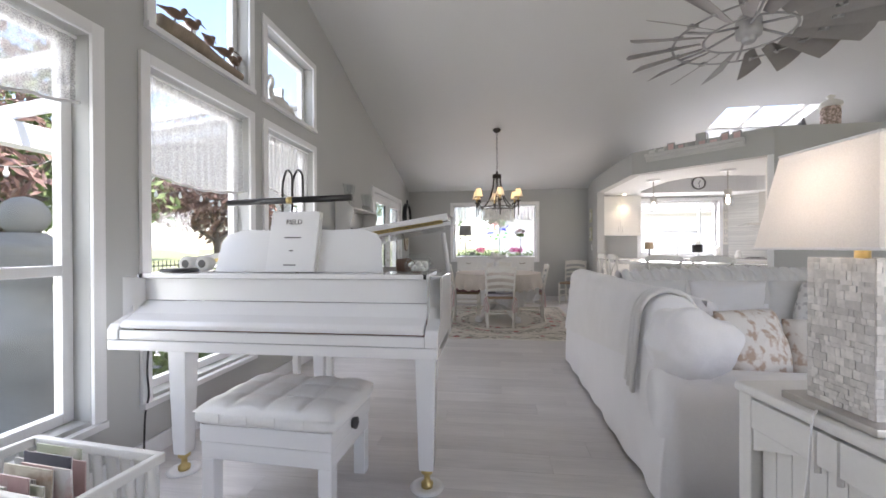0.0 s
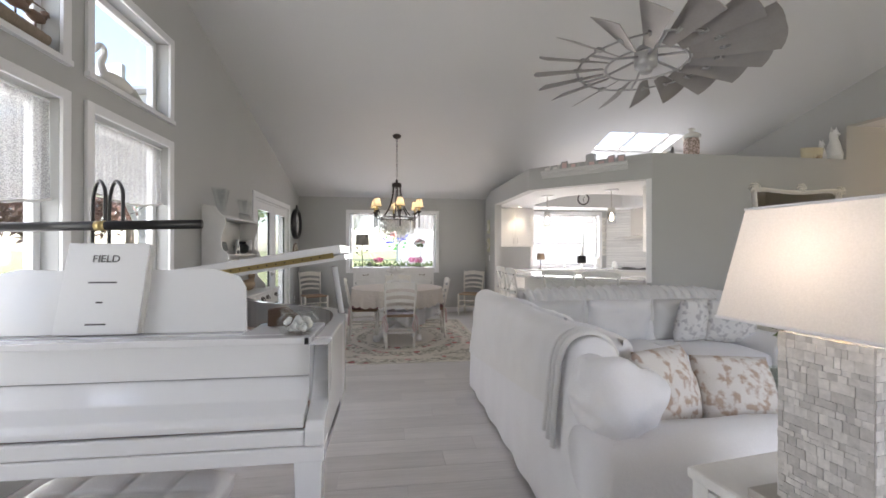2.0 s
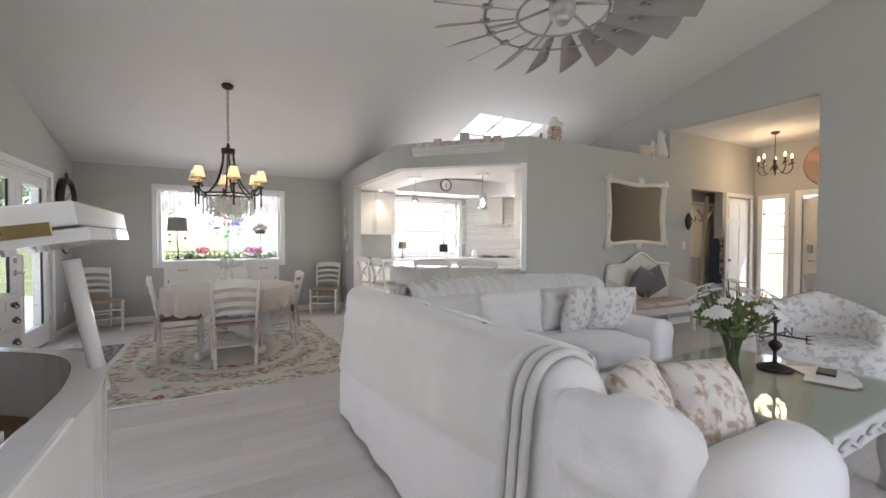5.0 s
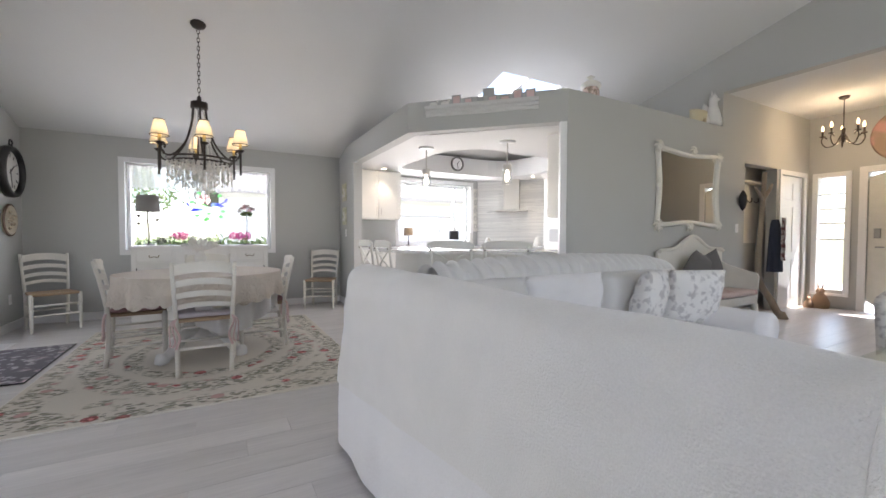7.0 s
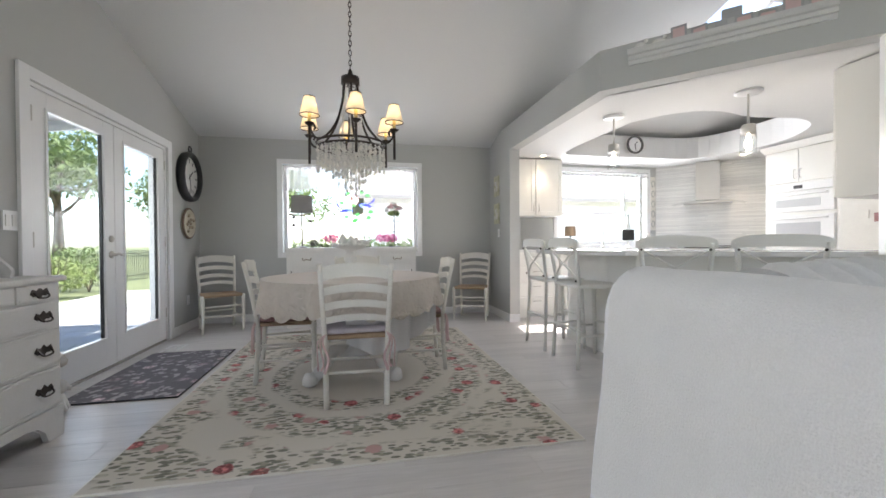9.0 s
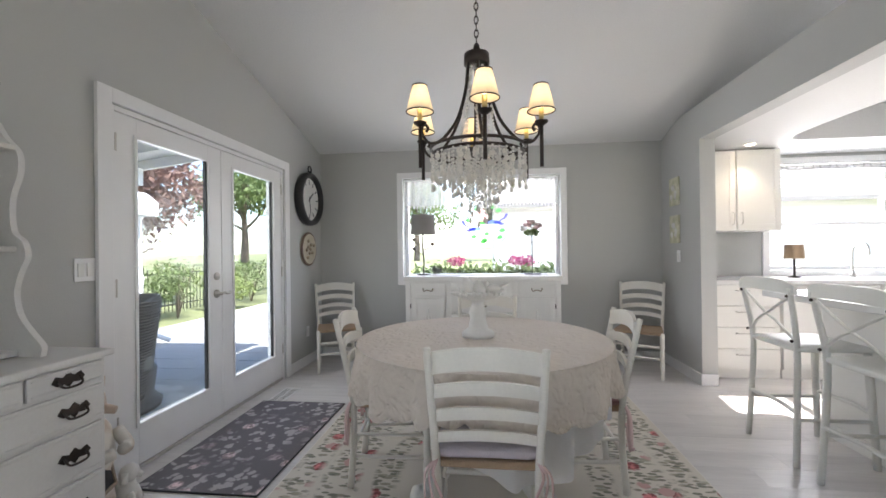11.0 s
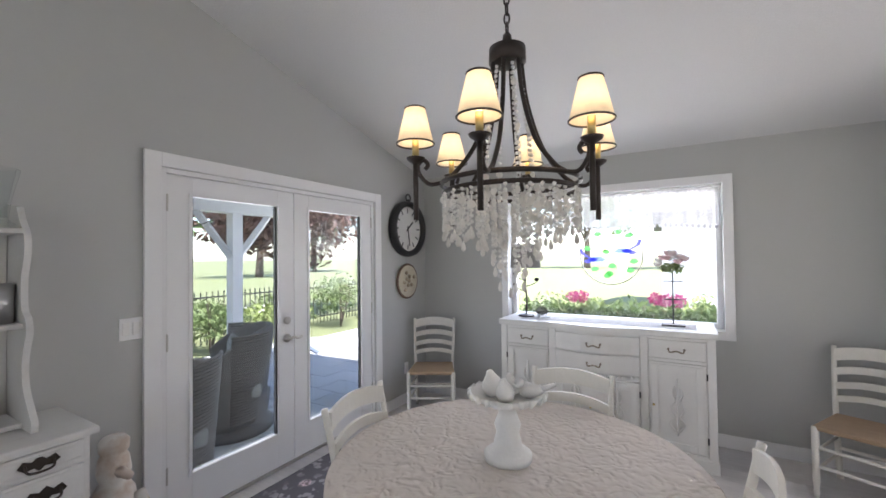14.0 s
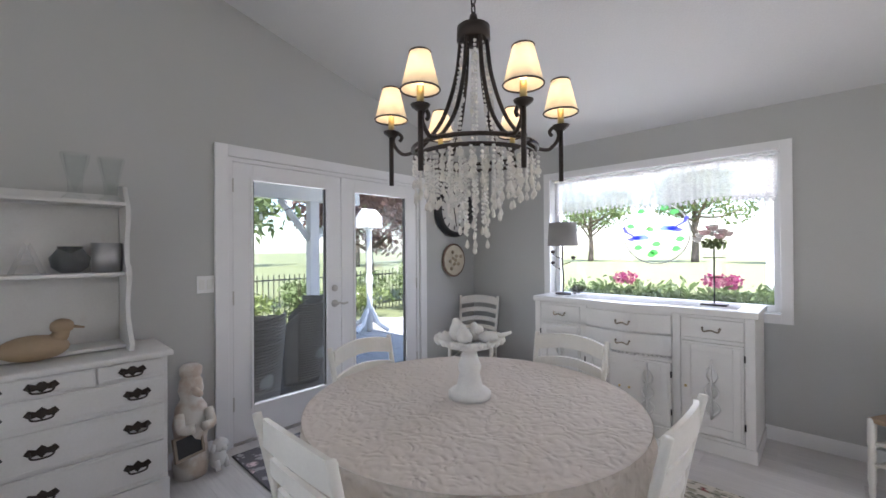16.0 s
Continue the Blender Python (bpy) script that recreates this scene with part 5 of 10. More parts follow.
rows = [(0.732, 0.814), (0.585, 0.72), (0.39, 0.573), (0.178, 0.378)]
for r, (z0, z1) in enumerate(rows):
    spans = [(-HW + 0.02, -0.285), (-0.275, 0.275), (0.285, HW - 0.02)] if r == 0 else [(-HW + 0.02, HW - 0.02)]
    for a, b in spans:
        bm = B(); box(bm, HD + 0.0005, a, z0, HD + 0.014, b, z1)
        d = part("drawer", bm, M_SCRATCHED, hu, bevel=0.005)
        bm = B()
        for q in ((a + 0.012, z0 + 0.012, b - 0.012, z0 + 0.017), (a + 0.012, z1 - 0.017, b - 0.012, z1 - 0.012)):
            box(bm, HD + 0.0142, q[0], q[1], HD + 0.018, q[2], q[3])
        part("bead", bm, M_SCRATCHED, d)
        for y in ([(a + b) / 2] if b - a < 0.4 else [-0.09, 0.09] if r == 0 else [-0.44, -0.09, 0.09, 0.44]):
            batwing_pull(d, y, (z0 + z1) / 2, HD + 0.0145)
hs = thing("hutch_shelf", (WX + 0.016, 5.50, 0.8505), "chalky white open hutch with scalloped sides standing on the dresser", "shelf")
side = [(0.0, 0.0), (0.31, 0.0), (0.315, 0.04), (0.27, 0.09), (0.215, 0.16), (0.20, 0.25), (0.225, 0.33), (0.25, 0.38), (0.235, 0.44), (0.19, 0.48), (0.185, 0.6), (0.22, 0.70), (0.215, 0.78), (0.16, 0.84), (0.12, 0.9), (0.0, 0.92)]
sd = [tuple(v[:2]) for v in curve([(*p, 0) for p in side[1:-1]], 4)]
for sy in (-1, 1):
    bm = B(); prism(bm, [(0, 0)] + sd + [(0, 0.92)], sy * 0.49 - 0.011, sy * 0.49 + 0.011, "y"); part("side_panel", bm, M_SCRATCHED, hs, "scalloped side panel")
cuboid("back_panel", 0, -0.479, 0, 0.012, 0.479, 0.86, M_SCRATCHED, hs)
for zz in (0.005, 0.40, 0.785):
    bm = B(); box(bm, 0.012, -0.479, zz, 0.215, 0.479, zz + 0.02); part("shelf", bm, M_SCRATCHED, hs, bevel=0.004)

# things on the hutch
HX = WX + 0.016
dk = tagged(new("duck_decoy"), "carved tan wooden duck decoy on the dresser", "figurine")
dk.matrix_basis = pose(HX + 0.23, 5.62, 0.851, 0, 0, 85)
bm = B(); bmesh.ops.create_icosphere(bm, subdivisions=3, radius=0.075, matrix=Matrix.Translation((0, 0, 0.065)) @ Matrix.Diagonal((1.75, 0.9, 0.85, 1)))
bmesh.ops.create_icosphere(bm, subdivisions=2, radius=0.042, matrix=Matrix.Translation((0.10, 0, 0.16)) @ Matrix.Diagonal((1.15, 0.9, 0.95, 1)))
tube(bm, curve([(0.07, 0, 0.08), (0.095, 0, 0.12), (0.1, 0, 0.15)], 4), 0.04, 10, 0.03); tube(bm, [(0.13, 0, 0.158), (0.185, 0, 0.145)], 0.018, 8, 0.009, flat=0.5); tube(bm, [(-0.1, 0, 0.08), (-0.17, 0, 0.12)], 0.035, 8, 0.008, flat=0.4)
part("body", bm, material("tan_carved_wood", (0.33, 0.24, 0.15), 0.6, vary=0.2, scale=8, bump=0.2, bump_scale=30), dk, smooth=True)


def glass_vase(x, y, zb, prof, label, mat=M_VASE):
    v = tagged(new("glass_vase"), label, "vase", "glassware on the hutch")
    v.matrix_basis = pose(x, y, zb)
    bm = B(); lathe(bm, prof, seg=20); part("vase_body", bm, mat, v, smooth=True)
    return v


tall = [(0.05, 0), (0.055, 0.01), (0.03, 0.04), (0.035, 0.12), (0.06, 0.24), (0.065, 0.25), (0.058, 0.25), (0.03, 0.12), (0.0, 0.05)]
for y in (5.12, 5.24, 5.78, 5.93):
    glass_vase(HX + 0.11, y, 1.6565, [(r * rnd.uniform(0.85, 1.1), h * (1.0 if y > 5.5 else 1.15)) for r, h in tall], "clear flared crystal vase on the top shelf")
M_SMOKE = solid_glass("smoky_glass", (0.45, 0.48, 0.5), 0.05)
glass_vase(HX + 0.11, 5.76, 1.2715, [(0.04, 0), (0.075, 0.03), (0.085, 0.08), (0.05, 0.13), (0.055, 0.14), (0.0, 0.10)], "smoky glass pitcher on the shelf", M_SMOKE)
glass_vase(HX + 0.11, 5.91, 1.2715, [(0.065, 0), (0.068, 0.16), (0.06, 0.16), (0.0, 0.02)], "dark mercury glass candle jar on the shelf", M_GALV)
glass_vase(HX + 0.11, 5.15, 1.2715, [(0.05, 0), (0.08, 0.05), (0.06, 0.12), (0.05, 0.13), (0.0, 0.1)], "smoky glass bowl on the shelf", M_SMOKE)
lt = thing("letter_ornament", (HX + 0.12, 5.60, 1.2715), "freestanding grey metal letter A on the shelf", "ornament")
bm = B()
for s in (-1, 1):
    prism(bm, [(s * 0.07, 0), (s * 0.045, 0), (s * 0.0, 0.14), (s * 0.012, 0.16)] if s > 0 else [(s * 0.07, 0), (s * 0.012, 0.16), (0.0, 0.14), (s * 0.045, 0)], -0.012, 0.012, "x")
box(bm, -0.011, -0.035, 0.045, 0.011, 0.035, 0.065)
part("letter", bm, M_GALV, lt)
# pig cook figure beside the dresser
br = tagged(new("bear_statue"), "painted pig cook statue in white hat standing by the dresser", "statue")
br.matrix_basis = pose(-1.47, 6.31, 0, 0, 0, 0)
bm = B(); lathe(bm, [(0.0, 0), (0.09, 0), (0.10, 0.08), (0.085, 0.2), (0.1, 0.32), (0.085, 0.42), (0.055, 0.47), (0.07, 0.52), (0.062, 0.58), (0.05, 0.60), (0.06, 0.62), (0.062, 0.66), (0.045, 0.68), (0, 0.685)], seg=18)
tube(bm, [(0.05, 0, 0.53), (0.12, 0.02, 0.515)], 0.028, 8, 0.018); tube(bm, curve([(0.06, -0.08, 0.4), (0.12, -0.08, 0.33), (0.15, -0.02, 0.33)], 4), 0.028, 8); tube(bm, curve([(0.06, 0.08, 0.4), (0.12, 0.08, 0.33), (0.15, 0.03, 0.33)], 4), 0.028, 8)
part("figure", bm, material("painted_resin", (0.52, 0.42, 0.34), 0.6, vary=0.15, scale=6, second=(0.66, 0.63, 0.58), second_scale=7, second_cut=0.5), br, smooth=True)
sl_ = thing("slate_board", (-1.35, 6.275, 0.17), "small wood-framed chalk slate leaning on the pig statue", "slate", turn=20)
bm = B(); m = Matrix.Rotation(radians(-12), 4, "Y")
box(bm, -0.008, -0.075, 0, 0.0, 0.075, 0.11, m=m); part("slate", bm, M_BLACK, sl_)
bm = B()
for q in ((-0.012, -0.09, -0.015, 0.006, 0.09, 0.0), (-0.012, -0.09, 0.11, 0.006, 0.09, 0.125), (-0.012, -0.09, 0, 0.006, -0.075, 0.11), (-0.012, 0.075, 0, 0.006, 0.09, 0.11)):
    box(bm, *q, m=m)
part("frame", bm, M_WOOD, sl_)
pup = tagged(new("puppy_figurine"), "small white ceramic puppy on the floor by the dresser", "figurine")
pup.matrix_basis = pose(-1.42, 6.445, 0, 0, 0, 20)
bm = B(); bmesh.ops.create_icosphere(bm, subdivisions=2, radius=0.06, matrix=Matrix.Translation((0, 0, 0.07)) @ Matrix.Diagonal((0.9, 0.85, 1.15, 1)))
bmesh.ops.create_icosphere(bm, subdivisions=2, radius=0.045, matrix=Matrix.Translation((0.02, 0, 0.155)))
tube(bm, [(0.04, 0, 0.15), (0.075, 0, 0.14)], 0.022, 8, 0.014)
for s in (-1, 1):
    tube(bm, [(0.02, s * 0.035, 0.17), (0.02, s * 0.055, 0.125)], 0.016, 6); tube(bm, [(0.03, s * 0.03, 0.07), (0.05, s * 0.03, 0.01)], 0.018, 6)
part("body", bm, M_PLASTER, pup, smooth=True)

# ---- rugs and floor vent ----
def rug_material(name, ground, leaf, flower, dens, size, ring):
    m = bpy.data.materials.new(name); m.use_nodes = True
    n, l = m.node_tree.nodes, m.node_tree.links
    b = n["Principled BSDF"]; b.inputs["Roughness"].default_value = 0.95
    tc = n.new("ShaderNodeTexCoord")
    def ramp(sock, p0, p1, c0=(0, 0, 0, 1), c1=(1, 1, 1, 1)):
        r = n.new("ShaderNodeValToRGB"); r.color_ramp.elements[0].position, r.color_ramp.elements[1].position = p0, p1
        r.color_ramp.elements[0].color, r.color_ramp.elements[1].color = c0, c1
        l.new(sock, r.inputs["Fac"]); return r.outputs["Color"]
    def mixc(f, a, c):
        x = n.new("ShaderNodeMix"); x.data_type = "RGBA"
        l.new(f, x.inputs[0])
        for k, q in ((6, a), (7, c)):
            if isinstance(q, tuple):
                x.inputs[k].default_value = (*q, 1)
            else:
                l.new(q, x.inputs[k])
        return x.outputs[2]
    def mul(a, c):
        x = n.new("ShaderNodeMath"); x.operation = "MULTIPLY"; l.new(a, x.inputs[0]); l.new(c, x.inputs[1]); return x.outputs[0]
    # garlands: closeness to an oval ring and to a border
    sp = n.new("ShaderNodeSeparateXYZ"); l.new(tc.outputs["Object"], sp.inputs[0])
    ln = n.new("ShaderNodeVectorMath"); ln.operation = "LENGTH"
    mp = n.new("ShaderNodeMapping"); mp.inputs["Scale"].default_value = (1, 0.8, 0); l.new(tc.outputs["Object"], mp.inputs["Vector"]); l.new(mp.outputs["Vector"], ln.inputs[0])
    wv = n.new("ShaderNodeMath"); wv.operation = "SUBTRACT"; l.new(ln.outputs["Value"], wv.inputs[0]); wv.inputs[1].default_value = ring
    ab = n.new("ShaderNodeMath"); ab.operation = "ABSOLUTE"; l.new(wv.outputs[0], ab.inputs[0])
    near = ramp(ab.outputs[0], 0.09, 0.19, (1, 1, 1, 1), (0, 0, 0, 1))
    out_ = ramp(ln.outputs["Value"], ring + 0.16, ring + 0.26)
    mx = n.new("ShaderNodeMath"); mx.operation = "MAXIMUM"; l.new(near, mx.inputs[0]); l.new(out_, mx.inputs[1])
    field = mx.outputs[0]
    v1 = n.new("ShaderNodeTexVoronoi"); v1.inputs["Scale"].default_value = dens; l.new(tc.outputs["Object"], v1.inputs["Vector"])
    v2 = n.new("ShaderNodeTexVoronoi"); v2.inputs["Scale"].default_value = dens * 2.1
    ns = n.new("ShaderNodeTexNoise"); ns.inputs["Scale"].default_value = 14; l.new(tc.outputs["Object"], ns.inputs["Vector"])
    vm = n.new("ShaderNodeMix"); vm.data_type = "RGBA"; vm.inputs[0].default_value = 0.08; l.new(tc.outputs["Object"], vm.inputs[6]); l.new(ns.outputs["Color"], vm.inputs[7]); l.new(vm.outputs[2], v2.inputs["Vector"])
    lf = mul(ramp(v2.outputs["Distance"], 0.34, 0.44, (1, 1, 1, 1), (0, 0, 0, 1)), field)
    col = mixc(lf, ground, leaf)
    pick = n.new("ShaderNodeSeparateColor"); l.new(v1.outputs["Color"], pick.inputs[0])
    sel = mul(ramp(pick.outputs[0], 0.42, 0.43), field)
    petals = n.new("ShaderNodeTexNoise"); petals.inputs["Scale"].default_value = 40; l.new(tc.outputs["Object"], petals.inputs["Vector"])
    dd = n.new("ShaderNodeMath"); dd.operation = "MULTIPLY_ADD"; l.new(petals.outputs["Fac"], dd.inputs[0]); dd.inputs[1].default_value = 0.35; l.new(v1.outputs["Distance"], dd.inputs[2])
    fl = mul(ramp(dd.outputs[0], size + 0.14, size + 0.2, (1, 1, 1, 1), (0, 0, 0, 1)), sel)
    shade_ = ramp(petals.outputs["Fac"], 0.4, 0.62, (*[c * 0.55 for c in flower], 1), (*[min(1, c * 1.6 + 0.05) for c in flower], 1))
    col = mixc(fl, col, shade_)
    l.new(col, b.inputs["Base Color"])
    bp = n.new("ShaderNodeBump"); bp.inputs["Strength"].default_value = 0.5; bp.inputs["Distance"].default_value = 0.01
    fz = n.new("ShaderNodeTexNoise"); fz.inputs["Scale"].default_value = 260; l.new(tc.outputs["Object"], fz.inputs["Vector"]); l.new(fz.outputs["Fac"], bp.inputs["Height"]); l.new(bp.outputs["Normal"], b.inputs["Normal"])
    return m


def garland_material(name, ground, leaf, pale_leaf, flower, inner, outer, hx, hy):
    """Cream needlepoint: an inner and an outer oval wreath, a border of sprigs, loose bouquets between."""
    m = bpy.data.materials.new(name); m.use_nodes = True
    n, l = m.node_tree.nodes, m.node_tree.links
    b = n["Principled BSDF"]; b.inputs["Roughness"].default_value = 0.95
    tc = n.new("ShaderNodeTexCoord")

    def maths(op, a, c=None, third=None):
        x = n.new("ShaderNodeMath"); x.operation = op
        for k, q in enumerate((a, c, third)):
            if q is None:
                continue
            if isinstance(q, (int, float)):
                x.inputs[k].default_value = q
            else:
                l.new(q, x.inputs[k])
        return x.outputs[0]

    def step(sock, lo, hi, flip=False):
        r = n.new("ShaderNodeMapRange"); r.inputs["From Min"].default_value, r.inputs["From Max"].default_value = lo, hi
        r.inputs["To Min"].default_value, r.inputs["To Max"].default_value = (1, 0) if flip else (0, 1)
        l.new(sock, r.inputs["Value"]); return r.outputs["Result"]

    def mixc(f, a, c):
        x = n.new("ShaderNodeMix"); x.data_type = "RGBA"
        l.new(f, x.inputs[0])
        for k, q in ((6, a), (7, c)):
            if isinstance(q, tuple):
                x.inputs[k].default_value = (*q, 1)
            else:
                l.new(q, x.inputs[k])
        return x.outputs[2]

    def tex(kind, scale, vec):
        x = n.new(kind); x.inputs["Scale"].default_value = scale; l.new(vec, x.inputs["Vector"]); return x

    obj = tc.outputs["Object"]
    wob = tex("ShaderNodeTexNoise", 5.0, obj)
    mp = n.new("ShaderNodeMapping"); mp.inputs["Scale"].default_value = (1, 0.8, 0); l.new(obj, mp.inputs["Vector"])
    ln = n.new("ShaderNodeVectorMath"); ln.operation = "LENGTH"; l.new(mp.outputs["Vector"], ln.inputs[0])
    r = maths("MULTIPLY_ADD", wob.outputs["Fac"], 0.10, maths("SUBTRACT", ln.outputs["Value"], 0.05))
    ring_a = step(maths("ABSOLUTE", maths("SUBTRACT", r, inner)), 0.045, 0.075, True)
    ring_b = step(maths("ABSOLUTE", maths("SUBTRACT", r, outer)), 0.075, 0.115, True)
    sp = n.new("ShaderNodeSeparateXYZ"); l.new(obj, sp.inputs[0])
    edge = maths("MINIMUM", maths("SUBTRACT", hx, maths("ABSOLUTE", sp.outputs[0])), maths("SUBTRACT", hy, maths("ABSOLUTE", sp.outputs[1])))
    border = maths("MULTIPLY", step(edge, 0.14, 0.19, True), step(edge, 0.03, 0.05))
    clump = tex("ShaderNodeTexNoise", 2.6, obj)
    loose = maths("MULTIPLY", step(clump.outputs["Fac"], 0.50, 0.55), step(r, outer + 0.13, outer + 0.19))
    field = maths("MAXIMUM", maths("MAXIMUM", ring_a, ring_b), maths("MAXIMUM", border, loose))
    # leaves: two layers of slanted, pointed shapes
    col = ground
    for turn, scale, near, tone in ((35, 25.0, 0.40, pale_leaf), (-40, 30.0, 0.37, leaf)):
        lm = n.new("ShaderNodeMapping"); lm.inputs["Rotation"].default_value[2] = radians(turn); lm.inputs["Scale"].default_value = (0.55, 1.25, 1)
        l.new(obj, lm.inputs["Vector"])
        vn = tex("ShaderNodeTexVoronoi", scale, lm.outputs["Vector"])
        pk = n.new("ShaderNodeSeparateColor"); l.new(vn.outputs["Color"], pk.inputs[0])
        cut = maths("MULTIPLY", maths("MULTIPLY", step(vn.outputs["Distance"], near, near + 0.07, True), field), step(pk.outputs[1], 0.16, 0.18))
        col = mixc(cut, col, mixc(pk.outputs[2], tone, tuple(c * 0.6 for c in tone)))
    # roses with darker hearts
    v1 = tex("ShaderNodeTexVoronoi", 7.4, obj)
    pick = n.new("ShaderNodeSeparateColor"); l.new(v1.outputs["Color"], pick.inputs[0])
    pet = tex("ShaderNodeTexNoise", 45, obj)
    dd = maths("MULTIPLY_ADD", pet.outputs["Fac"], 0.30, v1.outputs["Distance"])
    rose_cut = maths("MULTIPLY", maths("MULTIPLY", step(dd, 0.44, 0.49, True), step(pick.outputs[0], 0.42, 0.43)), field)
    red = mixc(step(pet.outputs["Fac"], 0.40, 0.62), tuple(c * 0.55 for c in flower), tuple(min(1, c * 1.5 + 0.06) for c in flower))
    red = mixc(step(pick.outputs[2], 0.60, 0.62), red, (0.55, 0.34, 0.32))
    col = mixc(rose_cut, col, red)
    l.new(col, b.inputs["Base Color"])
    bp = n.new("ShaderNodeBump"); bp.inputs["Strength"].default_value = 0.5; bp.inputs["Distance"].default_value = 0.01
    fz = tex("ShaderNodeTexNoise", 260, obj); l.new(fz.outputs["Fac"], bp.inputs["Height"]); l.new(bp.outputs["Normal"], b.inputs["Normal"])
    return m


def rug(name, x0, y0, x1, y1, mat, label, edge):
    r = thing(name, ((x0 + x1) / 2, (y0 + y1) / 2, 0.0), label, "rug")
    hx, hy = (x1 - x0) / 2, (y1 - y0) / 2
    bm = B(); box(bm, -hx, -hy, 0.001, hx, hy, 0.011); part("rug_weave", bm, mat, r, bevel=0.003)
    bm = B(); tube(bm, [(-hx, -hy, 0.006), (hx, -hy, 0.006), (hx, hy, 0.006), (-hx, hy, 0.006), (-hx, -hy, 0.006)], 0.006, 6); part("binding", bm, edge, r)
    return r


rug("floral_rug", -0.74, 5.46, 1.50, 8.30, garland_material("floral_needlepoint", (0.66, 0.62, 0.55), (0.25, 0.25, 0.20), (0.42, 0.40, 0.32), (0.44, 0.13, 0.13), 0.575, 0.82, 1.12, 1.42), "cream needlepoint rug with oval wreaths of red roses and leaves", M_CREAM)
rug("door_mat", -1.49, 6.56, -0.80, 7.80, rug_material("dusky_floral_weave", (0.15, 0.14, 0.16), (0.42, 0.40, 0.42), (0.50, 0.40, 0.42), 8.0, 0.36, 0.12), "dark grey floral mat in front of the french doors", M_BLACK)
fv = thing("floor_vent", (-1.40, 7.97, 0.0), "white slotted metal floor vent by the doors", "vent", turn=0)
bm = B()
for q in ((-0.07, -0.17, -0.06, 0.17), (0.06, -0.17, 0.07, 0.17), (-0.06, -0.17, 0.06, -0.155), (-0.06, 0.155, 0.06, 0.17), (-0.004, -0.155, 0.004, 0.155)):
    box(bm, q[0], q[1], 0.0005, q[2], q[3], 0.006)
part("frame", bm, M_TRIM, fv)
# dark sheet added under the slots in place of the duct's shade
part("backing", box(B(), -0.06, -0.155, 0.0005, 0.06, 0.155, 0.002), M_DARKGREY, fv)
for i in range(14):
    y = -0.145 + i * 0.0223
    part("slat", box(B(), -0.06, y, 0.002, -0.004, y + 0.008, 0.005), M_TRIM, fv); part("slat", box(B(), 0.004, y, 0.002, 0.06, y + 0.008, 0.005), M_TRIM, fv)

# ---- grand piano ----
pi_ = thing("grand_piano", (-0.69, 1.93, 0), "glossy white baby grand piano with its lid slightly raised", "piano")
PXL, PXR = -0.745, 0.745   # local x of the outer sides; local y grows from the keyboard to the tail


def rim_outline(inset=0.0, y0=0.08):
    pts = [(PXR - inset, y0)]
    pts += [(p.x, p.y) for p in curve([(PXR - inset, y0 + 0.3, 0), (PXR - inset - 0.005, 0.62, 0), (PXR - inset - 0.07, 0.84, 0), (0.48 - inset, 1.0, 0), (0.25 - inset, 1.16, 0), (0.08 - inset, 1.38, 0), (-0.1 - inset, 1.55 - inset, 0), (-0.4, 1.62 - inset, 0), (-0.64 + inset, 1.52 - inset, 0), (PXL + inset, 1.30 - inset, 0)], 4)]
    pts += [(PXL + inset, y0)]
    return pts


bm = B()
o1, o2 = rim_outline(0.0), rim_outline(0.055)
loops = [[bm.verts.new((*p, h)) for p in o] for o, h in ((o1, 0.73), (o1, 1.03), (o2, 1.03), (o2, 0.73))]
for i in range(4):
    a, b = loops[i], loops[(i + 1) % 4]
    for j in range(len(o1) - 1):
        bm.faces.new((a[j], a[j + 1], b[j + 1], b[j]))
part("rim", bm, M_PIANO, pi_, smooth=False)
bm = B(); prism(bm, o2, 0.74, 0.86); part("soundboard", bm, M_SOUND, pi_, "red-brown soundboard seen under the lid")
plate = [(x * 0.94, 0.34 + (y - 0.08) * 0.80) for x, y in rim_outline(0.09)]
bm = B(); prism(bm, plate, 0.875, 0.885); part("iron_plate", bm, material("bronze_plate_paint", (0.30, 0.19, 0.10), 0.35, 0.6, vary=0.1), pi_)
for i in range(26):
    x = -0.60 + i * 0.046
    ye = 1.35 if x < -0.1 else 1.2 - (x + 0.1) * 0.75
    bm = B(); tube(bm, [(x, 0.40, 0.905), (x - 0.01, ye, 0.905)], 0.0018, 4); part("string", bm, M_STEEL, pi_)
# keybed, key slip, arms (cheeks), fall board
bm = B(); box(bm, PXL, 0.0, 0.71, PXR, 0.46, 0.755); part("keybed", bm, M_PIANO, pi_, bevel=0.006)
bm = B(); box(bm, PXL + 0.055, 0.004, 0.757, PXR - 0.055, 0.03, 0.80); part("key_slip", bm, M_PIANO, pi_, bevel=0.006)
arm_o = [(0.0, 0.757), (0.0, 0.80), (0.015, 0.825), (0.06, 0.838), (0.11, 0.858), (0.14, 0.90), (0.15, 0.96), (0.155, 1.037), (0.42, 1.037), (0.42, 0.757)]
for x0, x1 in ((PXL, PXL + 0.053), (PXR - 0.053, PXR)):
    bm = B(); prism(bm, arm_o, x0 - 0.001, x1 + 0.001, "x"); part("arm", bm, M_PIANO, pi_, bevel=0.006)
fall = [(0.012, 0.805), (0.006, 0.825), (0.02, 0.842), (0.08, 0.866), (0.13, 0.905), (0.145, 0.915), (0.30, 0.915), (0.30, 0.805)]
bm = B(); prism(bm, fall, PXL + 0.058, PXR - 0.058, "x"); part("fall_board", bm, M_PIANO, pi_, "closed glossy key lid", bevel=0.006)
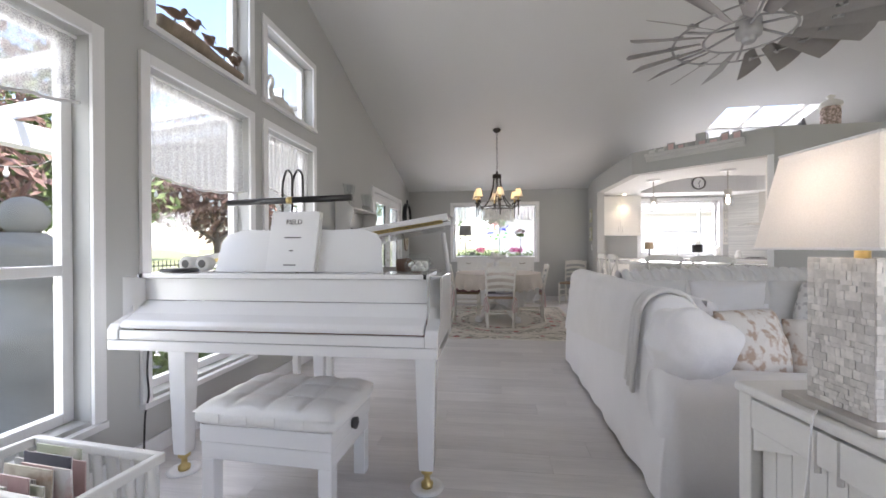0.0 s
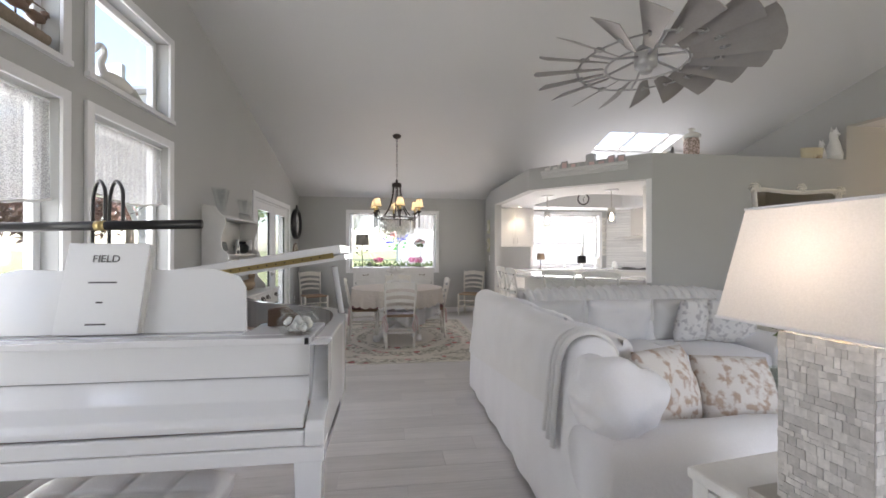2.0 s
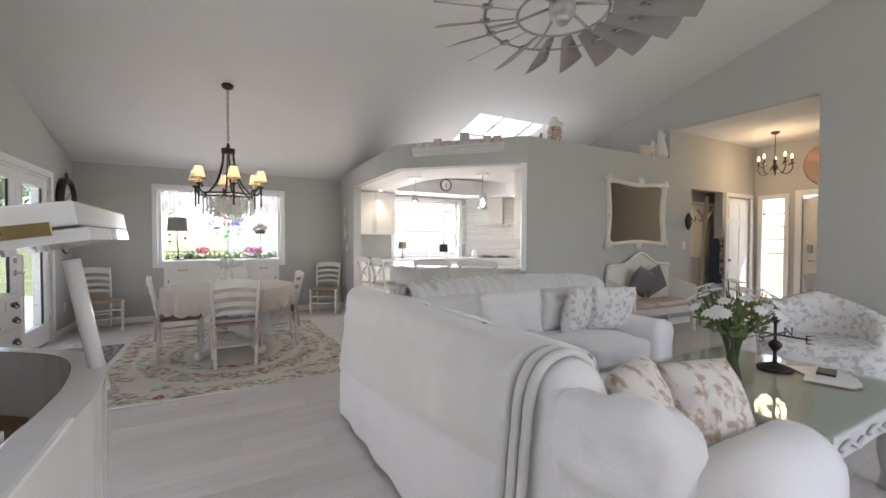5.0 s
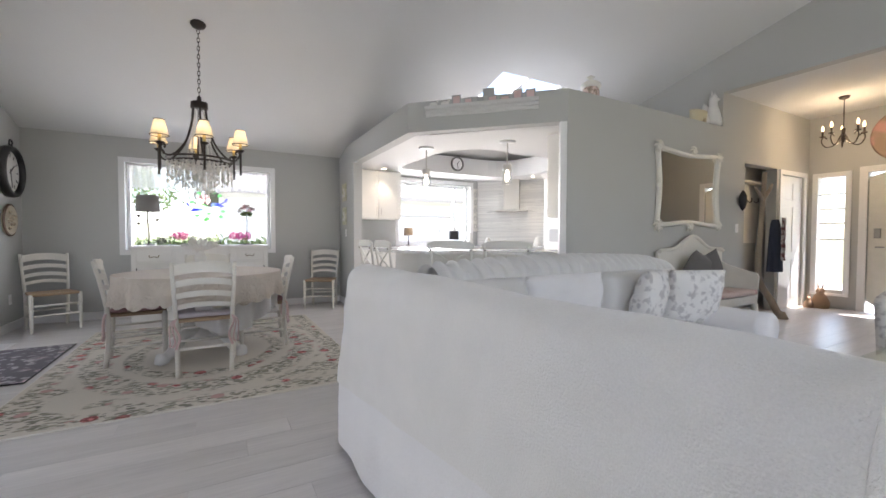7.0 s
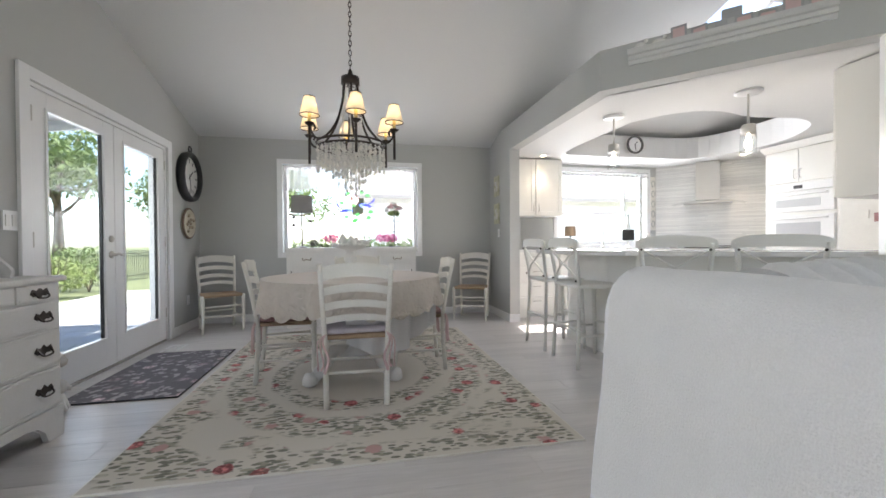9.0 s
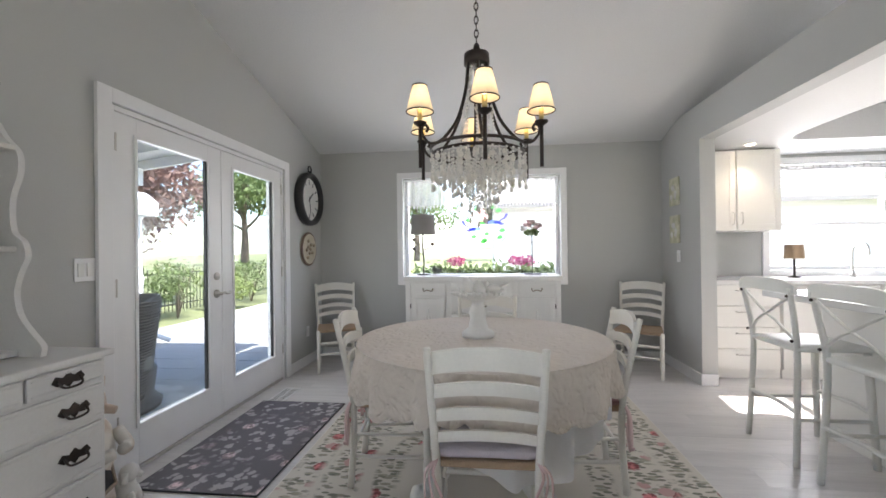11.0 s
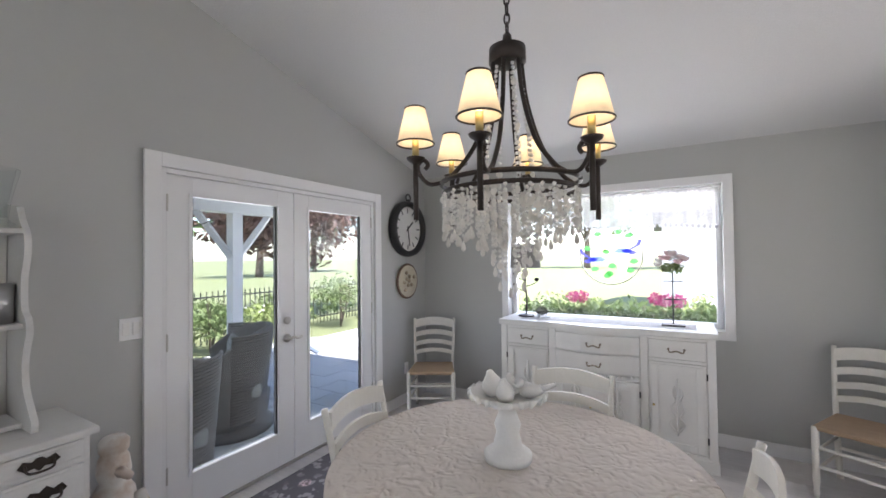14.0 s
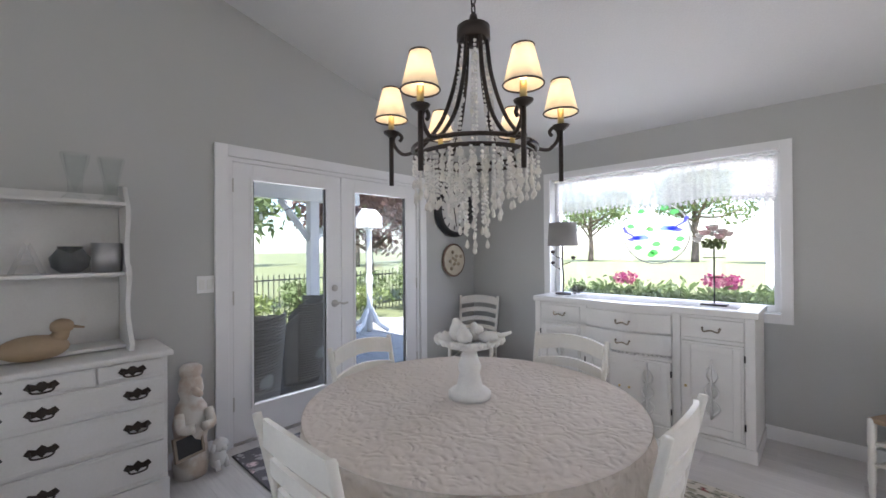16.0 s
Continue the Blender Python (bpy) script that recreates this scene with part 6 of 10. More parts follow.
bm = B(); box(bm, PXL + 0.058, 0.145, 0.918, PXR - 0.058, 0.165, 1.02); part("name_board", bm, M_PIANO, pi_, bevel=0.002)
bm = B(); box(bm, PXL + 0.056, 0.11, 1.024, PXR - 0.056, 0.165, 1.046); part("shelf_rail", bm, M_PIANO, pi_, bevel=0.004)
for x0, x1 in ((PXL + 0.056, -0.43), (0.46, PXR - 0.056)):
    bm = B(); box(bm, x0, 0.166, 1.020, x1, 0.38, 1.046); part("side_shelf", bm, M_PIANO, pi_, bevel=0.004)
bm = B(); box(bm, -0.42, 0.205, 1.022, 0.45, 0.285, 1.044); part("desk_rail", bm, M_PIANO, pi_, bevel=0.004)
bm = B(); box(bm, PXL + 0.056, 0.34, 0.99, PXR - 0.056, 0.375, 1.015); part("cross_bar", bm, M_PIANO, pi_, bevel=0.004)
bm = B()
for s in (PXL + 0.06, PXR - 0.075):
    box(bm, s, 0.104, 1.026, s + 0.012, 0.112, 1.046)
part("bumper", bm, M_BLACK, pi_)
# lid: raised a little, front flap folded back on top, with a long brass hinge
tl_ = Matrix.Translation((PXL, 0, 1.045)) @ Matrix.Rotation(radians(-9.0), 4, "Y") @ Matrix.Translation((-PXL, 0, -1.045))
lid_o = [(p[0] + (0.01 if p[0] > 0 else -0.0), p[1]) for p in rim_outline(-0.012, 0.50)]
bm = B(); prism(bm, lid_o, 1.045, 1.065, m=tl_); lid = part("lid", bm, M_PIANO, pi_, "white lid propped open low", bevel=0.003)
bm = B(); box(bm, PXL, 0.50, 1.070, PXR + 0.01, 0.88, 1.108, m=tl_); part("front_flap", bm, M_PIANO, lid, "front lid flap folded back", bevel=0.004)
bm = B(); box(bm, PXL + 0.05, 0.492, 1.058, PXR - 0.02, 0.4995, 1.078, m=tl_)
part("brass_hinge", bm, M_BRASS, lid, "long brass piano hinge")
bm = B()
for i in range(40):
    x = PXL + 0.07 + i * 0.0345
    bmesh.ops.create_icosphere(bm, subdivisions=1, radius=0.0028, matrix=tl_ @ Matrix.Translation((x, 0.491, 1.068)))
tagged(part("hinge_screw", bm, M_BRONZE, lid), kind="stuff")
bm = B(); tube(bm, [(PXR - 0.03, 0.72, 0.98), (PXR - 0.06, 0.66, 1.245)], 0.014, 8); part("prop_stick", bm, M_PIANO, pi_, smooth=True)
# music desk
dm = Matrix.Translation((0, 0.235, 1.046)) @ Matrix.Rotation(radians(-14), 4, "X")
for sg in (-1, 1):
    o = [(0.012 if sg > 0 else -0.012, 0.0), (sg * 0.425, 0.0), (sg * 0.41, 0.15), (sg * 0.385, 0.19), (sg * 0.30, 0.215), (sg * 0.16, 0.21), (sg * 0.012, 0.22)]
    bm = B(); prism(bm, o, 0.0, 0.014, "y", m=dm @ Matrix.Translation((0.03, 0, 0))); part("music_desk", bm, M_PIANO, pi_, bevel=0.003)
# legs, casters, cups, lyre, pedals
for x, y in ((PXL + 0.10, 0.33), (PXR - 0.10, 0.33), (-0.35, 1.35)):
    bm = B()
    vs = []
    for w, h in ((0.034, 0.095), (0.036, 0.12), (0.050, 0.64), (0.064, 0.66), (0.064, 0.71)):
        vs.append([bm.verts.new((x + sx * w, y + sy * w, h)) for sx, sy in ((-1, -1), (1, -1), (1, 1), (-1, 1))])
    for a, b in zip(vs, vs[1:]):
        for j in range(4):
            bm.faces.new((a[j], a[(j + 1) % 4], b[(j + 1) % 4], b[j]))
    bm.faces.new(vs[0][::-1]); bm.faces.new(vs[-1])
    leg = part("leg", bm, M_PIANO, pi_, bevel=0.006)
    bm = B(); lathe(bm, [(0.0, 0), (0.028, 0), (0.03, 0.02), (0.015, 0.03), (0.015, 0.06), (0.03, 0.07), (0.03, 0.094), (0, 0.094)], x, y, 0.006, 14); part("caster", bm, M_BRASS, leg, "brass caster", smooth=True)
    bm = B(); lathe(bm, [(0, 0), (0.08, 0), (0.084, 0.006), (0.06, 0.012), (0.045, 0.006), (0, 0.006)], x, y, 0.0, 24); part("caster_cup", bm, M_TRIM, leg, smooth=True)
bm = B(); box(bm, -0.13, 0.42, 0.13, 0.13, 0.56, 0.16); box(bm, -0.11, 0.46, 0.16, -0.08, 0.50, 0.71); box(bm, 0.08, 0.46, 0.16, 0.11, 0.50, 0.71); part("lyre", bm, M_PIANO, pi_, bevel=0.004)
for x in (-0.07, 0, 0.07):
    bm = B(); tube(bm, [(x, 0.42, 0.11), (x, 0.34, 0.09), (x, 0.30, 0.085)], 0.012, 8, 0.02, flat=0.5); part("pedal", bm, M_BRASS, pi_, smooth=True)

# music book, light, jar and oddments on the piano
bk = thing("music_book", (-0.675, 2.15, 1.047), "white music folio standing on the piano desk", "book")
bmx = Matrix.Rotation(radians(-14), 4, "X")
bm = B(); box(bm, -0.13, -0.012, 0, 0.115, -0.003, 0.30, m=bmx); part("cover", bm, M_TRIM, bk, bevel=0.002)
bm = B(); box(bm, -0.125, -0.003, 0.004, 0.125, 0.006, 0.296, m=bmx); part("page_block", bm, M_PLASTER, bk)


def text_mesh(name, body, size, m, mat, parent, width=None):
    cu = bpy.data.curves.new(name, "FONT"); cu.body, cu.size, cu.extrude, cu.align_x = body, size, 0.0006, "CENTER"
    ob = bpy.data.objects.new(name, cu)
    scene.collection.objects.link(ob)
    me = bpy.data.meshes.new_from_object(ob.evaluated_get(bpy.context.evaluated_depsgraph_get()))
    bpy.data.objects.remove(ob)
    me.materials.append(mat)
    o = new(name, me); o.parent = parent; o.matrix_basis = m
    return o


M_INK = material("grey_ink", (0.10, 0.10, 0.10), 0.7)
text_mesh("title_lettering", "FIELD", 0.034, bmx @ Matrix.Translation((-0.01, -0.0135, 0.235)) @ Matrix.Rotation(radians(90), 4, "X"), M_INK, bk)
for w, h in ((0.042, 0.165), (0.010, 0.10), (0.030, 0.03)):
    bm = B(); box(bm, -0.01 - w, -0.0135, h, -0.01 + w, -0.0122, h + 0.005, m=bmx); part("print_bar", bm, M_INK, bk)
pl = thing("piano_lamp", (-0.74, 2.30, 1.047), "black bar piano light on two bent rods behind the desk", "lamp")
bm = B()
for s in (-0.035, 0.02):
    tube(bm, curve([(s - 0.06, 0.06, 0.0), (s - 0.06, 0.06, 0.40), (s - 0.045, 0.045, 0.48), (s, 0.0, 0.515), (s + 0.05, -0.05, 0.48), (s + 0.055, -0.055, 0.42), (s + 0.055, -0.055, 0.36)], 6), 0.006, 8)
part("lamp_frame", bm, M_BLACK, pl, smooth=True)
bm = B(); tube(bm, [(-0.32, -0.06, 0.345), (0.33, -0.06, 0.362)], 0.016, 12); part("bar", bm, M_BLACK, pl, smooth=True)
bm = B(); tube(bm, [(-0.005, -0.06, 0.353), (0.025, -0.06, 0.354)], 0.0175, 12); part("collar", bm, M_BRASS, pl, smooth=True)
bm = B(); box(bm, -0.12, 0.0, 0.0, 0.06, 0.12, 0.012); part("foot", bm, M_BLACK, pl, bevel=0.003)
gj = thing("candy_jar", (-0.055, 2.11, 1.047), "squat crystal jar with lid full of pale sweets on the piano", "jar")
bm = B(); lathe(bm, [(0.045, 0), (0.052, 0.004), (0.066, 0.03), (0.066, 0.045), (0.05, 0.065), (0.046, 0.068), (0.06, 0.045), (0.045, 0.006), (0, 0.006)], seg=24); part("body", bm, M_VASE, gj, smooth=True)
bm = B(); lathe(bm, [(0.054, 0.069), (0.056, 0.076), (0.035, 0.088), (0.0, 0.093)], seg=24); part("lid", bm, M_VASE, gj, smooth=True)
bm = B()
rj = random.Random(3)
for _ in range(26):
    a, r = rj.uniform(0, 6.28), rj.uniform(0, 0.042)
    bmesh.ops.create_icosphere(bm, subdivisions=1, radius=0.011, matrix=Matrix.Translation((r * math.cos(a), r * math.sin(a), rj.uniform(0.018, 0.048))))
part("sweets", bm, M_PLASTER, gj, smooth=True)
ww = thing("wooden_wedge", (-0.10, 2.26, 1.047), "dark brown wooden doorstop beside the jar", "wedge")
bm = B(); prism(bm, [(-0.09, 0.0), (0.03, 0.0), (0.03, 0.02), (-0.03, 0.065), (-0.09, 0.06)], -0.02, 0.02, "y"); part("body", bm, M_BROWN, ww, bevel=0.004)
case_ = thing("round_tin", (-1.22, 2.10, 1.047), "flat black round case lying on the piano", "case")
bm = B(); lathe(bm, [(0, 0), (0.09, 0.002), (0.095, 0.01), (0.085, 0.02), (0.0, 0.022)], seg=28, squash=0.7); part("body", bm, M_BLACK, case_, smooth=True)
for x in (-1.26, -1.17):
    t = thing("pillar_candle", (x, 2.24, 1.047), "short white candle lying on the piano", "candle", "candles on the piano")
    bm = B(); lathe(bm, [(0, 0), (0.035, 0), (0.038, 0.05), (0.03, 0.055), (0, 0.055)], m=Matrix.Translation((0, 0.0, 0.038)) @ Matrix.Rotation(radians(90), 4, "X"), seg=20); part("wax", bm, M_PLASTER, t, smooth=True)
    bm = B(); lathe(bm, [(0, 0.0555), (0.02, 0.0555), (0.018, 0.058), (0, 0.058)], m=Matrix.Translation((0, 0.0, 0.038)) @ Matrix.Rotation(radians(90), 4, "X"), seg=16); part("core", bm, M_DARKGREY, t)

# ---- piano bench ----
be = thing("piano_bench", (-0.70, 2.19, 0), "white tufted leather piano bench with square legs", "bench", turn=-3)
bm = B(); box(bm, -0.31, -0.22, 0.225, 0.31, 0.22, 0.30); part("lower_box", bm, M_PIANO, be, bevel=0.004)
bm = B(); box(bm, -0.315, -0.225, 0.303, 0.315, 0.225, 0.38); part("upper_box", bm, M_PIANO, be, bevel=0.004)


def tuft(u, v):
    x, y = (2 * u - 1), (2 * v - 1)
    e = (max(0.0, 1 - abs(x) ** 8) * max(0.0, 1 - abs(y) ** 8)) ** 0.5
    d = abs(math.sin(u * 4 * math.pi)) ** 0.5 * abs(math.sin(v * 3 * math.pi)) ** 0.5
    return Vector((x * 0.335, y * 0.245, 0.44 + 0.05 * e - 0.022 * (1 - d) * e))


bm = B(); sheet(bm, tuft, 57, 43)
part("tufted_top", bm, M_LEATHER, be, "button-tufted white leather pad", smooth=True)
bm = B(); soft_box(bm, -0.335, -0.245, 0.381, 0.335, 0.245, 0.447, 0.025, 6); part("pad_side", bm, M_LEATHER, be, smooth=True)
bm = B()
for i in range(1, 5):
    x = -0.335 + i * 0.134
    tube(bm, [(x, -0.2465, 0.39), (x, -0.248, 0.44)], 0.002, 5)
part("pleats", bm, M_RUFFLE, be)
for sx in (-1, 1):
    for sy in (-1, 1):
        bm = B(); box(bm, sx * 0.28 - 0.03, sy * 0.19 - 0.03, 0, sx * 0.28 + 0.03, sy * 0.19 + 0.03, 0.225); part("leg", bm, M_PIANO, be, bevel=0.005)
bm = B(); lathe(bm, [(0, 0), (0.025, 0), (0.028, 0.02), (0.0, 0.03)], m=Matrix.Translation((0.316, 0, 0.335)) @ Matrix.Rotation(radians(90), 4, "Y"), seg=14); part("height_knob", bm, M_BLACK, be, smooth=True)

# ---- magazine rack ----
mr = thing("magazine_rack", (-1.235, 1.53, 0), "white slatted wooden magazine rack filled with magazines", "magazine rack", turn=-6)
mr.scale = (1.08, 1.08, 1.16)
for sy in (-0.14, 0.14):
    bm = B(); box(bm, -0.28, sy - 0.012, 0.335, 0.28, sy + 0.012, 0.365); part("top_rail", bm, M_WHITE, mr, bevel=0.005)
    bm = B(); box(bm, -0.28, sy * 0.8 - 0.012, 0.06, 0.28, sy * 0.8 + 0.012, 0.09); part("bottom_rail", bm, M_WHITE, mr, bevel=0.005)
    for i in range(9):
        x = -0.25 + i * 0.0625
        bm = B(); tube(bm, curve([(x, sy * 0.8, 0.075), (x, sy * 1.04, 0.18), (x, sy * 1.05, 0.27), (x, sy, 0.35)], 4), 0.017, 6, flat=0.35); part("slat", bm, M_WHITE, mr, smooth=True)
for sx in (-0.28, 0.28):
    bm = B(); box(bm, sx - 0.012, -0.15, 0.335, sx + 0.012, 0.15, 0.365); part("end_rail", bm, M_WHITE, mr, bevel=0.005)
    for i in range(4):
        y = -0.1 + i * 0.067
        bm = B(); tube(bm, curve([(sx * 0.92, y, 0.0 if i in (0, 3) else 0.07), (sx * 1.06, y, 0.18), (sx, y, 0.35)], 4), 0.016, 6, flat=0.4); part("slat", bm, M_WHITE, mr, smooth=True)
part("bottom", box(B(), -0.27, -0.11, 0.07, 0.27, 0.11, 0.078), M_WHITE, mr)
rm = random.Random(21)
mag_cols = [material("magazine_%s" % nm, c, 0.35, vary=0.25, scale=9, second=d, second_scale=8, second_cut=0.55) for nm, c, d in
            (("pale", (0.70, 0.69, 0.66), (0.45, 0.44, 0.42)), ("rose", (0.60, 0.42, 0.40), (0.7, 0.68, 0.66)), ("green", (0.42, 0.45, 0.33), (0.68, 0.66, 0.6)), ("dark", (0.10, 0.10, 0.12), (0.4, 0.38, 0.35)), ("cream", (0.68, 0.63, 0.52), (0.4, 0.3, 0.22)))]
for i in range(13):
    y = -0.105 + i * 0.0165
    x0 = rm.uniform(-0.26, -0.10)
    mg = thing("magazine", (-1.235, 1.53, 0.092), "glossy magazine standing in the rack", "magazine", "magazines in the rack", turn=-6)
    m = Matrix.Rotation(radians(rm.uniform(-3, 3)), 4, "X")
    h = rm.uniform(0.27, 0.345)
    bm = B(); box(bm, x0, y, 0, x0 + 0.22, y + 0.004, h, m=m); part("cover", bm, mag_cols[i % 5], mg)
    bm = B(); box(bm, x0 + 0.002, y + 0.0043, 0.002, x0 + 0.218, y + 0.008, h - 0.002, m=m); part("page_block", bm, M_PLASTER, mg)
    if i in (0, 5, 9):
        for w in range(2):
            bm = B(); box(bm, x0 + 0.015, y - 0.0012, h - 0.045 - 0.035 * w, x0 + 0.18 - 0.06 * w, y - 0.0002, h - 0.02 - 0.035 * w, m=m); part("title_bar", bm, M_INK, mg)

# ---- sofas ----
def sofa_arm(bm, x0, x1, y0, y1, h, r, loose=False):
    """A rolled arm along x; loose: its cover falls straight from the roll, with a slight flare at the floor."""
    ym = (y0 + y1) / 2
    prof = [(y0 + 0.03, 0.02), (y0 + 0.03, h - 2 * r)] + [(ym + r * 1.15 * math.cos(a), h - r + r * math.sin(a)) for a in [math.pi * (1.15 - 1.3 * k / 10) for k in range(11)]] + [(y1 - 0.02, h - 2 * r), (y1 - 0.02, 0.02)]
    if loose:
        rr = (y1 - y0) / 2 - 0.01
        prof = [(y0 - 0.02, 0.02), (y0 + 0.005, 0.3), (y0 + 0.01, h - rr)] + [(ym + rr * math.cos(a), h - rr + rr * math.sin(a)) for a in [math.pi * (1 - k / 10) for k in range(1, 10)]] + [(y1 - 0.01, h - rr), (y1 - 0.01, 0.02)]
    n = 20
    g = []
    for i in range(n + 1):
        x = x0 + (x1 - x0) * i / n
        g.append([bm.verts.new((x, y + 0.006 * noise.noise(Vector((x * 6, y * 6, z))), z + 0.006 * noise.noise(Vector((x * 7, y * 5, z * 3))))) for y, z in prof])
    k = len(prof)
    for a, b in zip(g, g[1:]):
        for j in range(k):
            bm.faces.new((a[j], a[(j + 1) % k], b[(j + 1) % k], b[j]))
    bm.faces.new(g[0]); bm.faces.new(g[-1][::-1])
    return bm


SY0, SY1 = 2.14, 4.61
so = thing("sofa", (0, 0, 0), "long white slipcovered sofa seen from behind", "sofa")


def back_sheet(u, v):
    """Back of the sofa: up the outside, over the top, down the inside."""
    y = SY0 + 0.05 + (SY1 - SY0 - 0.05) * u
    k = min(1.0, max(0.0, (y - 2.29) / 0.22))
    k = k * k * (3 - 2 * k)
    far = max(0.0, (y - (SY1 - 0.10)) / 0.10) ** 2
    h = 0.50 + 0.33 * k   # the back steps down to the arm at its near end
    if v < 0.55:
        t = v / 0.55
        x, z_ = 1.0 + 0.05 * t + 0.035 * math.sin(t * 3.1) * -0.3 + 0.012 * far, 0.03 + (h - 0.03) * t
    elif v < 0.75:
        t = (v - 0.55) / 0.2
        a = math.pi * (1 - t)
        x, z_ = 1.17 + 0.12 * math.cos(a) * (1 - 0.15 * far), h + 0.09 * math.sin(a)
    else:
        t = (v - 0.75) / 0.25
        x, z_ = 1.29 + 0.06 * t, h - (h - 0.43) * t
    w = noise.noise(Vector((y * 2.2, z_ * 2.5, 4.0))) * 0.018 + noise.noise(Vector((y * 7, z_ * 3, 9.0))) * 0.008
    flare = 0.008 * max(0, 1 - z_ / 0.25) * math.sin(y * 17)
    return Vector((x - w - flare, y, z_ + w * 0.6))


bm = B(); sheet(bm, back_sheet, 90, 40)
ends = [[v for v in bm.verts if abs(v.co.y - yy) < 1e-4] for yy in (SY0 + 0.05, SY1)]
for e in ends:
    bm.faces.new(e)
part("back", bm, M_SLIP, so, "white cotton slipcovered back", smooth=True)
bm = B(); box(bm, 1.05, SY0 + 0.25, 0.03, 1.93, SY1 - 0.02, 0.28); part("base", bm, M_SLIP, so, bevel=0.02)
for i in range(3):
    a = SY0 + 0.29 + i * 0.70
    bm = B(); soft_box(bm, 1.30, a, 0.281, 1.97, a + 0.69, 0.45, 0.055, 8, 0.012, i); part("seat_cushion", bm, M_SLIP, so, smooth=True)
bm = B(); sofa_arm(bm, 1.02, 2.12, SY0 - 0.01, SY0 + 0.30, 0.605, 0.12, True); part("arm", bm, M_SLIP, so, "rolled slipcovered arm", smooth=True)
for i in range(3):
    a = SY0 + 0.46 + i * 0.645
    bm = B(); pillow(bm, 0.63, 0.44, 0.26, Matrix.Translation((1.42, a + 0.32, 0.66)) @ Matrix.Rotation(radians(90), 4, "Z") @ Matrix.Rotation(radians(-10), 4, "X"), 16, 0.4, 0.03, i + 2.0); part("back_cushion", bm, M_SLIP, so, smooth=True)

# round bolster at the near end, flower cushions
bo = tagged(new("bolster_pillow"), "plump round white cotton bolster at the end of the sofa", "pillow")
bo.matrix_basis = pose(1.175, 2.325, 0.715, 0, 16, 10)
bm = B(); soft_box(bm, -0.17, -0.165, -0.165, 0.17, 0.165, 0.165, 0.13, 16, 0.045, 3.3)
for v in bm.verts:
    v.co += 0.02 * noise.noise(v.co * 14) * v.co.normalized()
part("casing", bm, M_SLIP, bo, smooth=True)


def throw_pillow(place, rot, size, mat, label, seed, trim=None):
    p = tagged(new("throw_pillow"), label, "pillow")
    p.matrix_basis = pose(*place, *rot)
    bm = B(); pillow(bm, size, size, 0.17, None, 18, 0.45, 0.02, seed); part("cover", bm, mat, p, smooth=True)
    if trim:
        h = size / 2 - 0.012
        bm = B(); tube(bm, [(-h, 0, -h), (0, 0, -h * 0.96), (h, 0, -h), (h * 0.96, 0, 0), (h, 0, h), (0, 0, h * 0.96), (-h, 0, h), (-h * 0.96, 0, 0), (-h, 0, -h)], 0.006, 6); part("piping", bm, trim, p, smooth=True)
    return p


throw_pillow((1.56, 2.53, 0.66), (-18, 0, 20), 0.37, M_TOILE, "square cushion with brown flower toile on the sofa", 1.0, M_CREAM)
throw_pillow((1.90, 2.50, 0.625), (-24, 0, -14), 0.36, M_TOILE, "square cushion with brown flower toile on the sofa", 2.0, M_CREAM)

# throw over the back
th = tagged(new("throw_blanket"), "ivory knitted throw folded over the sofa's near end", "blanket")


def throw_fn(u, v):
    """Follows the sofa's back a little outside it; u along the sofa, v from outside to inside."""
    uu = 0.145 + 0.84 * u
    p = back_sheet(uu, 0.37 + 0.53 * v - 0.16 * u * (1 - v))
    out_ = Vector((-1, 0, 0)) if v < 0.4 else Vector((-0.4, 0, 1)).normalized() if v < 0.7 else Vector((0.6, 0, 0.8))
    return p + out_ * (0.016 + 0.008 * noise.noise(Vector((u * 9, v * 9, 1))))


bm = B(); sheet(bm, throw_fn, 90, 40); part("spread", bm, M_THROW, th, smooth=True)
bm = B()
for k in range(3):
    pts = [throw_fn(0.0 + 0.007 * k, t) + Vector((-0.010, -0.03 + 0.034 * k, 0.006)) for t in [0.0 + i / 26 for i in range(27)]]
    pts = [pts[0] + Vector((-0.012, 0, -0.16 + 0.02 * k))] + pts
    tube(bm, pts, 0.018, 10, 0.018, flat=0.7)
part("folded_edge", bm, M_THROW, th, "thick folded hem", smooth=True)


s2 = thing("sofa", (0, 0, 0), "white slipcovered sofa with ruffled back facing the coffee table", "sofa")
bm = B(); box(bm, 1.99, 3.80, 0.02, 3.55, 4.62, 0.28); part("base", bm, M_SLIP, s2, bevel=0.02)
bm = B()


def ruffled(u, v):
    x = 1.50 + (3.62 - 1.50) * u
    a = math.pi * v * 1.3 - 0.35
    r = 0.145 + 0.016 * math.sin(u * 150 + 3 * math.sin(v * 4)) * math.sin(v * math.pi) + 0.006 * noise.noise(Vector((u * 30, v * 5, 2)))
    top = 0.78 + 0.035 * math.sin(u * math.pi) - 0.03 * max(0, u - 0.9) * 10
    hang = 0.13 * max(0.0, 1 - v / 0.22)
    return Vector((x, 4.53 - r * math.cos(a) * 1.05, top + r * math.sin(a) - hang))


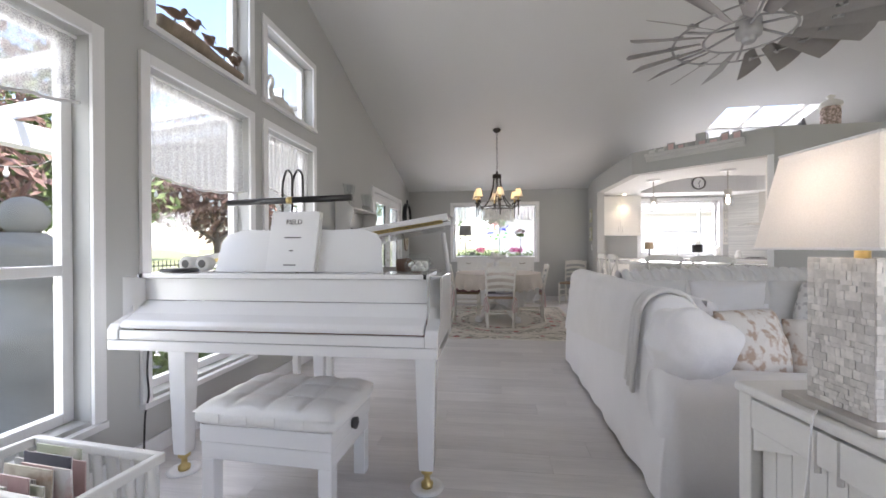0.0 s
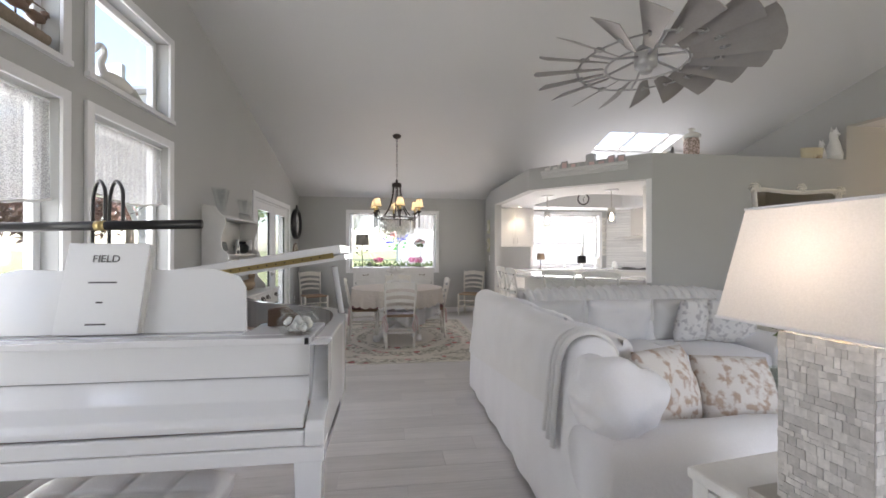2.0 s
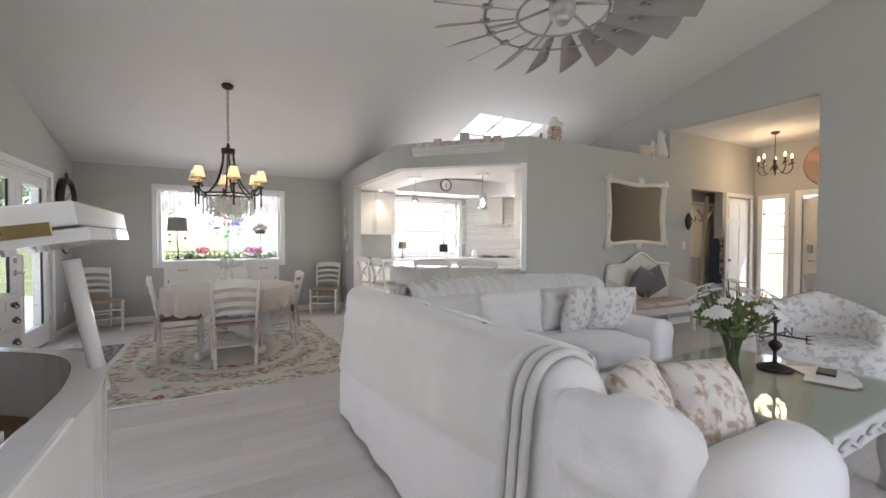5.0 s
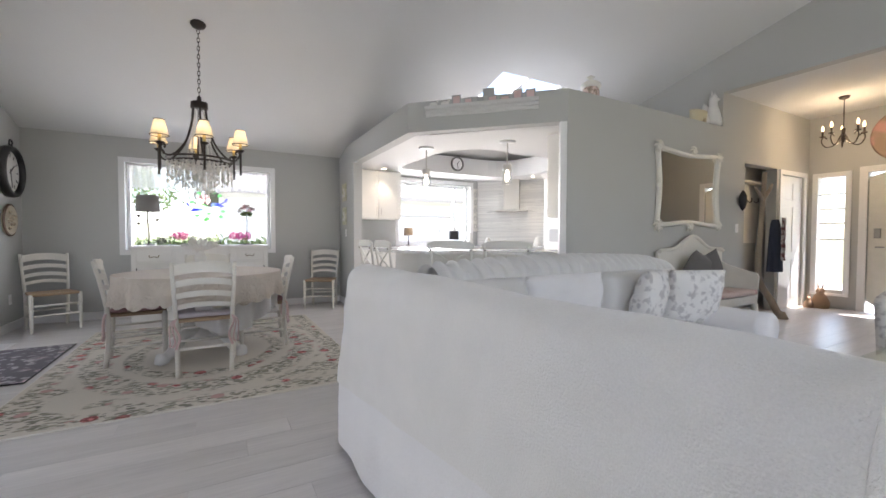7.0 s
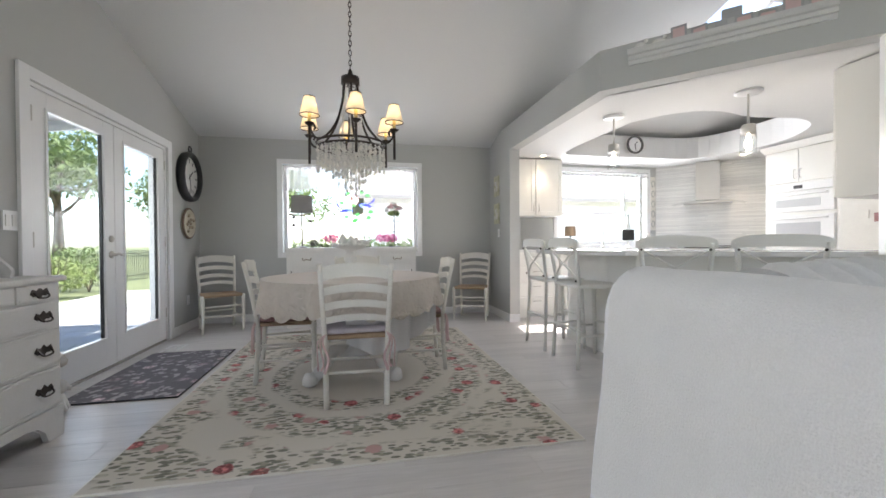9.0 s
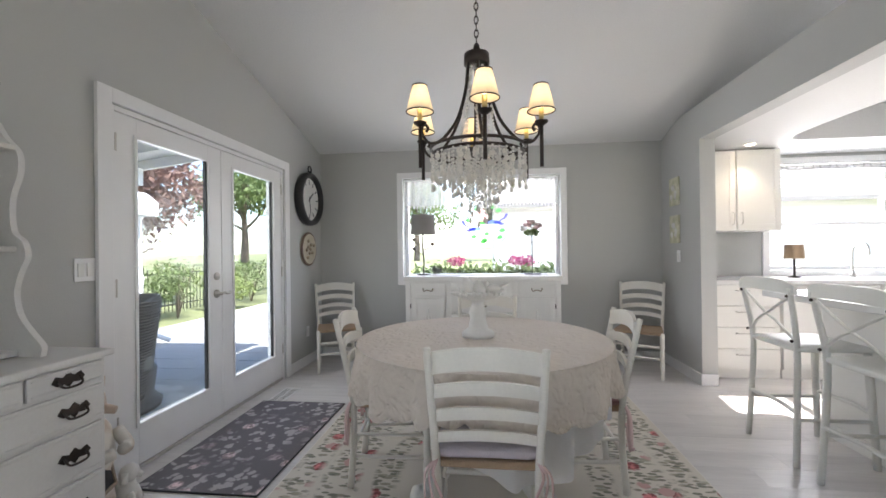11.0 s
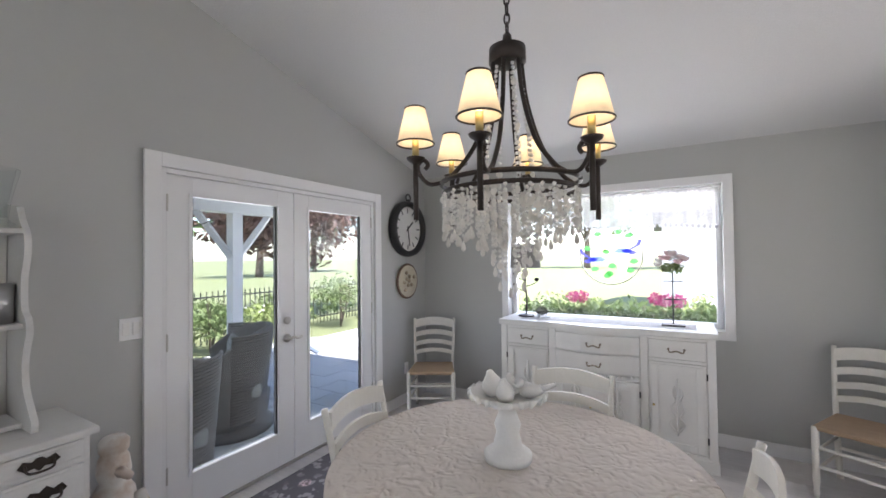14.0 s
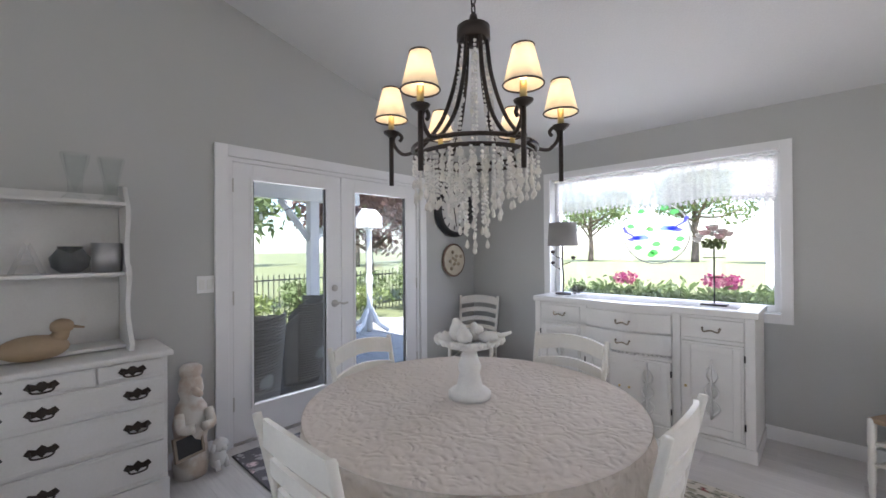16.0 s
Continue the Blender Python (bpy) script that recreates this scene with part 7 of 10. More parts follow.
sheet(bm, ruffled, 340, 14)
part("ruffled_top", bm, M_RUFFLE, s2, "ruched ruffle along the back", smooth=True)
bm = B(); soft_box(bm, 1.44, 4.40, 0.05, 3.62, 4.64, 0.80, 0.06, 10, 0.015, 4.0); part("back", bm, M_SLIP, s2, smooth=True)
for i in range(2):
    a = 2.0 + i * 0.72
    bm = B(); soft_box(bm, a, 3.74, 0.281, a + 0.71, 4.44, 0.46, 0.05, 8, 0.012, i + 5.0); part("seat_cushion", bm, M_SLIP, s2, smooth=True)
for i in range(3):
    bm = B(); pillow(bm, 0.66, 0.42, 0.24, Matrix.Translation((1.74 + i * 0.68, 4.42, 0.64)) @ Matrix.Rotation(radians(10), 4, "X"), 16, 0.4, 0.03, i + 7.0); part("back_cushion", bm, M_RUFFLE if i != 1 else M_SLIP, s2, smooth=True)
bm = B(); sofa_arm(bm, -0.46, 0.46, -0.15, 0.15, 0.60, 0.12)
bmesh.ops.transform(bm, matrix=Matrix.Translation((3.58, 4.20, 0)) @ Matrix.Rotation(radians(90), 4, "Z"), verts=bm.verts)
part("arm", bm, M_SLIP, s2, smooth=True)
bm = B(); sheet(bm, lambda u, v: Vector((2.0 + 1.6 * u, 3.77 - 0.015 * (1 - v) * (1 + math.sin(u * 20)), 0.004 + 0.25 * v)), 60, 4); part("skirt", bm, M_SLIP, s2, smooth=True)
throw_pillow((3.10, 4.24, 0.66), (14, 0, 12), 0.42, M_TOILE_GREY, "grey flower cushion leaning on the sofa back", 3.0, M_CREAM)
throw_pillow((3.37, 4.12, 0.66), (16, 0, -22), 0.42, M_TOILE_GREY, "grey flower cushion leaning against the sofa arm", 4.0, M_CREAM)

# ---- coffee table ----
ct = thing("coffee_table", (2.80, 2.69, 0), "carved grey-white coffee table with a glass top", "coffee table")
cw, cd = 0.53, 0.46
bm = B(); box(bm, -cw + 0.02, -cd + 0.02, 0.40, cw - 0.02, cd - 0.02, 0.50); part("apron", bm, M_SCRATCHED, ct, bevel=0.006)
bm = B(); box(bm, -cw, -cd, 0.50, cw, cd, 0.535); part("tabletop", bm, M_SCRATCHED, ct, bevel=0.01)
bm = B(); box(bm, -cw - 0.01, -cd - 0.01, 0.536, cw + 0.01, cd + 0.01, 0.546); part("glass_top", bm, M_TABLEGLASS, ct, "thick clear glass with green edge", bevel=0.002)
for sx in (-1, 1):
    for sy in (-1, 1):
        bm = B(); lathe(bm, [(0.02, 0), (0.04, 0.03), (0.03, 0.08), (0.05, 0.2), (0.045, 0.3), (0.055, 0.40)], sx * (cw - 0.08), sy * (cd - 0.08), 0, 14); part("leg", bm, M_SCRATCHED, ct, smooth=True)
for sx in (-0.3, 0, 0.3):
    bm = B(); tube(bm, curve([(sx - 0.12, -cd + 0.012, 0.45), (sx - 0.05, -cd + 0.008, 0.47), (sx, -cd + 0.006, 0.45), (sx + 0.05, -cd + 0.008, 0.43), (sx + 0.12, -cd + 0.012, 0.45)], 4), 0.010, 6); part("carving", bm, M_SCRATCHED, ct, smooth=True)
for y in (-0.2, 0.2):
    bm = B(); box(bm, -cw + 0.01, y - 0.16, 0.415, -cw + 0.02, y + 0.16, 0.485); d = part("drawer", bm, M_SCRATCHED, ct, bevel=0.003)
    bm = B(); lathe(bm, [(0, 0), (0.008, 0), (0.012, 0.015), (0, 0.02)], m=Matrix.Translation((-cw + 0.01, y, 0.45)) @ Matrix.Rotation(radians(-90), 4, "Y"), seg=10); part("knob", bm, M_STEEL, d, smooth=True)
vz = thing("flower_vase", (2.56, 2.72, 0.546), "square glass vase of white daisies on the coffee table", "flowers")
bm = B()
for q in ((-0.075, -0.075, 0, 0.075, -0.068, 0.26), (-0.075, 0.068, 0, 0.075, 0.075, 0.26), (-0.075, -0.068, 0, -0.068, 0.068, 0.26), (0.068, -0.068, 0, 0.075, 0.068, 0.26), (-0.068, -0.068, 0, 0.068, 0.068, 0.02)):
    box(bm, *q)
part("vase", bm, M_VASE, vz)
M_STEM = material("flower_stems", (0.08, 0.12, 0.04), 0.6)
M_DAISY = material("white_daisy_petals", (0.78, 0.78, 0.76), 0.8, vary=0.05, scale=30)
rv = random.Random(31)
bm = B()
heads = []
for i in range(46):
    a, r = rv.uniform(0, 6.28), math.sqrt(rv.random()) * 0.25
    hz = 0.36 + 0.15 * (1 - (r / 0.25) ** 2) + rv.uniform(-0.03, 0.03)
    p = Vector((r * math.cos(a), r * math.sin(a), hz)); heads.append((p, a, r))
    tube(bm, curve([(0.04 * math.cos(a + 2), 0.04 * math.sin(a + 2), 0.03), (0.05 * math.cos(a), 0.05 * math.sin(a), 0.25), p], 3), 0.0025, 4)
tagged(part("stem", bm, M_STEM, vz), kind="stuff")
bm = B(); leaf_cloud(bm, 260, ball(rv, (0, 0, 0.34), 0.17, 0.6), 0.03, rv); part("leaves", bm, M_LEAF, vz)
for p, a, r in heads:
    bm = B()
    m = Matrix.Translation(p) @ Matrix.Rotation(a, 4, "Z") @ Matrix.Rotation(r * 3.2, 4, "Y")
    for k in range(10):
        q = m @ Matrix.Rotation(k * 0.628, 4, "Z")
        vs = [bm.verts.new(q @ Vector(w)) for w in ((0.004, 0, 0.002), (0.02, -0.008, 0.006), (0.036, 0, 0.002), (0.02, 0.008, 0.006))]
        bm.faces.new(vs)
    bmesh.ops.create_icosphere(bm, subdivisions=1, radius=0.009, matrix=m @ Matrix.Diagonal((1, 1, 0.6, 1)))
    part("bloom", bm, M_DAISY, vz)
wvn = thing("weathervane_ornament", (3.02, 2.72, 0.546), "small dark iron weathervane ornament with compass letters", "ornament")
bm = B(); lathe(bm, [(0.0, 0), (0.085, 0.0), (0.085, 0.012), (0.04, 0.03), (0.012, 0.04), (0.008, 0.1), (0.028, 0.125), (0.034, 0.14), (0.028, 0.155), (0.008, 0.17), (0.008, 0.26), (0.024, 0.285), (0.008, 0.31), (0.005, 0.40)], seg=18); part("post", bm, M_BRONZE, wvn, smooth=True)
for end in ((0.15, 0), (0, 0.15)):
    bm = B(); tube(bm, [(-end[0], -end[1], 0.20), (end[0], end[1], 0.20)], 0.005, 6); part("arm", bm, M_BRONZE, wvn)
for ch, x, y in (("N", 0.16, 0.0), ("E", 0.0, -0.15), ("S", -0.16, 0.0), ("W", 0.0, 0.15)):
    text_mesh("letter", ch, 0.07, Matrix.Translation((x, y, 0.175)) @ Matrix.Rotation(radians(90), 4, "X") @ Matrix.Rotation(radians(-40), 4, "Y"), M_BRONZE, wvn)
pap = thing("papers", (3.10, 2.50, 0.546), "loose papers and a black phone case on the glass", "papers", turn=15)
for i in range(4):
    bm = B(); box(bm, -0.15 + 0.03 * i, -0.1, 0.0005 + 0.0012 * i, 0.10 + 0.03 * i, 0.1, 0.0015 + 0.0012 * i, m=Matrix.Rotation(radians(12 * i), 4, "Z")); part("sheet", bm, M_TRIM, pap)
bm = B(); box(bm, 0.0, -0.02, 0.006, 0.13, 0.06, 0.02); part("phone_case", bm, M_BLACK, pap, bevel=0.004)

# ---- lamp cabinet and shell lamp ----
lc = thing("side_cabinet", (1.42, 1.50, 0), "white cottage cabinet with beadboard sides beside the sofa", "cabinet", turn=8)
bm = B(); box(bm, -0.33, -0.30, 0.70, 0.33, 0.30, 0.73); part("top", bm, M_WHITE, lc, bevel=0.01)
for sx in (-1, 1):
    for sy in (-1, 1):
        bm = B(); box(bm, sx * 0.295 - 0.025, sy * 0.265 - 0.025, 0, sx * 0.295 + 0.025, sy * 0.265 + 0.025, 0.70); part("post", bm, M_WHITE, lc, bevel=0.005)
for i in range(9):
    y = -0.235 + i * 0.0525
    bm = B(); box(bm, -0.287, y, 0.10, -0.277, y + 0.0505, 0.69); part("beadboard", bm, M_WHITE, lc, bevel=0.002)
bm = B(); box(bm, -0.32, -0.24, 0.60, -0.288, 0.24, 0.69); part("upper_rail", bm, M_WHITE, lc, bevel=0.004)
bm = B()
for s in (-1, 1):
    prism(bm, [(s * 0.24, 0.60)] + [(s * (0.24 - 0.24 * k / 8), 0.60 - 0.07 * (1 - math.sin(math.pi / 2 * k / 8))) for k in range(9)], -0.312, -0.288, "x")
    tube(bm, [(-0.315, s * 0.03, 0.69), (-0.315, s * 0.03, 0.58)], 0.012, 6)
part("arched_apron", bm, M_WHITE, lc)
bm = B(); box(bm, -0.27, 0.278, 0.10, 0.27, 0.287, 0.69); box(bm, 0.28, -0.24, 0.10, 0.289, 0.24, 0.69); box(bm, -0.27, -0.287, 0.10, 0.27, -0.278, 0.69); box(bm, -0.27, -0.27, 0.09, 0.27, 0.27, 0.10); part("panels", bm, M_WHITE, lc)
sl2 = thing("shell_lamp", (1.215, 1.49, 0.731), "table lamp with mother-of-pearl block base and white rectangular shade, lit", "lamp", turn=7)
bm = B(); box(bm, -0.10, -0.13, 0, 0.10, 0.13, 0.02); part("foot", bm, M_STEEL, sl2, bevel=0.003)
bm = B(); box(bm, -0.060, -0.088, 0.02, 0.060, 0.088, 0.402); core = part("base", bm, M_PEARL, sl2)
rt = random.Random(17)
for face in range(4):
    w = 0.120 if face % 2 == 0 else 0.176
    m = Matrix.Rotation(radians(90 * face), 4, "Z") @ Matrix.Translation((0, -0.088 if face % 2 == 0 else -0.060, 0.02))
    z0 = 0.0
    while z0 < 0.380:
        hgt = min(rt.uniform(0.011, 0.024), 0.382 - z0)
        x0 = -w / 2
        while x0 < w / 2 - 0.001:
            wd = rt.uniform(0.010, 0.026)
            if w / 2 - x0 - wd < 0.008:
                wd = w / 2 - x0
            bm = B(); box(bm, x0 + 0.0003, -0.0008 - rt.random() * 0.0022, z0 + 0.0003, x0 + wd - 0.0003, 0.0, z0 + hgt - 0.0003, m=m @ Matrix.Rotation(rt.uniform(-0.012, 0.012), 4, "Z"))
            part("shell_tile", bm, M_PEARL, core)
            x0 += wd
        z0 += hgt
bm = B(); lathe(bm, [(0.016, 0.402), (0.016, 0.43), (0.01, 0.44), (0.01, 0.60), (0, 0.60)], seg=14); part("neck", bm, M_BRASS, sl2, smooth=True)
bm = B()
rb, rt_ = (0.145, 0.175), (0.10, 0.135)
lo = [bm.verts.new((sx * rb[0], sy * rb[1], 0.425)) for sx, sy in ((-1, -1), (1, -1), (1, 1), (-1, 1))]
hi = [bm.verts.new((sx * rt_[0], sy * rt_[1], 0.690)) for sx, sy in ((-1, -1), (1, -1), (1, 1), (-1, 1))]
for j in range(4):
    bm.faces.new((lo[j], lo[(j + 1) % 4], hi[(j + 1) % 4], hi[j]))
part("shade", bm, M_SHADE, sl2, "white fabric shade")
for half, h in ((rb, 0.426), (rt_, 0.689)):
    bm = B(); tube(bm, [(sx * half[0], sy * half[1], h) for sx, sy in ((-1, -1), (1, -1), (1, 1), (-1, 1), (-1, -1))], 0.004, 6); part("shade_trim", bm, M_SLIP, sl2)
bm = B(); bmesh.ops.create_icosphere(bm, subdivisions=2, radius=0.03, matrix=Matrix.Translation((0, 0, 0.57))); part("bulb", bm, M_BULB, sl2, smooth=True)
point_lamp("shell_lamp_light", (1.215, 1.49, 1.30), 0.4, (1.0, 0.9, 0.78), 0.05)
cord = tagged(new("lamp_cord"), "thin white lamp cord hanging over the cabinet edge", "cord")
bm = B(); tube(bm, curve([(1.20, 1.56, 0.735), (1.12, 1.50, 0.736), (1.07, 1.45, 0.72), (1.055, 1.44, 0.60), (1.05, 1.47, 0.35), (1.045, 1.45, 0.02)], 6), 0.003, 6); part("cable", bm, M_TRIM, cord, smooth=True)

# ---- windmill ceiling fan ----
FX, FY, FZ = 2.07, 3.45, 2.66
fan = thing("ceiling_fan", (FX, FY, FZ), "large windmill ceiling fan with many weathered metal blades", "ceiling fan")
bm = B(); lathe(bm, [(0, -0.06), (0.035, -0.06), (0.045, -0.045), (0.045, -0.02), (0.075, -0.015), (0.08, 0.02), (0.078, 0.10), (0.06, 0.13), (0.025, 0.14), (0.02, 0.2), (0, 0.2)], seg=28); part("motor", bm, M_GALV, fan, smooth=True)
bm = B(); tube(bm, [(0, 0, 0.19), (0, 0, vault(FY) - FZ - 0.03)], 0.014, 12); part("downrod", bm, M_GALV, fan)
bm = B(); lathe(bm, [(0.02, -0.06), (0.075, -0.02), (0.08, 0.02), (0, 0.03)], 0, 0, vault(FY) - FZ, 24); part("canopy", bm, M_GALV, fan, smooth=True)
for r in (0.27, 0.47):
    bm = B(); tube(bm, [(r * math.cos(q), r * math.sin(q), 0.0) for q in [w * math.pi / 32 for w in range(65)]], 0.010, 8, flat=0.6); part("ring", bm, M_GALV, fan, smooth=True)
for i in range(6):
    m = Matrix.Rotation(radians(60 * i + 10), 4, "Z")
    bm = B(); tube(bm, [(0.06, 0, 0.05), (0.30, 0, 0.0), (0.47, 0, 0.0)], 0.009, 8, m=m); part("spoke", bm, M_GALV, fan, smooth=True)
bm = B()
sec = [(0.29, -0.032), (0.77, -0.10), (0.785, -0.05), (0.79, 0.0), (0.785, 0.05), (0.77, 0.10), (0.29, 0.032)]
vs = [bm.verts.new((x, y, 0.28 * y * y)) for x, y in sec]
bm.faces.new(vs); thicken(bm, thickness=0.004)
bmesh.ops.rotate(bm, verts=bm.verts, cent=(0, 0, 0), matrix=Matrix.Rotation(radians(-32), 3, "X"))
bl = part("blade", bm, M_BLADE, fan)
for i in range(1, 18):
    o = new("blade", bl.data); o.parent = fan; o.rotation_euler = (0, 0, radians(20 * i))
for i in range(18):
    a = radians(20 * i)
    bm = B(); box(bm, 0.44, -0.02, -0.006, 0.50, 0.02, 0.010, m=Matrix.Rotation(a, 4, "Z")); part("blade_clip", bm, M_GALV, fan, bevel=0.003)

# ---- west window dressing and ornaments ----
def valance(yc, w, ztop, drop, seed):
    t = thing("window_valance", (WX - 0.05, yc, ztop), "gathered sheer lace valance in the tall window", "curtain", "sheer valances")
    bm = B(); sheet(bm, lambda u, v: Vector((0.01 * math.sin(u * 90 + seed) * (0.3 + v), (u - 0.5) * w, -v * (drop + 0.05 * math.sin(u * 3.1)) - 0.012 * v * abs(math.sin(u * 16)))), 150, 5); part("curtain", bm, M_LACEVAL, t, smooth=True)
    bm = B(); tube(bm, [(0, -w / 2, 0.0), (0, w / 2, 0.0)], 0.008, 8); part("rod", bm, M_TRIM, t)
    bm = B()
    tube(bm, [(0.016, (u / 20 - 0.5) * w, -(drop + 0.05 * math.sin(u / 20 * 3.1)) - 0.012 * abs(math.sin(u / 20 * 16))) for u in range(21)], 0.008, 5); part("beaded_hem", bm, M_RUFFLE, t)


valance(2.825, 0.92, 2.16, 0.55, 0)
valance(3.98, 0.87, 2.16, 0.45, 2)
valance(1.525, 0.98, 2.16, 0.30, 4)
rk = thing("stone_log", (WX - 0.05, 2.95, 2.44), "brown driftwood log on the high window sill", "driftwood")
bm = B(); tube(bm, curve([(0, -0.45, 0.06), (0.01, -0.2, 0.075), (0, 0.05, 0.06), (0.01, 0.3, 0.045)], 5), 0.055, 10, 0.035); part("log", bm, M_WOOD, rk, smooth=True)
for i, (y, h) in enumerate(((2.62, 0.12), (2.76, 0.13), (2.92, 0.105), (3.08, 0.10), (3.20, 0.09))):
    sp = tagged(new("shorebird_carving"), "small dark carved shorebird standing on the driftwood", "figurine", "carved birds on the sill")
    sp.matrix_basis = pose(WX - 0.05, y, 2.44 + h, 0, 0, 90 + 15 * (i % 3 - 1))
    bm = B(); bmesh.ops.create_icosphere(bm, subdivisions=2, radius=0.035, matrix=Matrix.Translation((0, 0, 0.06)) @ Matrix.Diagonal((1.7, 0.8, 0.9, 1)))
    bmesh.ops.create_icosphere(bm, subdivisions=1, radius=0.022, matrix=Matrix.Translation((0.06, 0, 0.105))); tube(bm, [(0.04, 0, 0.07), (0.06, 0, 0.105)], 0.018, 6); tube(bm, [(0.075, 0, 0.105), (0.14, 0, 0.095)], 0.006, 5, 0.002)
    tube(bm, [(-0.04, 0, 0.06), (-0.11, 0, 0.055)], 0.018, 6, 0.004); tube(bm, [(0.0, 0.0, 0.035), (0, 0, -0.012)], 0.005, 5)
    part("body", bm, M_BROWN, sp, smooth=True)
sw = tagged(new("swan_figurine"), "white porcelain swan on the high window sill", "figurine")
sw.matrix_basis = pose(WX - 0.05, 3.78, 2.44, 0, 0, -90)
bm = B(); bmesh.ops.create_icosphere(bm, subdivisions=3, radius=0.07, matrix=Matrix.Translation((-0.08, 0, 0.055)) @ Matrix.Diagonal((2.2, 0.8, 0.75, 1)))
tube(bm, curve([(0.04, 0, 0.06), (0.08, 0, 0.12), (0.05, 0, 0.19), (0.055, 0, 0.235), (0.095, 0, 0.24), (0.115, 0, 0.205)], 5), 0.024, 8, 0.014); tube(bm, [(0.115, 0, 0.205), (0.125, 0, 0.175)], 0.012, 6, 0.005); tube(bm, [(-0.2, 0, 0.06), (-0.36, 0, 0.03)], 0.05, 8, 0.008, flat=0.4)
part("body", bm, M_PLASTER, sw, smooth=True)

# ---- kitchen ----
M_CAB = material("white_cabinet_enamel", (0.80, 0.79, 0.75), 0.3, vary=0.02, scale=4, fine=0.01)
M_APPL = material("white_appliance", (0.82, 0.82, 0.81), 0.18, vary=0.015)


def cabinet(name, place, turn, w, d, z0, z1, doors, label, drawers=0, handle=True):
    """Front faces -y in its own frame; origin at the middle of the back."""
    c = thing(name, place, label, "cabinet", turn=turn)
    cuboid("body", -w / 2, -d, z0, w / 2, 0, z1, M_CAB, c, 0.003)
    n = drawers or doors
    for i in range(n):
        if drawers:
            hh = (z1 - z0 - 0.08) / drawers
            a, b, c0, c1 = -w / 2 + 0.008, w / 2 - 0.008, z0 + 0.08 + i * hh + 0.004, z0 + 0.08 + (i + 1) * hh - 0.004
        else:
            a, b, c0, c1 = -w / 2 + i * w / doors + 0.004, -w / 2 + (i + 1) * w / doors - 0.004, z0 + (0.09 if z0 < 0.1 else 0.006), z1 - 0.006
        bm = B(); box(bm, a, -d - 0.020, c0, b, -d - 0.001, c1)
        dr = part("drawer" if drawers else "door", bm, M_CAB, c, bevel=0.004)
        if not drawers:
            bm = B()
            for q in ((a + 0.004, c0 + 0.004, a + 0.06, c1 - 0.004), (b - 0.06, c0 + 0.004, b - 0.004, c1 - 0.004), (a + 0.06, c0 + 0.004, b - 0.06, c0 + 0.06), (a + 0.06, c1 - 0.06, b - 0.06, c1 - 0.004)):
                box(bm, q[0], -d - 0.027, q[1], q[2], -d - 0.0205, q[3])
            part("frame_moulding", bm, M_CAB, dr, bevel=0.002)
        if handle:
            bm = B()
            if drawers:
                tube(bm, [((a + b) / 2 - 0.06, -d - 0.022, c1 - 0.05), ((a + b) / 2 - 0.05, -d - 0.05, c1 - 0.05), ((a + b) / 2 + 0.05, -d - 0.05, c1 - 0.05), ((a + b) / 2 + 0.06, -d - 0.022, c1 - 0.05)], 0.005, 6)
            else:
                hx = b - 0.035 if i % 2 == 0 else a + 0.035
                hz = (c0 + 0.12) if z0 > 1 else (c1 - 0.12)
                tube(bm, [(hx, -d - 0.027, hz - 0.06), (hx, -d - 0.055, hz - 0.05), (hx, -d - 0.055, hz + 0.05), (hx, -d - 0.027, hz + 0.06)], 0.005, 6)
            part("handle", bm, M_STEEL, dr, smooth=True)
    return c


KB = WY - 0.003
cabinet("wall_cabinet", (2.815, KB, 0), 0, 0.82, 0.34, 1.39, 2.195, 2, "white two-door kitchen wall cabinet", 0)
cabinet("base_cabinet", (2.73, KB, 0), 0, 0.66, 0.56, 0.0, 0.88, 0, "white bank of kitchen drawers under the counter", 4)
for x, w in ((3.48, 0.82), (4.31, 0.82)):
    cabinet("base_cabinet", (x, KB, 0), 0, w, 0.56, 0.0, 0.88, 2, "white two-door kitchen base cabinet")
bm = B(); prism(bm, [(2.40, KB), (2.40, KB - 0.60), (4.75, KB - 0.60), (5.50, 7.92), (6.15, 7.92), (6.15, 8.15), (5.03, KB)], 0.881, 0.92)
tagged(part("worktop", bm, M_QUARTZ, bevel=0.004), "white quartz kitchen worktop along the window wall", "worktop")
ck = thing("corner_cabinet", (0, 0, 0), "white angled base cabinet under the cooktop", "cabinet")
bm = B(); prism(bm, [(4.78, KB - 0.57), (5.50, 7.96), (6.14, 7.96), (6.14, 8.2), (5.06, KB - 0.01), (4.78, KB - 0.01)], 0, 0.88); part("body", bm, M_CAB, ck)
ctp = thing("cooktop", (5.30, 8.55, 0.9205), "black gas cooktop set in the angled corner", "cooktop", turn=-45)
cuboid("plate", -0.30, -0.2, 0, 0.30, 0.2, 0.012, M_BLACK, ctp)
for x in (-0.18, 0.18):
    bm = B()
    for y in (-0.12, 0, 0.12):
        tube(bm, [(x - 0.1, y, 0.03), (x + 0.1, y, 0.03)], 0.006, 5)
    for xx in (-0.1, 0.1):
        tube(bm, [(x + xx, -0.14, 0.03), (x + xx, 0.14, 0.03), (x + xx, 0.14, 0.012)], 0.006, 5)
    part("grate", bm, M_BLACK, ctp)
wpn = thing("wall_panel", (4.975, KB - 0.001, 1.20), "narrow white carved panel hanging beside the kitchen window", "wall decoration")
cuboid("board", -0.045, -0.02, 0.0, 0.045, 0, 0.85, M_CREAM, wpn, 0.004)
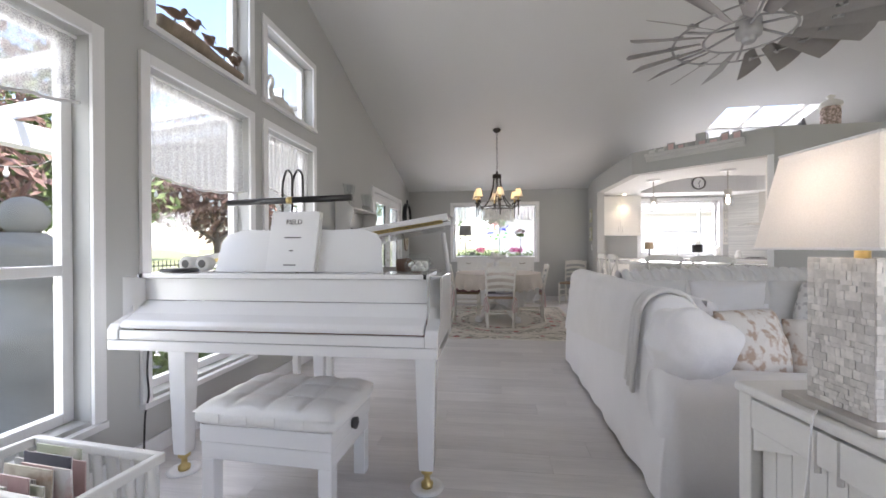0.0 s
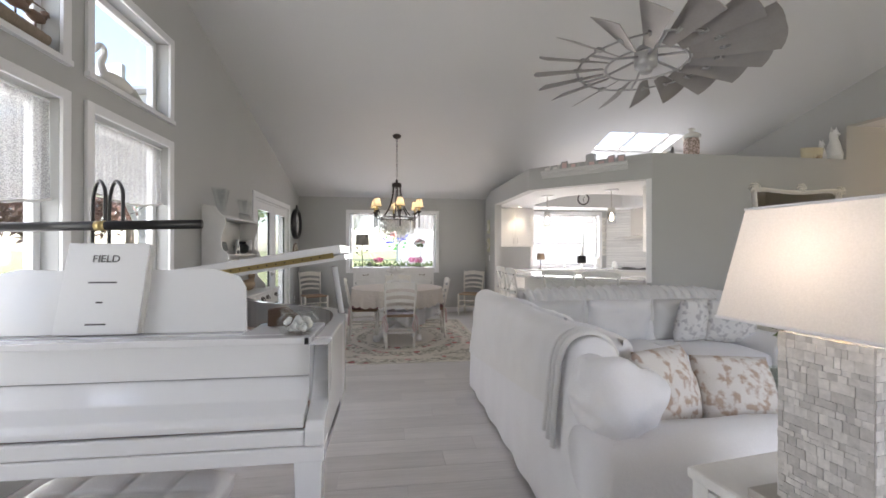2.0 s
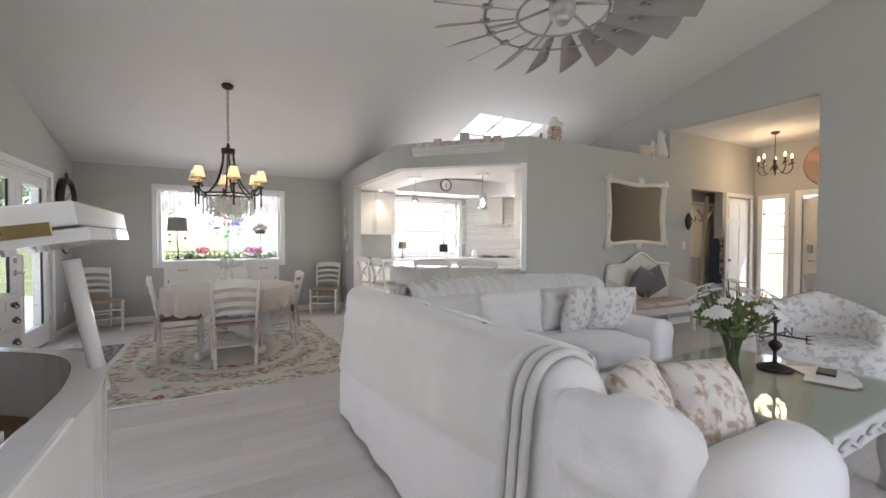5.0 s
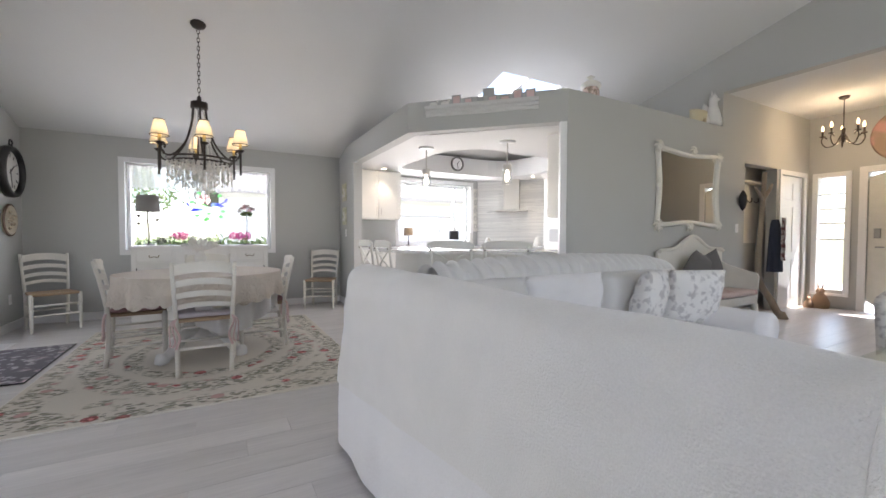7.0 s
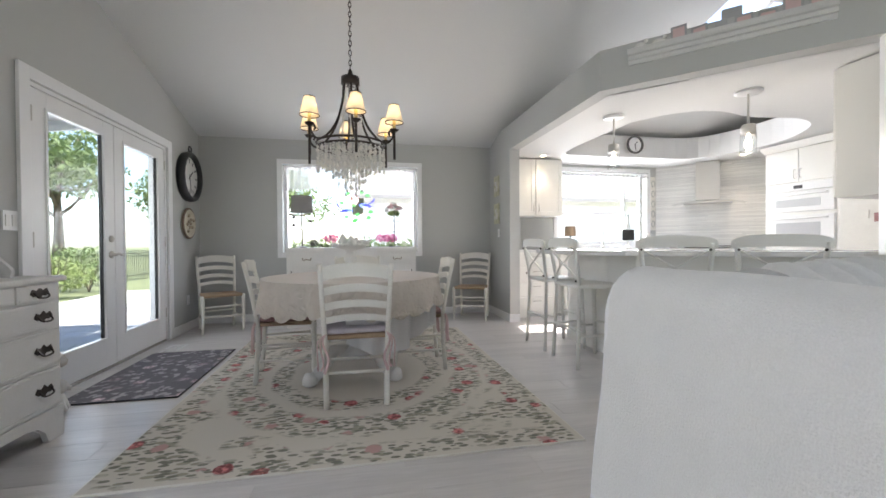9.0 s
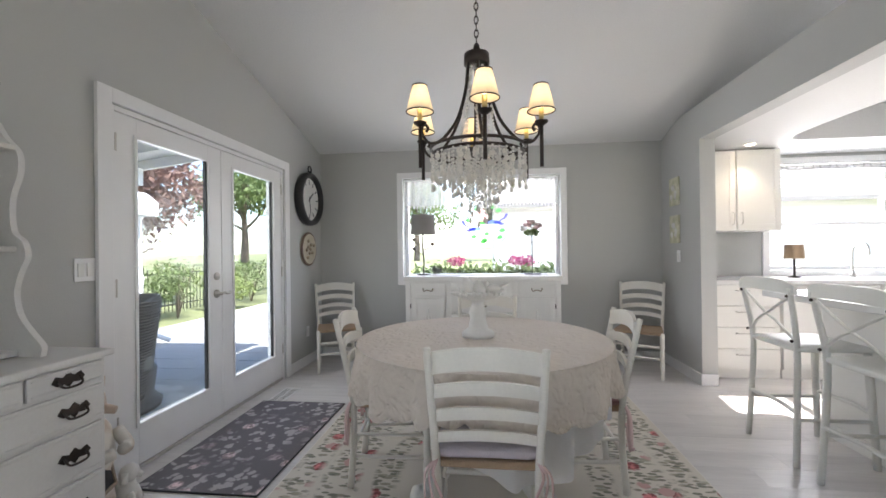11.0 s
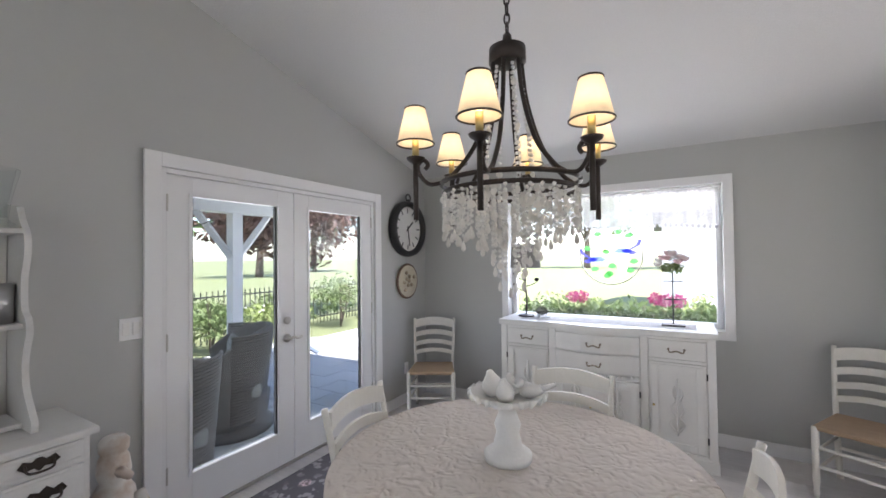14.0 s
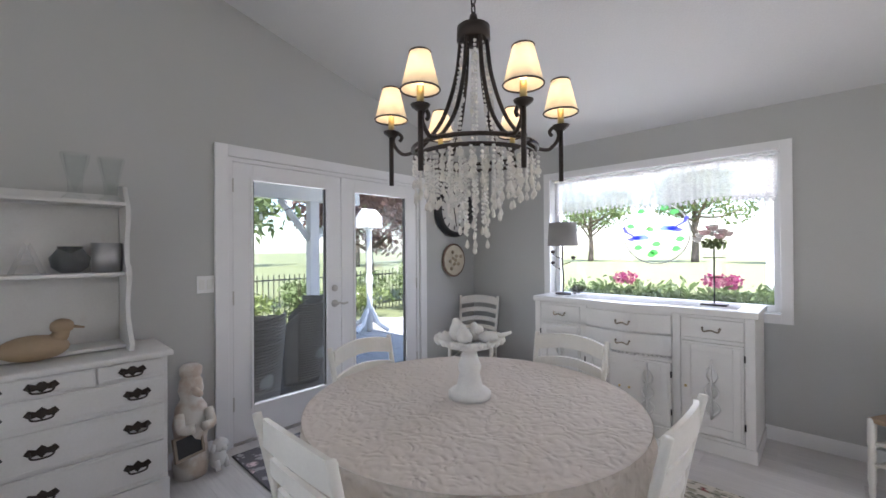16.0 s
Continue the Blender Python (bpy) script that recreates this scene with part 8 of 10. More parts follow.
for k in range(5):
    bm = B(); tube(bm, [(0.026 * math.cos(q), -0.022, 0.10 + 0.16 * k + 0.05 * math.sin(q)) for q in [w * math.pi / 6 for w in range(13)]], 0.006, 5); part("carving", bm, M_GALV, wpn, smooth=True)
# tiled corner wall
tw = setting(part("wall_tiled_corner", prism(B(), [(5.04, KB), (6.16, 8.18), (6.16, KB)], 0.0, HEAD - 0.002), M_TILE), "angled corner wall of thin grey linear glass tiles", "wall")
rk_ = random.Random(77)
dg = Matrix.Translation((5.04, KB, 0)) @ Matrix.Rotation(math.atan2(8.18 - KB, 1.12), 4, "Z")
L_ = math.hypot(1.12, 8.18 - KB)
tile_mats = [material("glass_tile_%s" % n_, c, 0.2, vary=0.05) for n_, c in (("white", (0.74, 0.74, 0.72)), ("pale", (0.68, 0.68, 0.66)), ("grey", (0.62, 0.62, 0.61)))]
zr = 0.925
while zr < HEAD - 0.04:
    hgt = rk_.choice((0.011, 0.015, 0.020))
    xx = 0.0
    while xx < L_ - 0.02:
        ln = min(rk_.uniform(0.3, 0.7), L_ - xx)
        bm = B(); box(bm, xx + 0.001, -0.006 - rk_.random() * 0.003, zr + 0.001, xx + ln - 0.001, -0.0005, zr + hgt - 0.001, m=dg)
        part("tile", bm, rk_.choice(tile_mats), tw)
        xx += ln
    zr += hgt
hd = thing("range_hood", (5.51, 8.79, 1.58), "stainless chimney range hood with curved glass canopy", "range hood", turn=-45)
cuboid("chimney", -0.15, -0.14, 0.05, 0.15, 0.13, HEAD - 1.58 - 0.004, M_STEEL, hd, 0.003)
bm = B(); sheet(bm, lambda u, v: Vector(((u - 0.5) * 0.9, -0.30 + 0.42 * v, 0.04 - 0.05 * (2 * u - 1) ** 2)), 20, 4); thicken(bm, thickness=0.008); part("canopy", bm, M_VASE, hd, "curved glass canopy")
cuboid("motor_box", -0.3, -0.25, 0.0, 0.3, 0.12, 0.03, M_STEEL, hd)
# oven tower and refrigerator side
ov = thing("oven_tower", (6.15, 7.50, 0), "white cabinet tower with built-in wall oven", "oven", turn=-90)
cuboid("carcass", -0.41, -0.62, 0.0, 0.41, 0.0, 2.12, M_CAB, ov, 0.004)
for z0, z1, nm in ((0.95, 1.32, "oven_door"), (1.36, 1.60, "upper_oven_door")):
    d = cuboid(nm, -0.385, -0.655, z0, 0.385, -0.621, z1, M_APPL, ov, 0.008)
    cuboid("oven_glass", -0.25, -0.659, z0 + 0.06, 0.25, -0.6555, z1 - 0.09, material("grey_oven_glass", (0.5, 0.51, 0.52), 0.1), d, 0.002)
    bm = B(); tube(bm, [(-0.33, -0.66, z1 - 0.04), (-0.32, -0.69, z1 - 0.04), (0.32, -0.69, z1 - 0.04), (0.33, -0.66, z1 - 0.04)], 0.010, 8); part("handle", bm, M_APPL, d, smooth=True)
cp = cuboid("control_panel", -0.385, -0.645, 1.61, 0.385, -0.621, 1.70, M_APPL, ov, 0.004)
cuboid("display", -0.05, -0.649, 1.635, 0.05, -0.6455, 1.675, M_BLACK, cp, 0.001)
for a, b in ((-0.40, -0.004), (0.004, 0.40)):
    d = cuboid("door", a, -0.640, 1.72, b, -0.621, 2.11, M_CAB, ov, 0.004)
    bm = B(); hx = b - 0.03 if a < 0 else a + 0.03; tube(bm, [(hx, -0.641, 1.76), (hx, -0.668, 1.77), (hx, -0.668, 1.86), (hx, -0.641, 1.87)], 0.005, 6); part("handle", bm, M_STEEL, d, smooth=True)
fr_ = thing("refrigerator", (6.15, 6.66, 0), "tall cream refrigerator with magnets and notes", "refrigerator", turn=-90)
cuboid("body", -0.40, -0.68, 0.02, 0.40, 0, 1.84, M_CREAM, fr_, 0.01)
for i, (x, z0, w, h) in enumerate(((0.15, 1.38, 0.24, 0.36), (-0.05, 1.2, 0.06, 0.09), (0.05, 1.22, 0.05, 0.06), (-0.15, 1.24, 0.05, 0.08))):
    cuboid("magnet" if i else "note_board", x - w / 2, -0.69, z0, x + w / 2, -0.6805, z0 + h, M_BROWN if i == 0 else [M_PINK, M_STONE, M_CREAM][i - 1], fr_, 0.002)
cabinet("wall_cabinet", (4.02, EY + 0.133, 0), 180, 0.80, 0.33, 1.30, 2.195, 2, "white kitchen wall cabinet behind the half wall")
# white cornice shelf with ornaments above the ovens
oc = thing("cornice_shelf", (6.15, 7.50, 2.121), "white cornice shelf with small white ornaments above the oven", "shelf", turn=-90)
bm = B(); prism(bm, [(0, 0), (-0.64, 0), (-0.70, 0.05), (-0.72, 0.07), (0, 0.07)], -0.42, 0.42, "x"); part("cornice", bm, M_CAB, oc)

# sink, tap, lamps and signs on the window counter
fc = thing("kitchen_tap", (3.98, 9.12, 0.9205), "tall chrome gooseneck kitchen tap", "tap")
bm = B(); lathe(bm, [(0.0, 0), (0.028, 0), (0.026, 0.03), (0.013, 0.05), (0.0, 0.05)], seg=14); part("base", bm, M_STEEL, fc, smooth=True)
bm = B(); tube(bm, curve([(0, 0, 0.04), (0, 0, 0.25), (0, -0.04, 0.33), (0, -0.11, 0.35), (0, -0.17, 0.30), (0, -0.18, 0.22)], 6), 0.011, 8); part("spout", bm, M_STEEL, fc, smooth=True)
kl = thing("counter_lamp", (3.42, 9.08, 0.9205), "small lamp with beige shade on the kitchen counter", "lamp")
bm = B(); lathe(bm, [(0, 0), (0.05, 0), (0.05, 0.01), (0.012, 0.02), (0.01, 0.22), (0, 0.22)], seg=14); part("stem", bm, M_BRONZE, kl, smooth=True)
bm = B(); sheet(bm, lambda u, v: Vector(((0.085 - 0.01 * v) * math.cos(6.2832 * u), (0.085 - 0.01 * v) * math.sin(6.2832 * u), 0.19 + 0.14 * v)), 20, 2, True); part("shade", bm, M_RUSH, kl, smooth=True)
bs = thing("chalkboard_sign", (4.28, 8.95, 0.9205), "small black chalkboard sign on a white stand", "sign")
bm = B(); lathe(bm, [(0, 0), (0.06, 0), (0.055, 0.02), (0.015, 0.04), (0.012, 0.12), (0, 0.12)], seg=14); part("stand", bm, M_CAB, bs, smooth=True)
cuboid("board", -0.10, -0.01, 0.12, 0.10, 0.01, 0.28, M_BLACK, bs, 0.004)
bm = B(); lathe(bm, [(0.03, 0.281), (0.045, 0.30), (0.02, 0.36), (0.012, 0.5), (0, 0.5)], seg=12); part("bottle_top", bm, M_CAB, bs, smooth=True)
for x, y, h, r, lbl in ((4.72, 9.08, 0.24, 0.06, "white ceramic rooster on the kitchen counter"), (4.98, 8.86, 0.16, 0.055, "white canister on the kitchen counter"), (5.62, 8.18, 0.17, 0.06, "white utensil crock on the kitchen counter")):
    t = tagged(new("ceramic_jar"), lbl, "jar"); t.matrix_basis = pose(x, y, 0.9205)
    bm = B(); lathe(bm, [(0, 0), (r, 0), (r * 1.1, h * 0.4), (r * 0.7, h * 0.75), (r * 0.8, h * 0.85), (r * 0.4, h), (0, h)], seg=16); part("vessel", bm, M_PLASTER, t, smooth=True)
# things along the window edge: iron rack over the window
pr = thing("pot_rack", (4.1, 9.18, 2.02), "scrolled iron rail across the kitchen window top", "rail")
bm = B(); tube(bm, [(-0.7, 0, 0), (0.7, 0, 0)], 0.008, 6); tube(bm, [(-0.7, 0, 0.06), (0.7, 0, 0.06)], 0.006, 6)
for i in range(9):
    x = -0.62 + i * 0.155
    tube(bm, [(x + 0.05 * math.cos(q), 0, 0.03 + 0.028 * math.sin(q)) for q in [w * math.pi / 6 for w in range(13)]], 0.004, 5)
for x in (-0.7, 0.7):
    tube(bm, [(x, 0, 0.03), (x, 0.125, 0.03)], 0.006, 6)
part("rail", bm, M_GALV, pr)
# kitchen clock on the light well's far face
kc = thing("kitchen_clock", (4.15, 8.63, 2.37), "round dark-rimmed kitchen clock above the window", "clock")
fy = Matrix.Rotation(radians(90), 4, "X")
bm = B(); lathe(bm, [(0.10, 0.0), (0.125, 0.0), (0.128, 0.025), (0.112, 0.03), (0.10, 0.02)], m=fy, seg=32, cap=False); part("rim", bm, M_DARKGREY, kc, smooth=True)
bm = B(); lathe(bm, [(0, 0.0), (0.105, 0.0), (0.105, 0.012), (0, 0.012)], m=fy, seg=32); part("dial", bm, M_TRIM, kc)
for a, ln in ((40, 0.06), (170, 0.085)):
    bm = B(); box(bm, -0.004, -0.016, -0.01, 0.004, -0.013, ln, m=Matrix.Rotation(radians(a), 4, "Y")); part("clock_hand", bm, M_BLACK, kc)


# pendants
for x, y in ((2.765, 7.07), (3.44, 6.30)):
    p = thing("pendant_lamp", (x, y, HEAD), "clear glass cylinder pendant with steel cap on a white rod", "pendant lamp", "kitchen pendants")
    bm = B(); lathe(bm, [(0.0, 0.0), (0.095, 0.0), (0.095, -0.012), (0.06, -0.02), (0, -0.02)], seg=28); part("canopy", bm, M_TRIM, p, smooth=True)
    bm = B(); tube(bm, [(0, 0, -0.02), (0, 0, -0.27)], 0.008, 8); part("rod", bm, M_STEEL, p)
    bm = B(); lathe(bm, [(0, -0.265), (0.045, -0.265), (0.05, -0.28), (0.05, -0.34), (0, -0.34)], seg=24); part("cap", bm, M_STEEL, p, smooth=True)
    bm = B(); lathe(bm, [(0.056, -0.335), (0.058, -0.50), (0.054, -0.50), (0.052, -0.342)], seg=24, cap=False); part("glass", bm, M_VASE, p, smooth=True)
    bm = B(); lathe(bm, [(0.012, -0.34), (0.014, -0.37), (0.028, -0.41), (0.02, -0.45), (0, -0.455)], seg=14); part("bulb", bm, glow("pendant_bulb", (1, 0.85, 0.65), 3.0), p, smooth=True)
    point_lamp("pendant_light", (x, y, HEAD - 0.53), 1.0, (1, 0.93, 0.82), 0.05)
# recessed spots
for x, y in ((2.85, 8.78), (5.55, 8.25)):
    t = thing("recessed_light", (x, y, HEAD), "small recessed ceiling light, lit", "ceiling light", "kitchen spots")
    bm = B(); lathe(bm, [(0.035, -0.004), (0.055, -0.004), (0.055, -0.0005), (0.035, -0.0005)], seg=24, cap=False); part("ring", bm, M_TRIM, t)
    bm = B(); lathe(bm, [(0, -0.003), (0.035, -0.003), (0.035, -0.001), (0, -0.001)], seg=20); part("lens", bm, glow("spot_lens", (1, 0.85, 0.6), 6.0), t)
    d = bpy.data.lights.new("spot_light", "SPOT"); d.energy, d.color, d.spot_size, d.spot_blend, d.shadow_soft_size = 3.5, (1, 0.84, 0.62), radians(95), 0.6, 0.03
    so_ = new("spot_light", d); so_.location = (x, y, HEAD - 0.01)

# bar counter with its curved white front
cf = [(2.22, 7.62), (2.22, 6.88), (2.28, 6.66), (2.42, 6.42), (3.42, 5.52), (3.9, 5.52), (3.9, 5.95), (2.98, 6.80), (2.94, 7.62)]
bf = thing("breakfast_bar", (0, 0, 0), "white panelled breakfast bar with a quartz top", "counter")
bm = B(); prism(bm, cf, 0.90, 0.94); part("quartz_top", bm, M_QUARTZ, bf, "white quartz top", bevel=0.006)
bm = B(); prism(bm, [(2.56, 7.58), (2.56, 6.86), (2.66, 6.62), (3.62, 5.52), (3.88, 5.52), (3.88, 5.93), (2.93, 6.80), (2.90, 7.58)], 0.0, 0.899); part("panel", bm, M_CAB, bf)
bm = B(); prism(bm, [(2.55, 7.58), (2.55, 6.86), (2.65, 6.615), (3.60, 5.52), (3.62, 5.52), (2.66, 6.62), (2.56, 6.86), (2.56, 7.58)], 0.0, 0.09); part("toe_board", bm, M_CAB, bf)


def bar_stool(place, turn):
    s = thing("bar_stool", place, "off-white painted cross-back counter stool at the bar", "stool", "stools at the bar", turn)
    ms = M_STOOL
    w = 0.2
    for sx in (-1, 1):
        bm = B(); tube(bm, curve([(sx * 0.21, -0.21, 0), (sx * 0.195, -0.19, 0.4), (sx * 0.19, -0.185, 0.66), (sx * 0.205, -0.21, 0.85), (sx * 0.215, -0.235, 1.0)], 4), 0.017, 8, 0.015); part("back_leg", bm, ms, s, smooth=True)
        bm = B(); tube(bm, [(sx * 0.205, 0.2, 0), (sx * 0.185, 0.175, 0.64)], 0.017, 8, 0.02); part("front_leg", bm, ms, s, smooth=True)
        bm = B(); tube(bm, [(sx * 0.2, -0.2, 0.26), (sx * 0.2, 0.19, 0.26)], 0.011, 8); part("stretcher", bm, ms, s, smooth=True)
        bm = B(); tube(bm, curve([(sx * 0.195, -0.195, 0.70), (sx * 0.08, -0.215, 0.79), (0, -0.222, 0.83), (-sx * 0.1, -0.225, 0.89), (-sx * 0.2, -0.222, 0.95)], 4), 0.010, 8, flat=0.6); part("cross_brace", bm, ms, s, smooth=True)
        bm = B(); bmesh.ops.create_icosphere(bm, subdivisions=1, radius=0.010, matrix=Matrix.Translation((sx * 0.195, -0.215, 0.70))); part("bolt", bm, M_BRONZE, s)
        bm = B(); bmesh.ops.create_icosphere(bm, subdivisions=1, radius=0.010, matrix=Matrix.Translation((sx * 0.205, -0.245, 0.955))); part("bolt", bm, M_BRONZE, s)
    for y, z_ in ((0.19, 0.30), (-0.2, 0.30)):
        bm = B(); tube(bm, curve([(-0.2, y, z_), (0, y + 0.03, z_), (0.2, y, z_)], 5), 0.012, 8); part("stretcher", bm, ms, s, smooth=True)
    bm = B()
    def rail(u, v):
        x = (2 * u - 1) * 0.245
        return Vector((x, -0.235 - 0.03 * (1 - (2 * u - 1) ** 2), 0.965 + 0.075 * v * (1 - 0.35 * abs(2 * u - 1) ** 6) + 0.01 * (1 - (2 * u - 1) ** 2)))
    sheet(bm, rail, 17, 4); thicken(bm, thickness=0.022); part("top_rail", bm, ms, s, smooth=False)
    bm = B(); soft_box(bm, -0.21, -0.2, 0.635, 0.21, 0.2, 0.672, 0.016, 5); part("seat", bm, ms, s, smooth=True)
    return s


M_STOOL = material("off_white_chalk_paint", (0.70, 0.695, 0.65), 0.5, vary=0.06, scale=9, fine=0.03)
st = bar_stool((2.28, 7.32, 0), -90)
copy_thing(st, pose(2.28, 6.735, 0, 0, 0, -90))
copy_thing(st, pose(2.66, 6.16, 0, 0, 0, -45))
copy_thing(st, pose(3.06, 5.77, 0, 0, 0, -45))

# ---- ledge ornaments ----
sh_ = thing("wall_shelf", (2.86, 5.99, 2.335), "distressed white fluted crown shelf on the bar header", "shelf", turn=-45)
bm = B(); prism(bm, [(-0.006, -0.055), (-0.03, -0.055), (-0.035, -0.02), (-0.05, -0.015), (-0.052, 0.012), (-0.07, 0.016), (-0.072, 0.043), (-0.09, 0.047), (-0.092, 0.074), (-0.115, 0.078), (-0.125, 0.095), (-0.125, 0.115), (-0.006, 0.115)], -0.58, 0.58, "x"); part("moulding", bm, M_SCRATCHED, sh_)
ro_ = random.Random(41)
for i in range(9):
    x = -0.5 + i * 0.125
    kind = ro_.choice(("letter_block", "bird_trinket", "small_frame"))
    t = thing("shelf_trinket", tuple(Matrix.Translation((2.86, 5.99, 2.4505)) @ Matrix.Rotation(radians(-45), 4, "Z") @ Vector((x, -0.065, 0))), "small grey and white trinket standing on the crown shelf", "ornament", "trinkets on the shelf", turn=-45 + ro_.uniform(-15, 15))
    h = ro_.uniform(0.05, 0.11)
    bm = B()
    if kind == "letter_block":
        box(bm, -0.035, -0.012, 0, 0.035, 0.012, h)
        part("block", bm, ro_.choice((M_GALV, M_PLASTER, M_STONE)), t, bevel=0.003)
    elif kind == "bird_trinket":
        bmesh.ops.create_icosphere(bm, subdivisions=2, radius=0.03, matrix=Matrix.Translation((0, 0, 0.026)) @ Matrix.Diagonal((1.5, 0.8, 0.85, 1))); bmesh.ops.create_icosphere(bm, subdivisions=1, radius=0.017, matrix=Matrix.Translation((0.04, 0, 0.055)))
        part("body", bm, M_PLASTER, t, smooth=True)
    else:
        for q in ((-0.05, -0.006, 0, -0.038, 0.006, h), (0.038, -0.006, 0, 0.05, 0.006, h), (-0.038, -0.006, 0, 0.038, 0.006, 0.012), (-0.038, -0.006, h - 0.012, 0.038, 0.006, h)):
            box(bm, *q)
        fr0 = part("frame", bm, M_GALV, t); part("picture", box(B(), -0.038, -0.002, 0.012, 0.038, 0.002, h - 0.012), M_PINKBOW, t)
gb = thing("grey_box", (2.98, 6.02, 2.52), "small grey square tin on the header ledge", "box", turn=-45)
cuboid("tin", -0.06, -0.05, 0, 0.06, 0.05, 0.12, M_GALV, gb, 0.004)
gjz = thing("ginger_jar", (4.46, 5.98, 2.50), "large glass jar full of potpourri with a cream lid", "jar")
bm = B(); lathe(bm, [(0.085, 0), (0.09, 0.02), (0.10, 0.2), (0.10, 0.36), (0.085, 0.40), (0.0, 0.40)], seg=24); part("potpourri", bm, material("potpourri", (0.34, 0.26, 0.22), 0.9, vary=0.4, scale=30, second=(0.62, 0.5, 0.45), second_scale=30, second_cut=0.5), gjz, smooth=True)
bm = B(); lathe(bm, [(0.115, 0.40), (0.12, 0.42), (0.115, 0.45), (0.07, 0.48), (0.03, 0.49), (0.025, 0.51), (0.05, 0.53), (0.0, 0.56)], seg=24); part("lid", bm, M_CREAM, gjz, smooth=True)
fl_ = tagged(new("frog_figurine"), "small dark animal figurine on the ledge", "figurine"); fl_.matrix_basis = pose(4.05, 5.85, 2.50, 0, 0, 60)
bm = B(); bmesh.ops.create_icosphere(bm, subdivisions=2, radius=0.1, matrix=Matrix.Translation((0, 0, 0.06)) @ Matrix.Diagonal((1.3, 0.8, 0.8, 1))); bmesh.ops.create_icosphere(bm, subdivisions=2, radius=0.06, matrix=Matrix.Translation((0.11, 0, 0.15))); tube(bm, [(-0.08, 0, 0.1), (-0.17, 0, 0.2)], 0.04, 6, 0.01); part("body", bm, M_STONE, fl_, smooth=True)
pt = thing("oval_planter", (5.74, EY + 0.065, 2.52), "oval cream and brown tin planter on the ledge", "planter")
bm = B(); lathe(bm, [(0.14, 0), (0.155, 0.02), (0.165, 0.13), (0.172, 0.14), (0.16, 0.145), (0.0, 0.12)], seg=28, squash=0.38); part("tub", bm, material("cream_tole", (0.58, 0.52, 0.36), 0.5, vary=0.1, second=(0.22, 0.14, 0.09), second_scale=7, second_cut=0.6), pt, smooth=True)
for x, h, lbl in ((5.86, 0.26, "small white porcelain duck on the ledge"), (6.05, 0.44, "tall cream ceramic cat seated on the ledge")):
    t = tagged(new("animal_figurine"), lbl, "figurine"); t.matrix_basis = pose(x + 0.02, EY + 0.065, 2.52, 0, 0, -90)
    bm = B(); lathe(bm, [(0, 0), (h * 0.22, 0), (h * 0.24, h * 0.15), (h * 0.17, h * 0.45), (h * 0.11, h * 0.62), (h * 0.13, h * 0.75), (h * 0.10, h * 0.88), (0, h * 0.92)], seg=16, squash=0.7)
    for s_ in (-1, 1):
        tube(bm, [(0.0, s_ * h * 0.07, h * 0.85), (0.0, s_ * h * 0.09, h)], h * 0.04, 6, 0.003)
    tube(bm, [(h * 0.1, 0, h * 0.76), (h * 0.17, 0, h * 0.74)], h * 0.05, 6, h * 0.03)
    part("body", bm, M_PLASTER, t, smooth=True)

# ---- ornate mirror ----
mi = thing("wall_mirror", (5.415, EY - 0.003, 1.665), "large mirror in a carved white rococo frame", "mirror")
mw, mh = 0.58, 0.40


def wavy(t, w, h, amp):
    """A rectangle whose sides bow in and out; t from 0 to 4 round the frame."""
    k, f = int(t) % 4, t - int(t)
    b = amp * math.sin(f * math.pi * 2 - math.pi / 2) + amp
    p = [(-w + 2 * w * f, h - b), (w - b, h - 2 * h * f), (w - 2 * w * f, -h + b), (-w + b, -h + 2 * h * f)][k]
    return p


bm = B(); prism(bm, [(-mw, -mh), (mw, -mh), (mw, mh), (-mw, mh)], -0.018, -0.012, "y"); part("mirror_glass", bm, M_MIRROR, mi)
bm = B(); prism(bm, [(-mw - 0.03, -mh - 0.03), (mw + 0.03, -mh - 0.03), (mw + 0.03, mh + 0.03), (-mw - 0.03, mh + 0.03)], -0.011, 0.0, "y"); part("backing", bm, M_CREAM, mi)
bm = B(); pts = [wavy(i / 24 * 1.0, mw + 0.04, mh + 0.035, 0.018) for i in range(97)]
tube(bm, [(x, -0.025, z_) for x, z_ in pts], 0.032, 8, flat=0.8); part("frame", bm, M_CREAM, mi, smooth=True)
for x, z_, s in ((-mw - 0.04, mh + 0.04, 1.2), (mw + 0.04, mh + 0.03, 1.0), (-mw - 0.04, -mh - 0.04, 1.2), (mw + 0.04, -mh - 0.03, 1.0), (0.05, mh + 0.05, 1.0), (0.0, -mh - 0.05, 0.9), (-mw - 0.05, 0, 0.6)):
    bm = B()
    for k in range(7):
        a = k * 0.9
        tube(bm, curve([(x, -0.04, z_), (x + 0.05 * s * math.cos(a), -0.05, z_ + 0.045 * s * math.sin(a)), (x + 0.075 * s * math.cos(a + 0.5), -0.035, z_ + 0.065 * s * math.sin(a + 0.5))], 4), 0.016 * s, 6, 0.006)
    part("scroll_carving", bm, M_CREAM, mi, smooth=True)

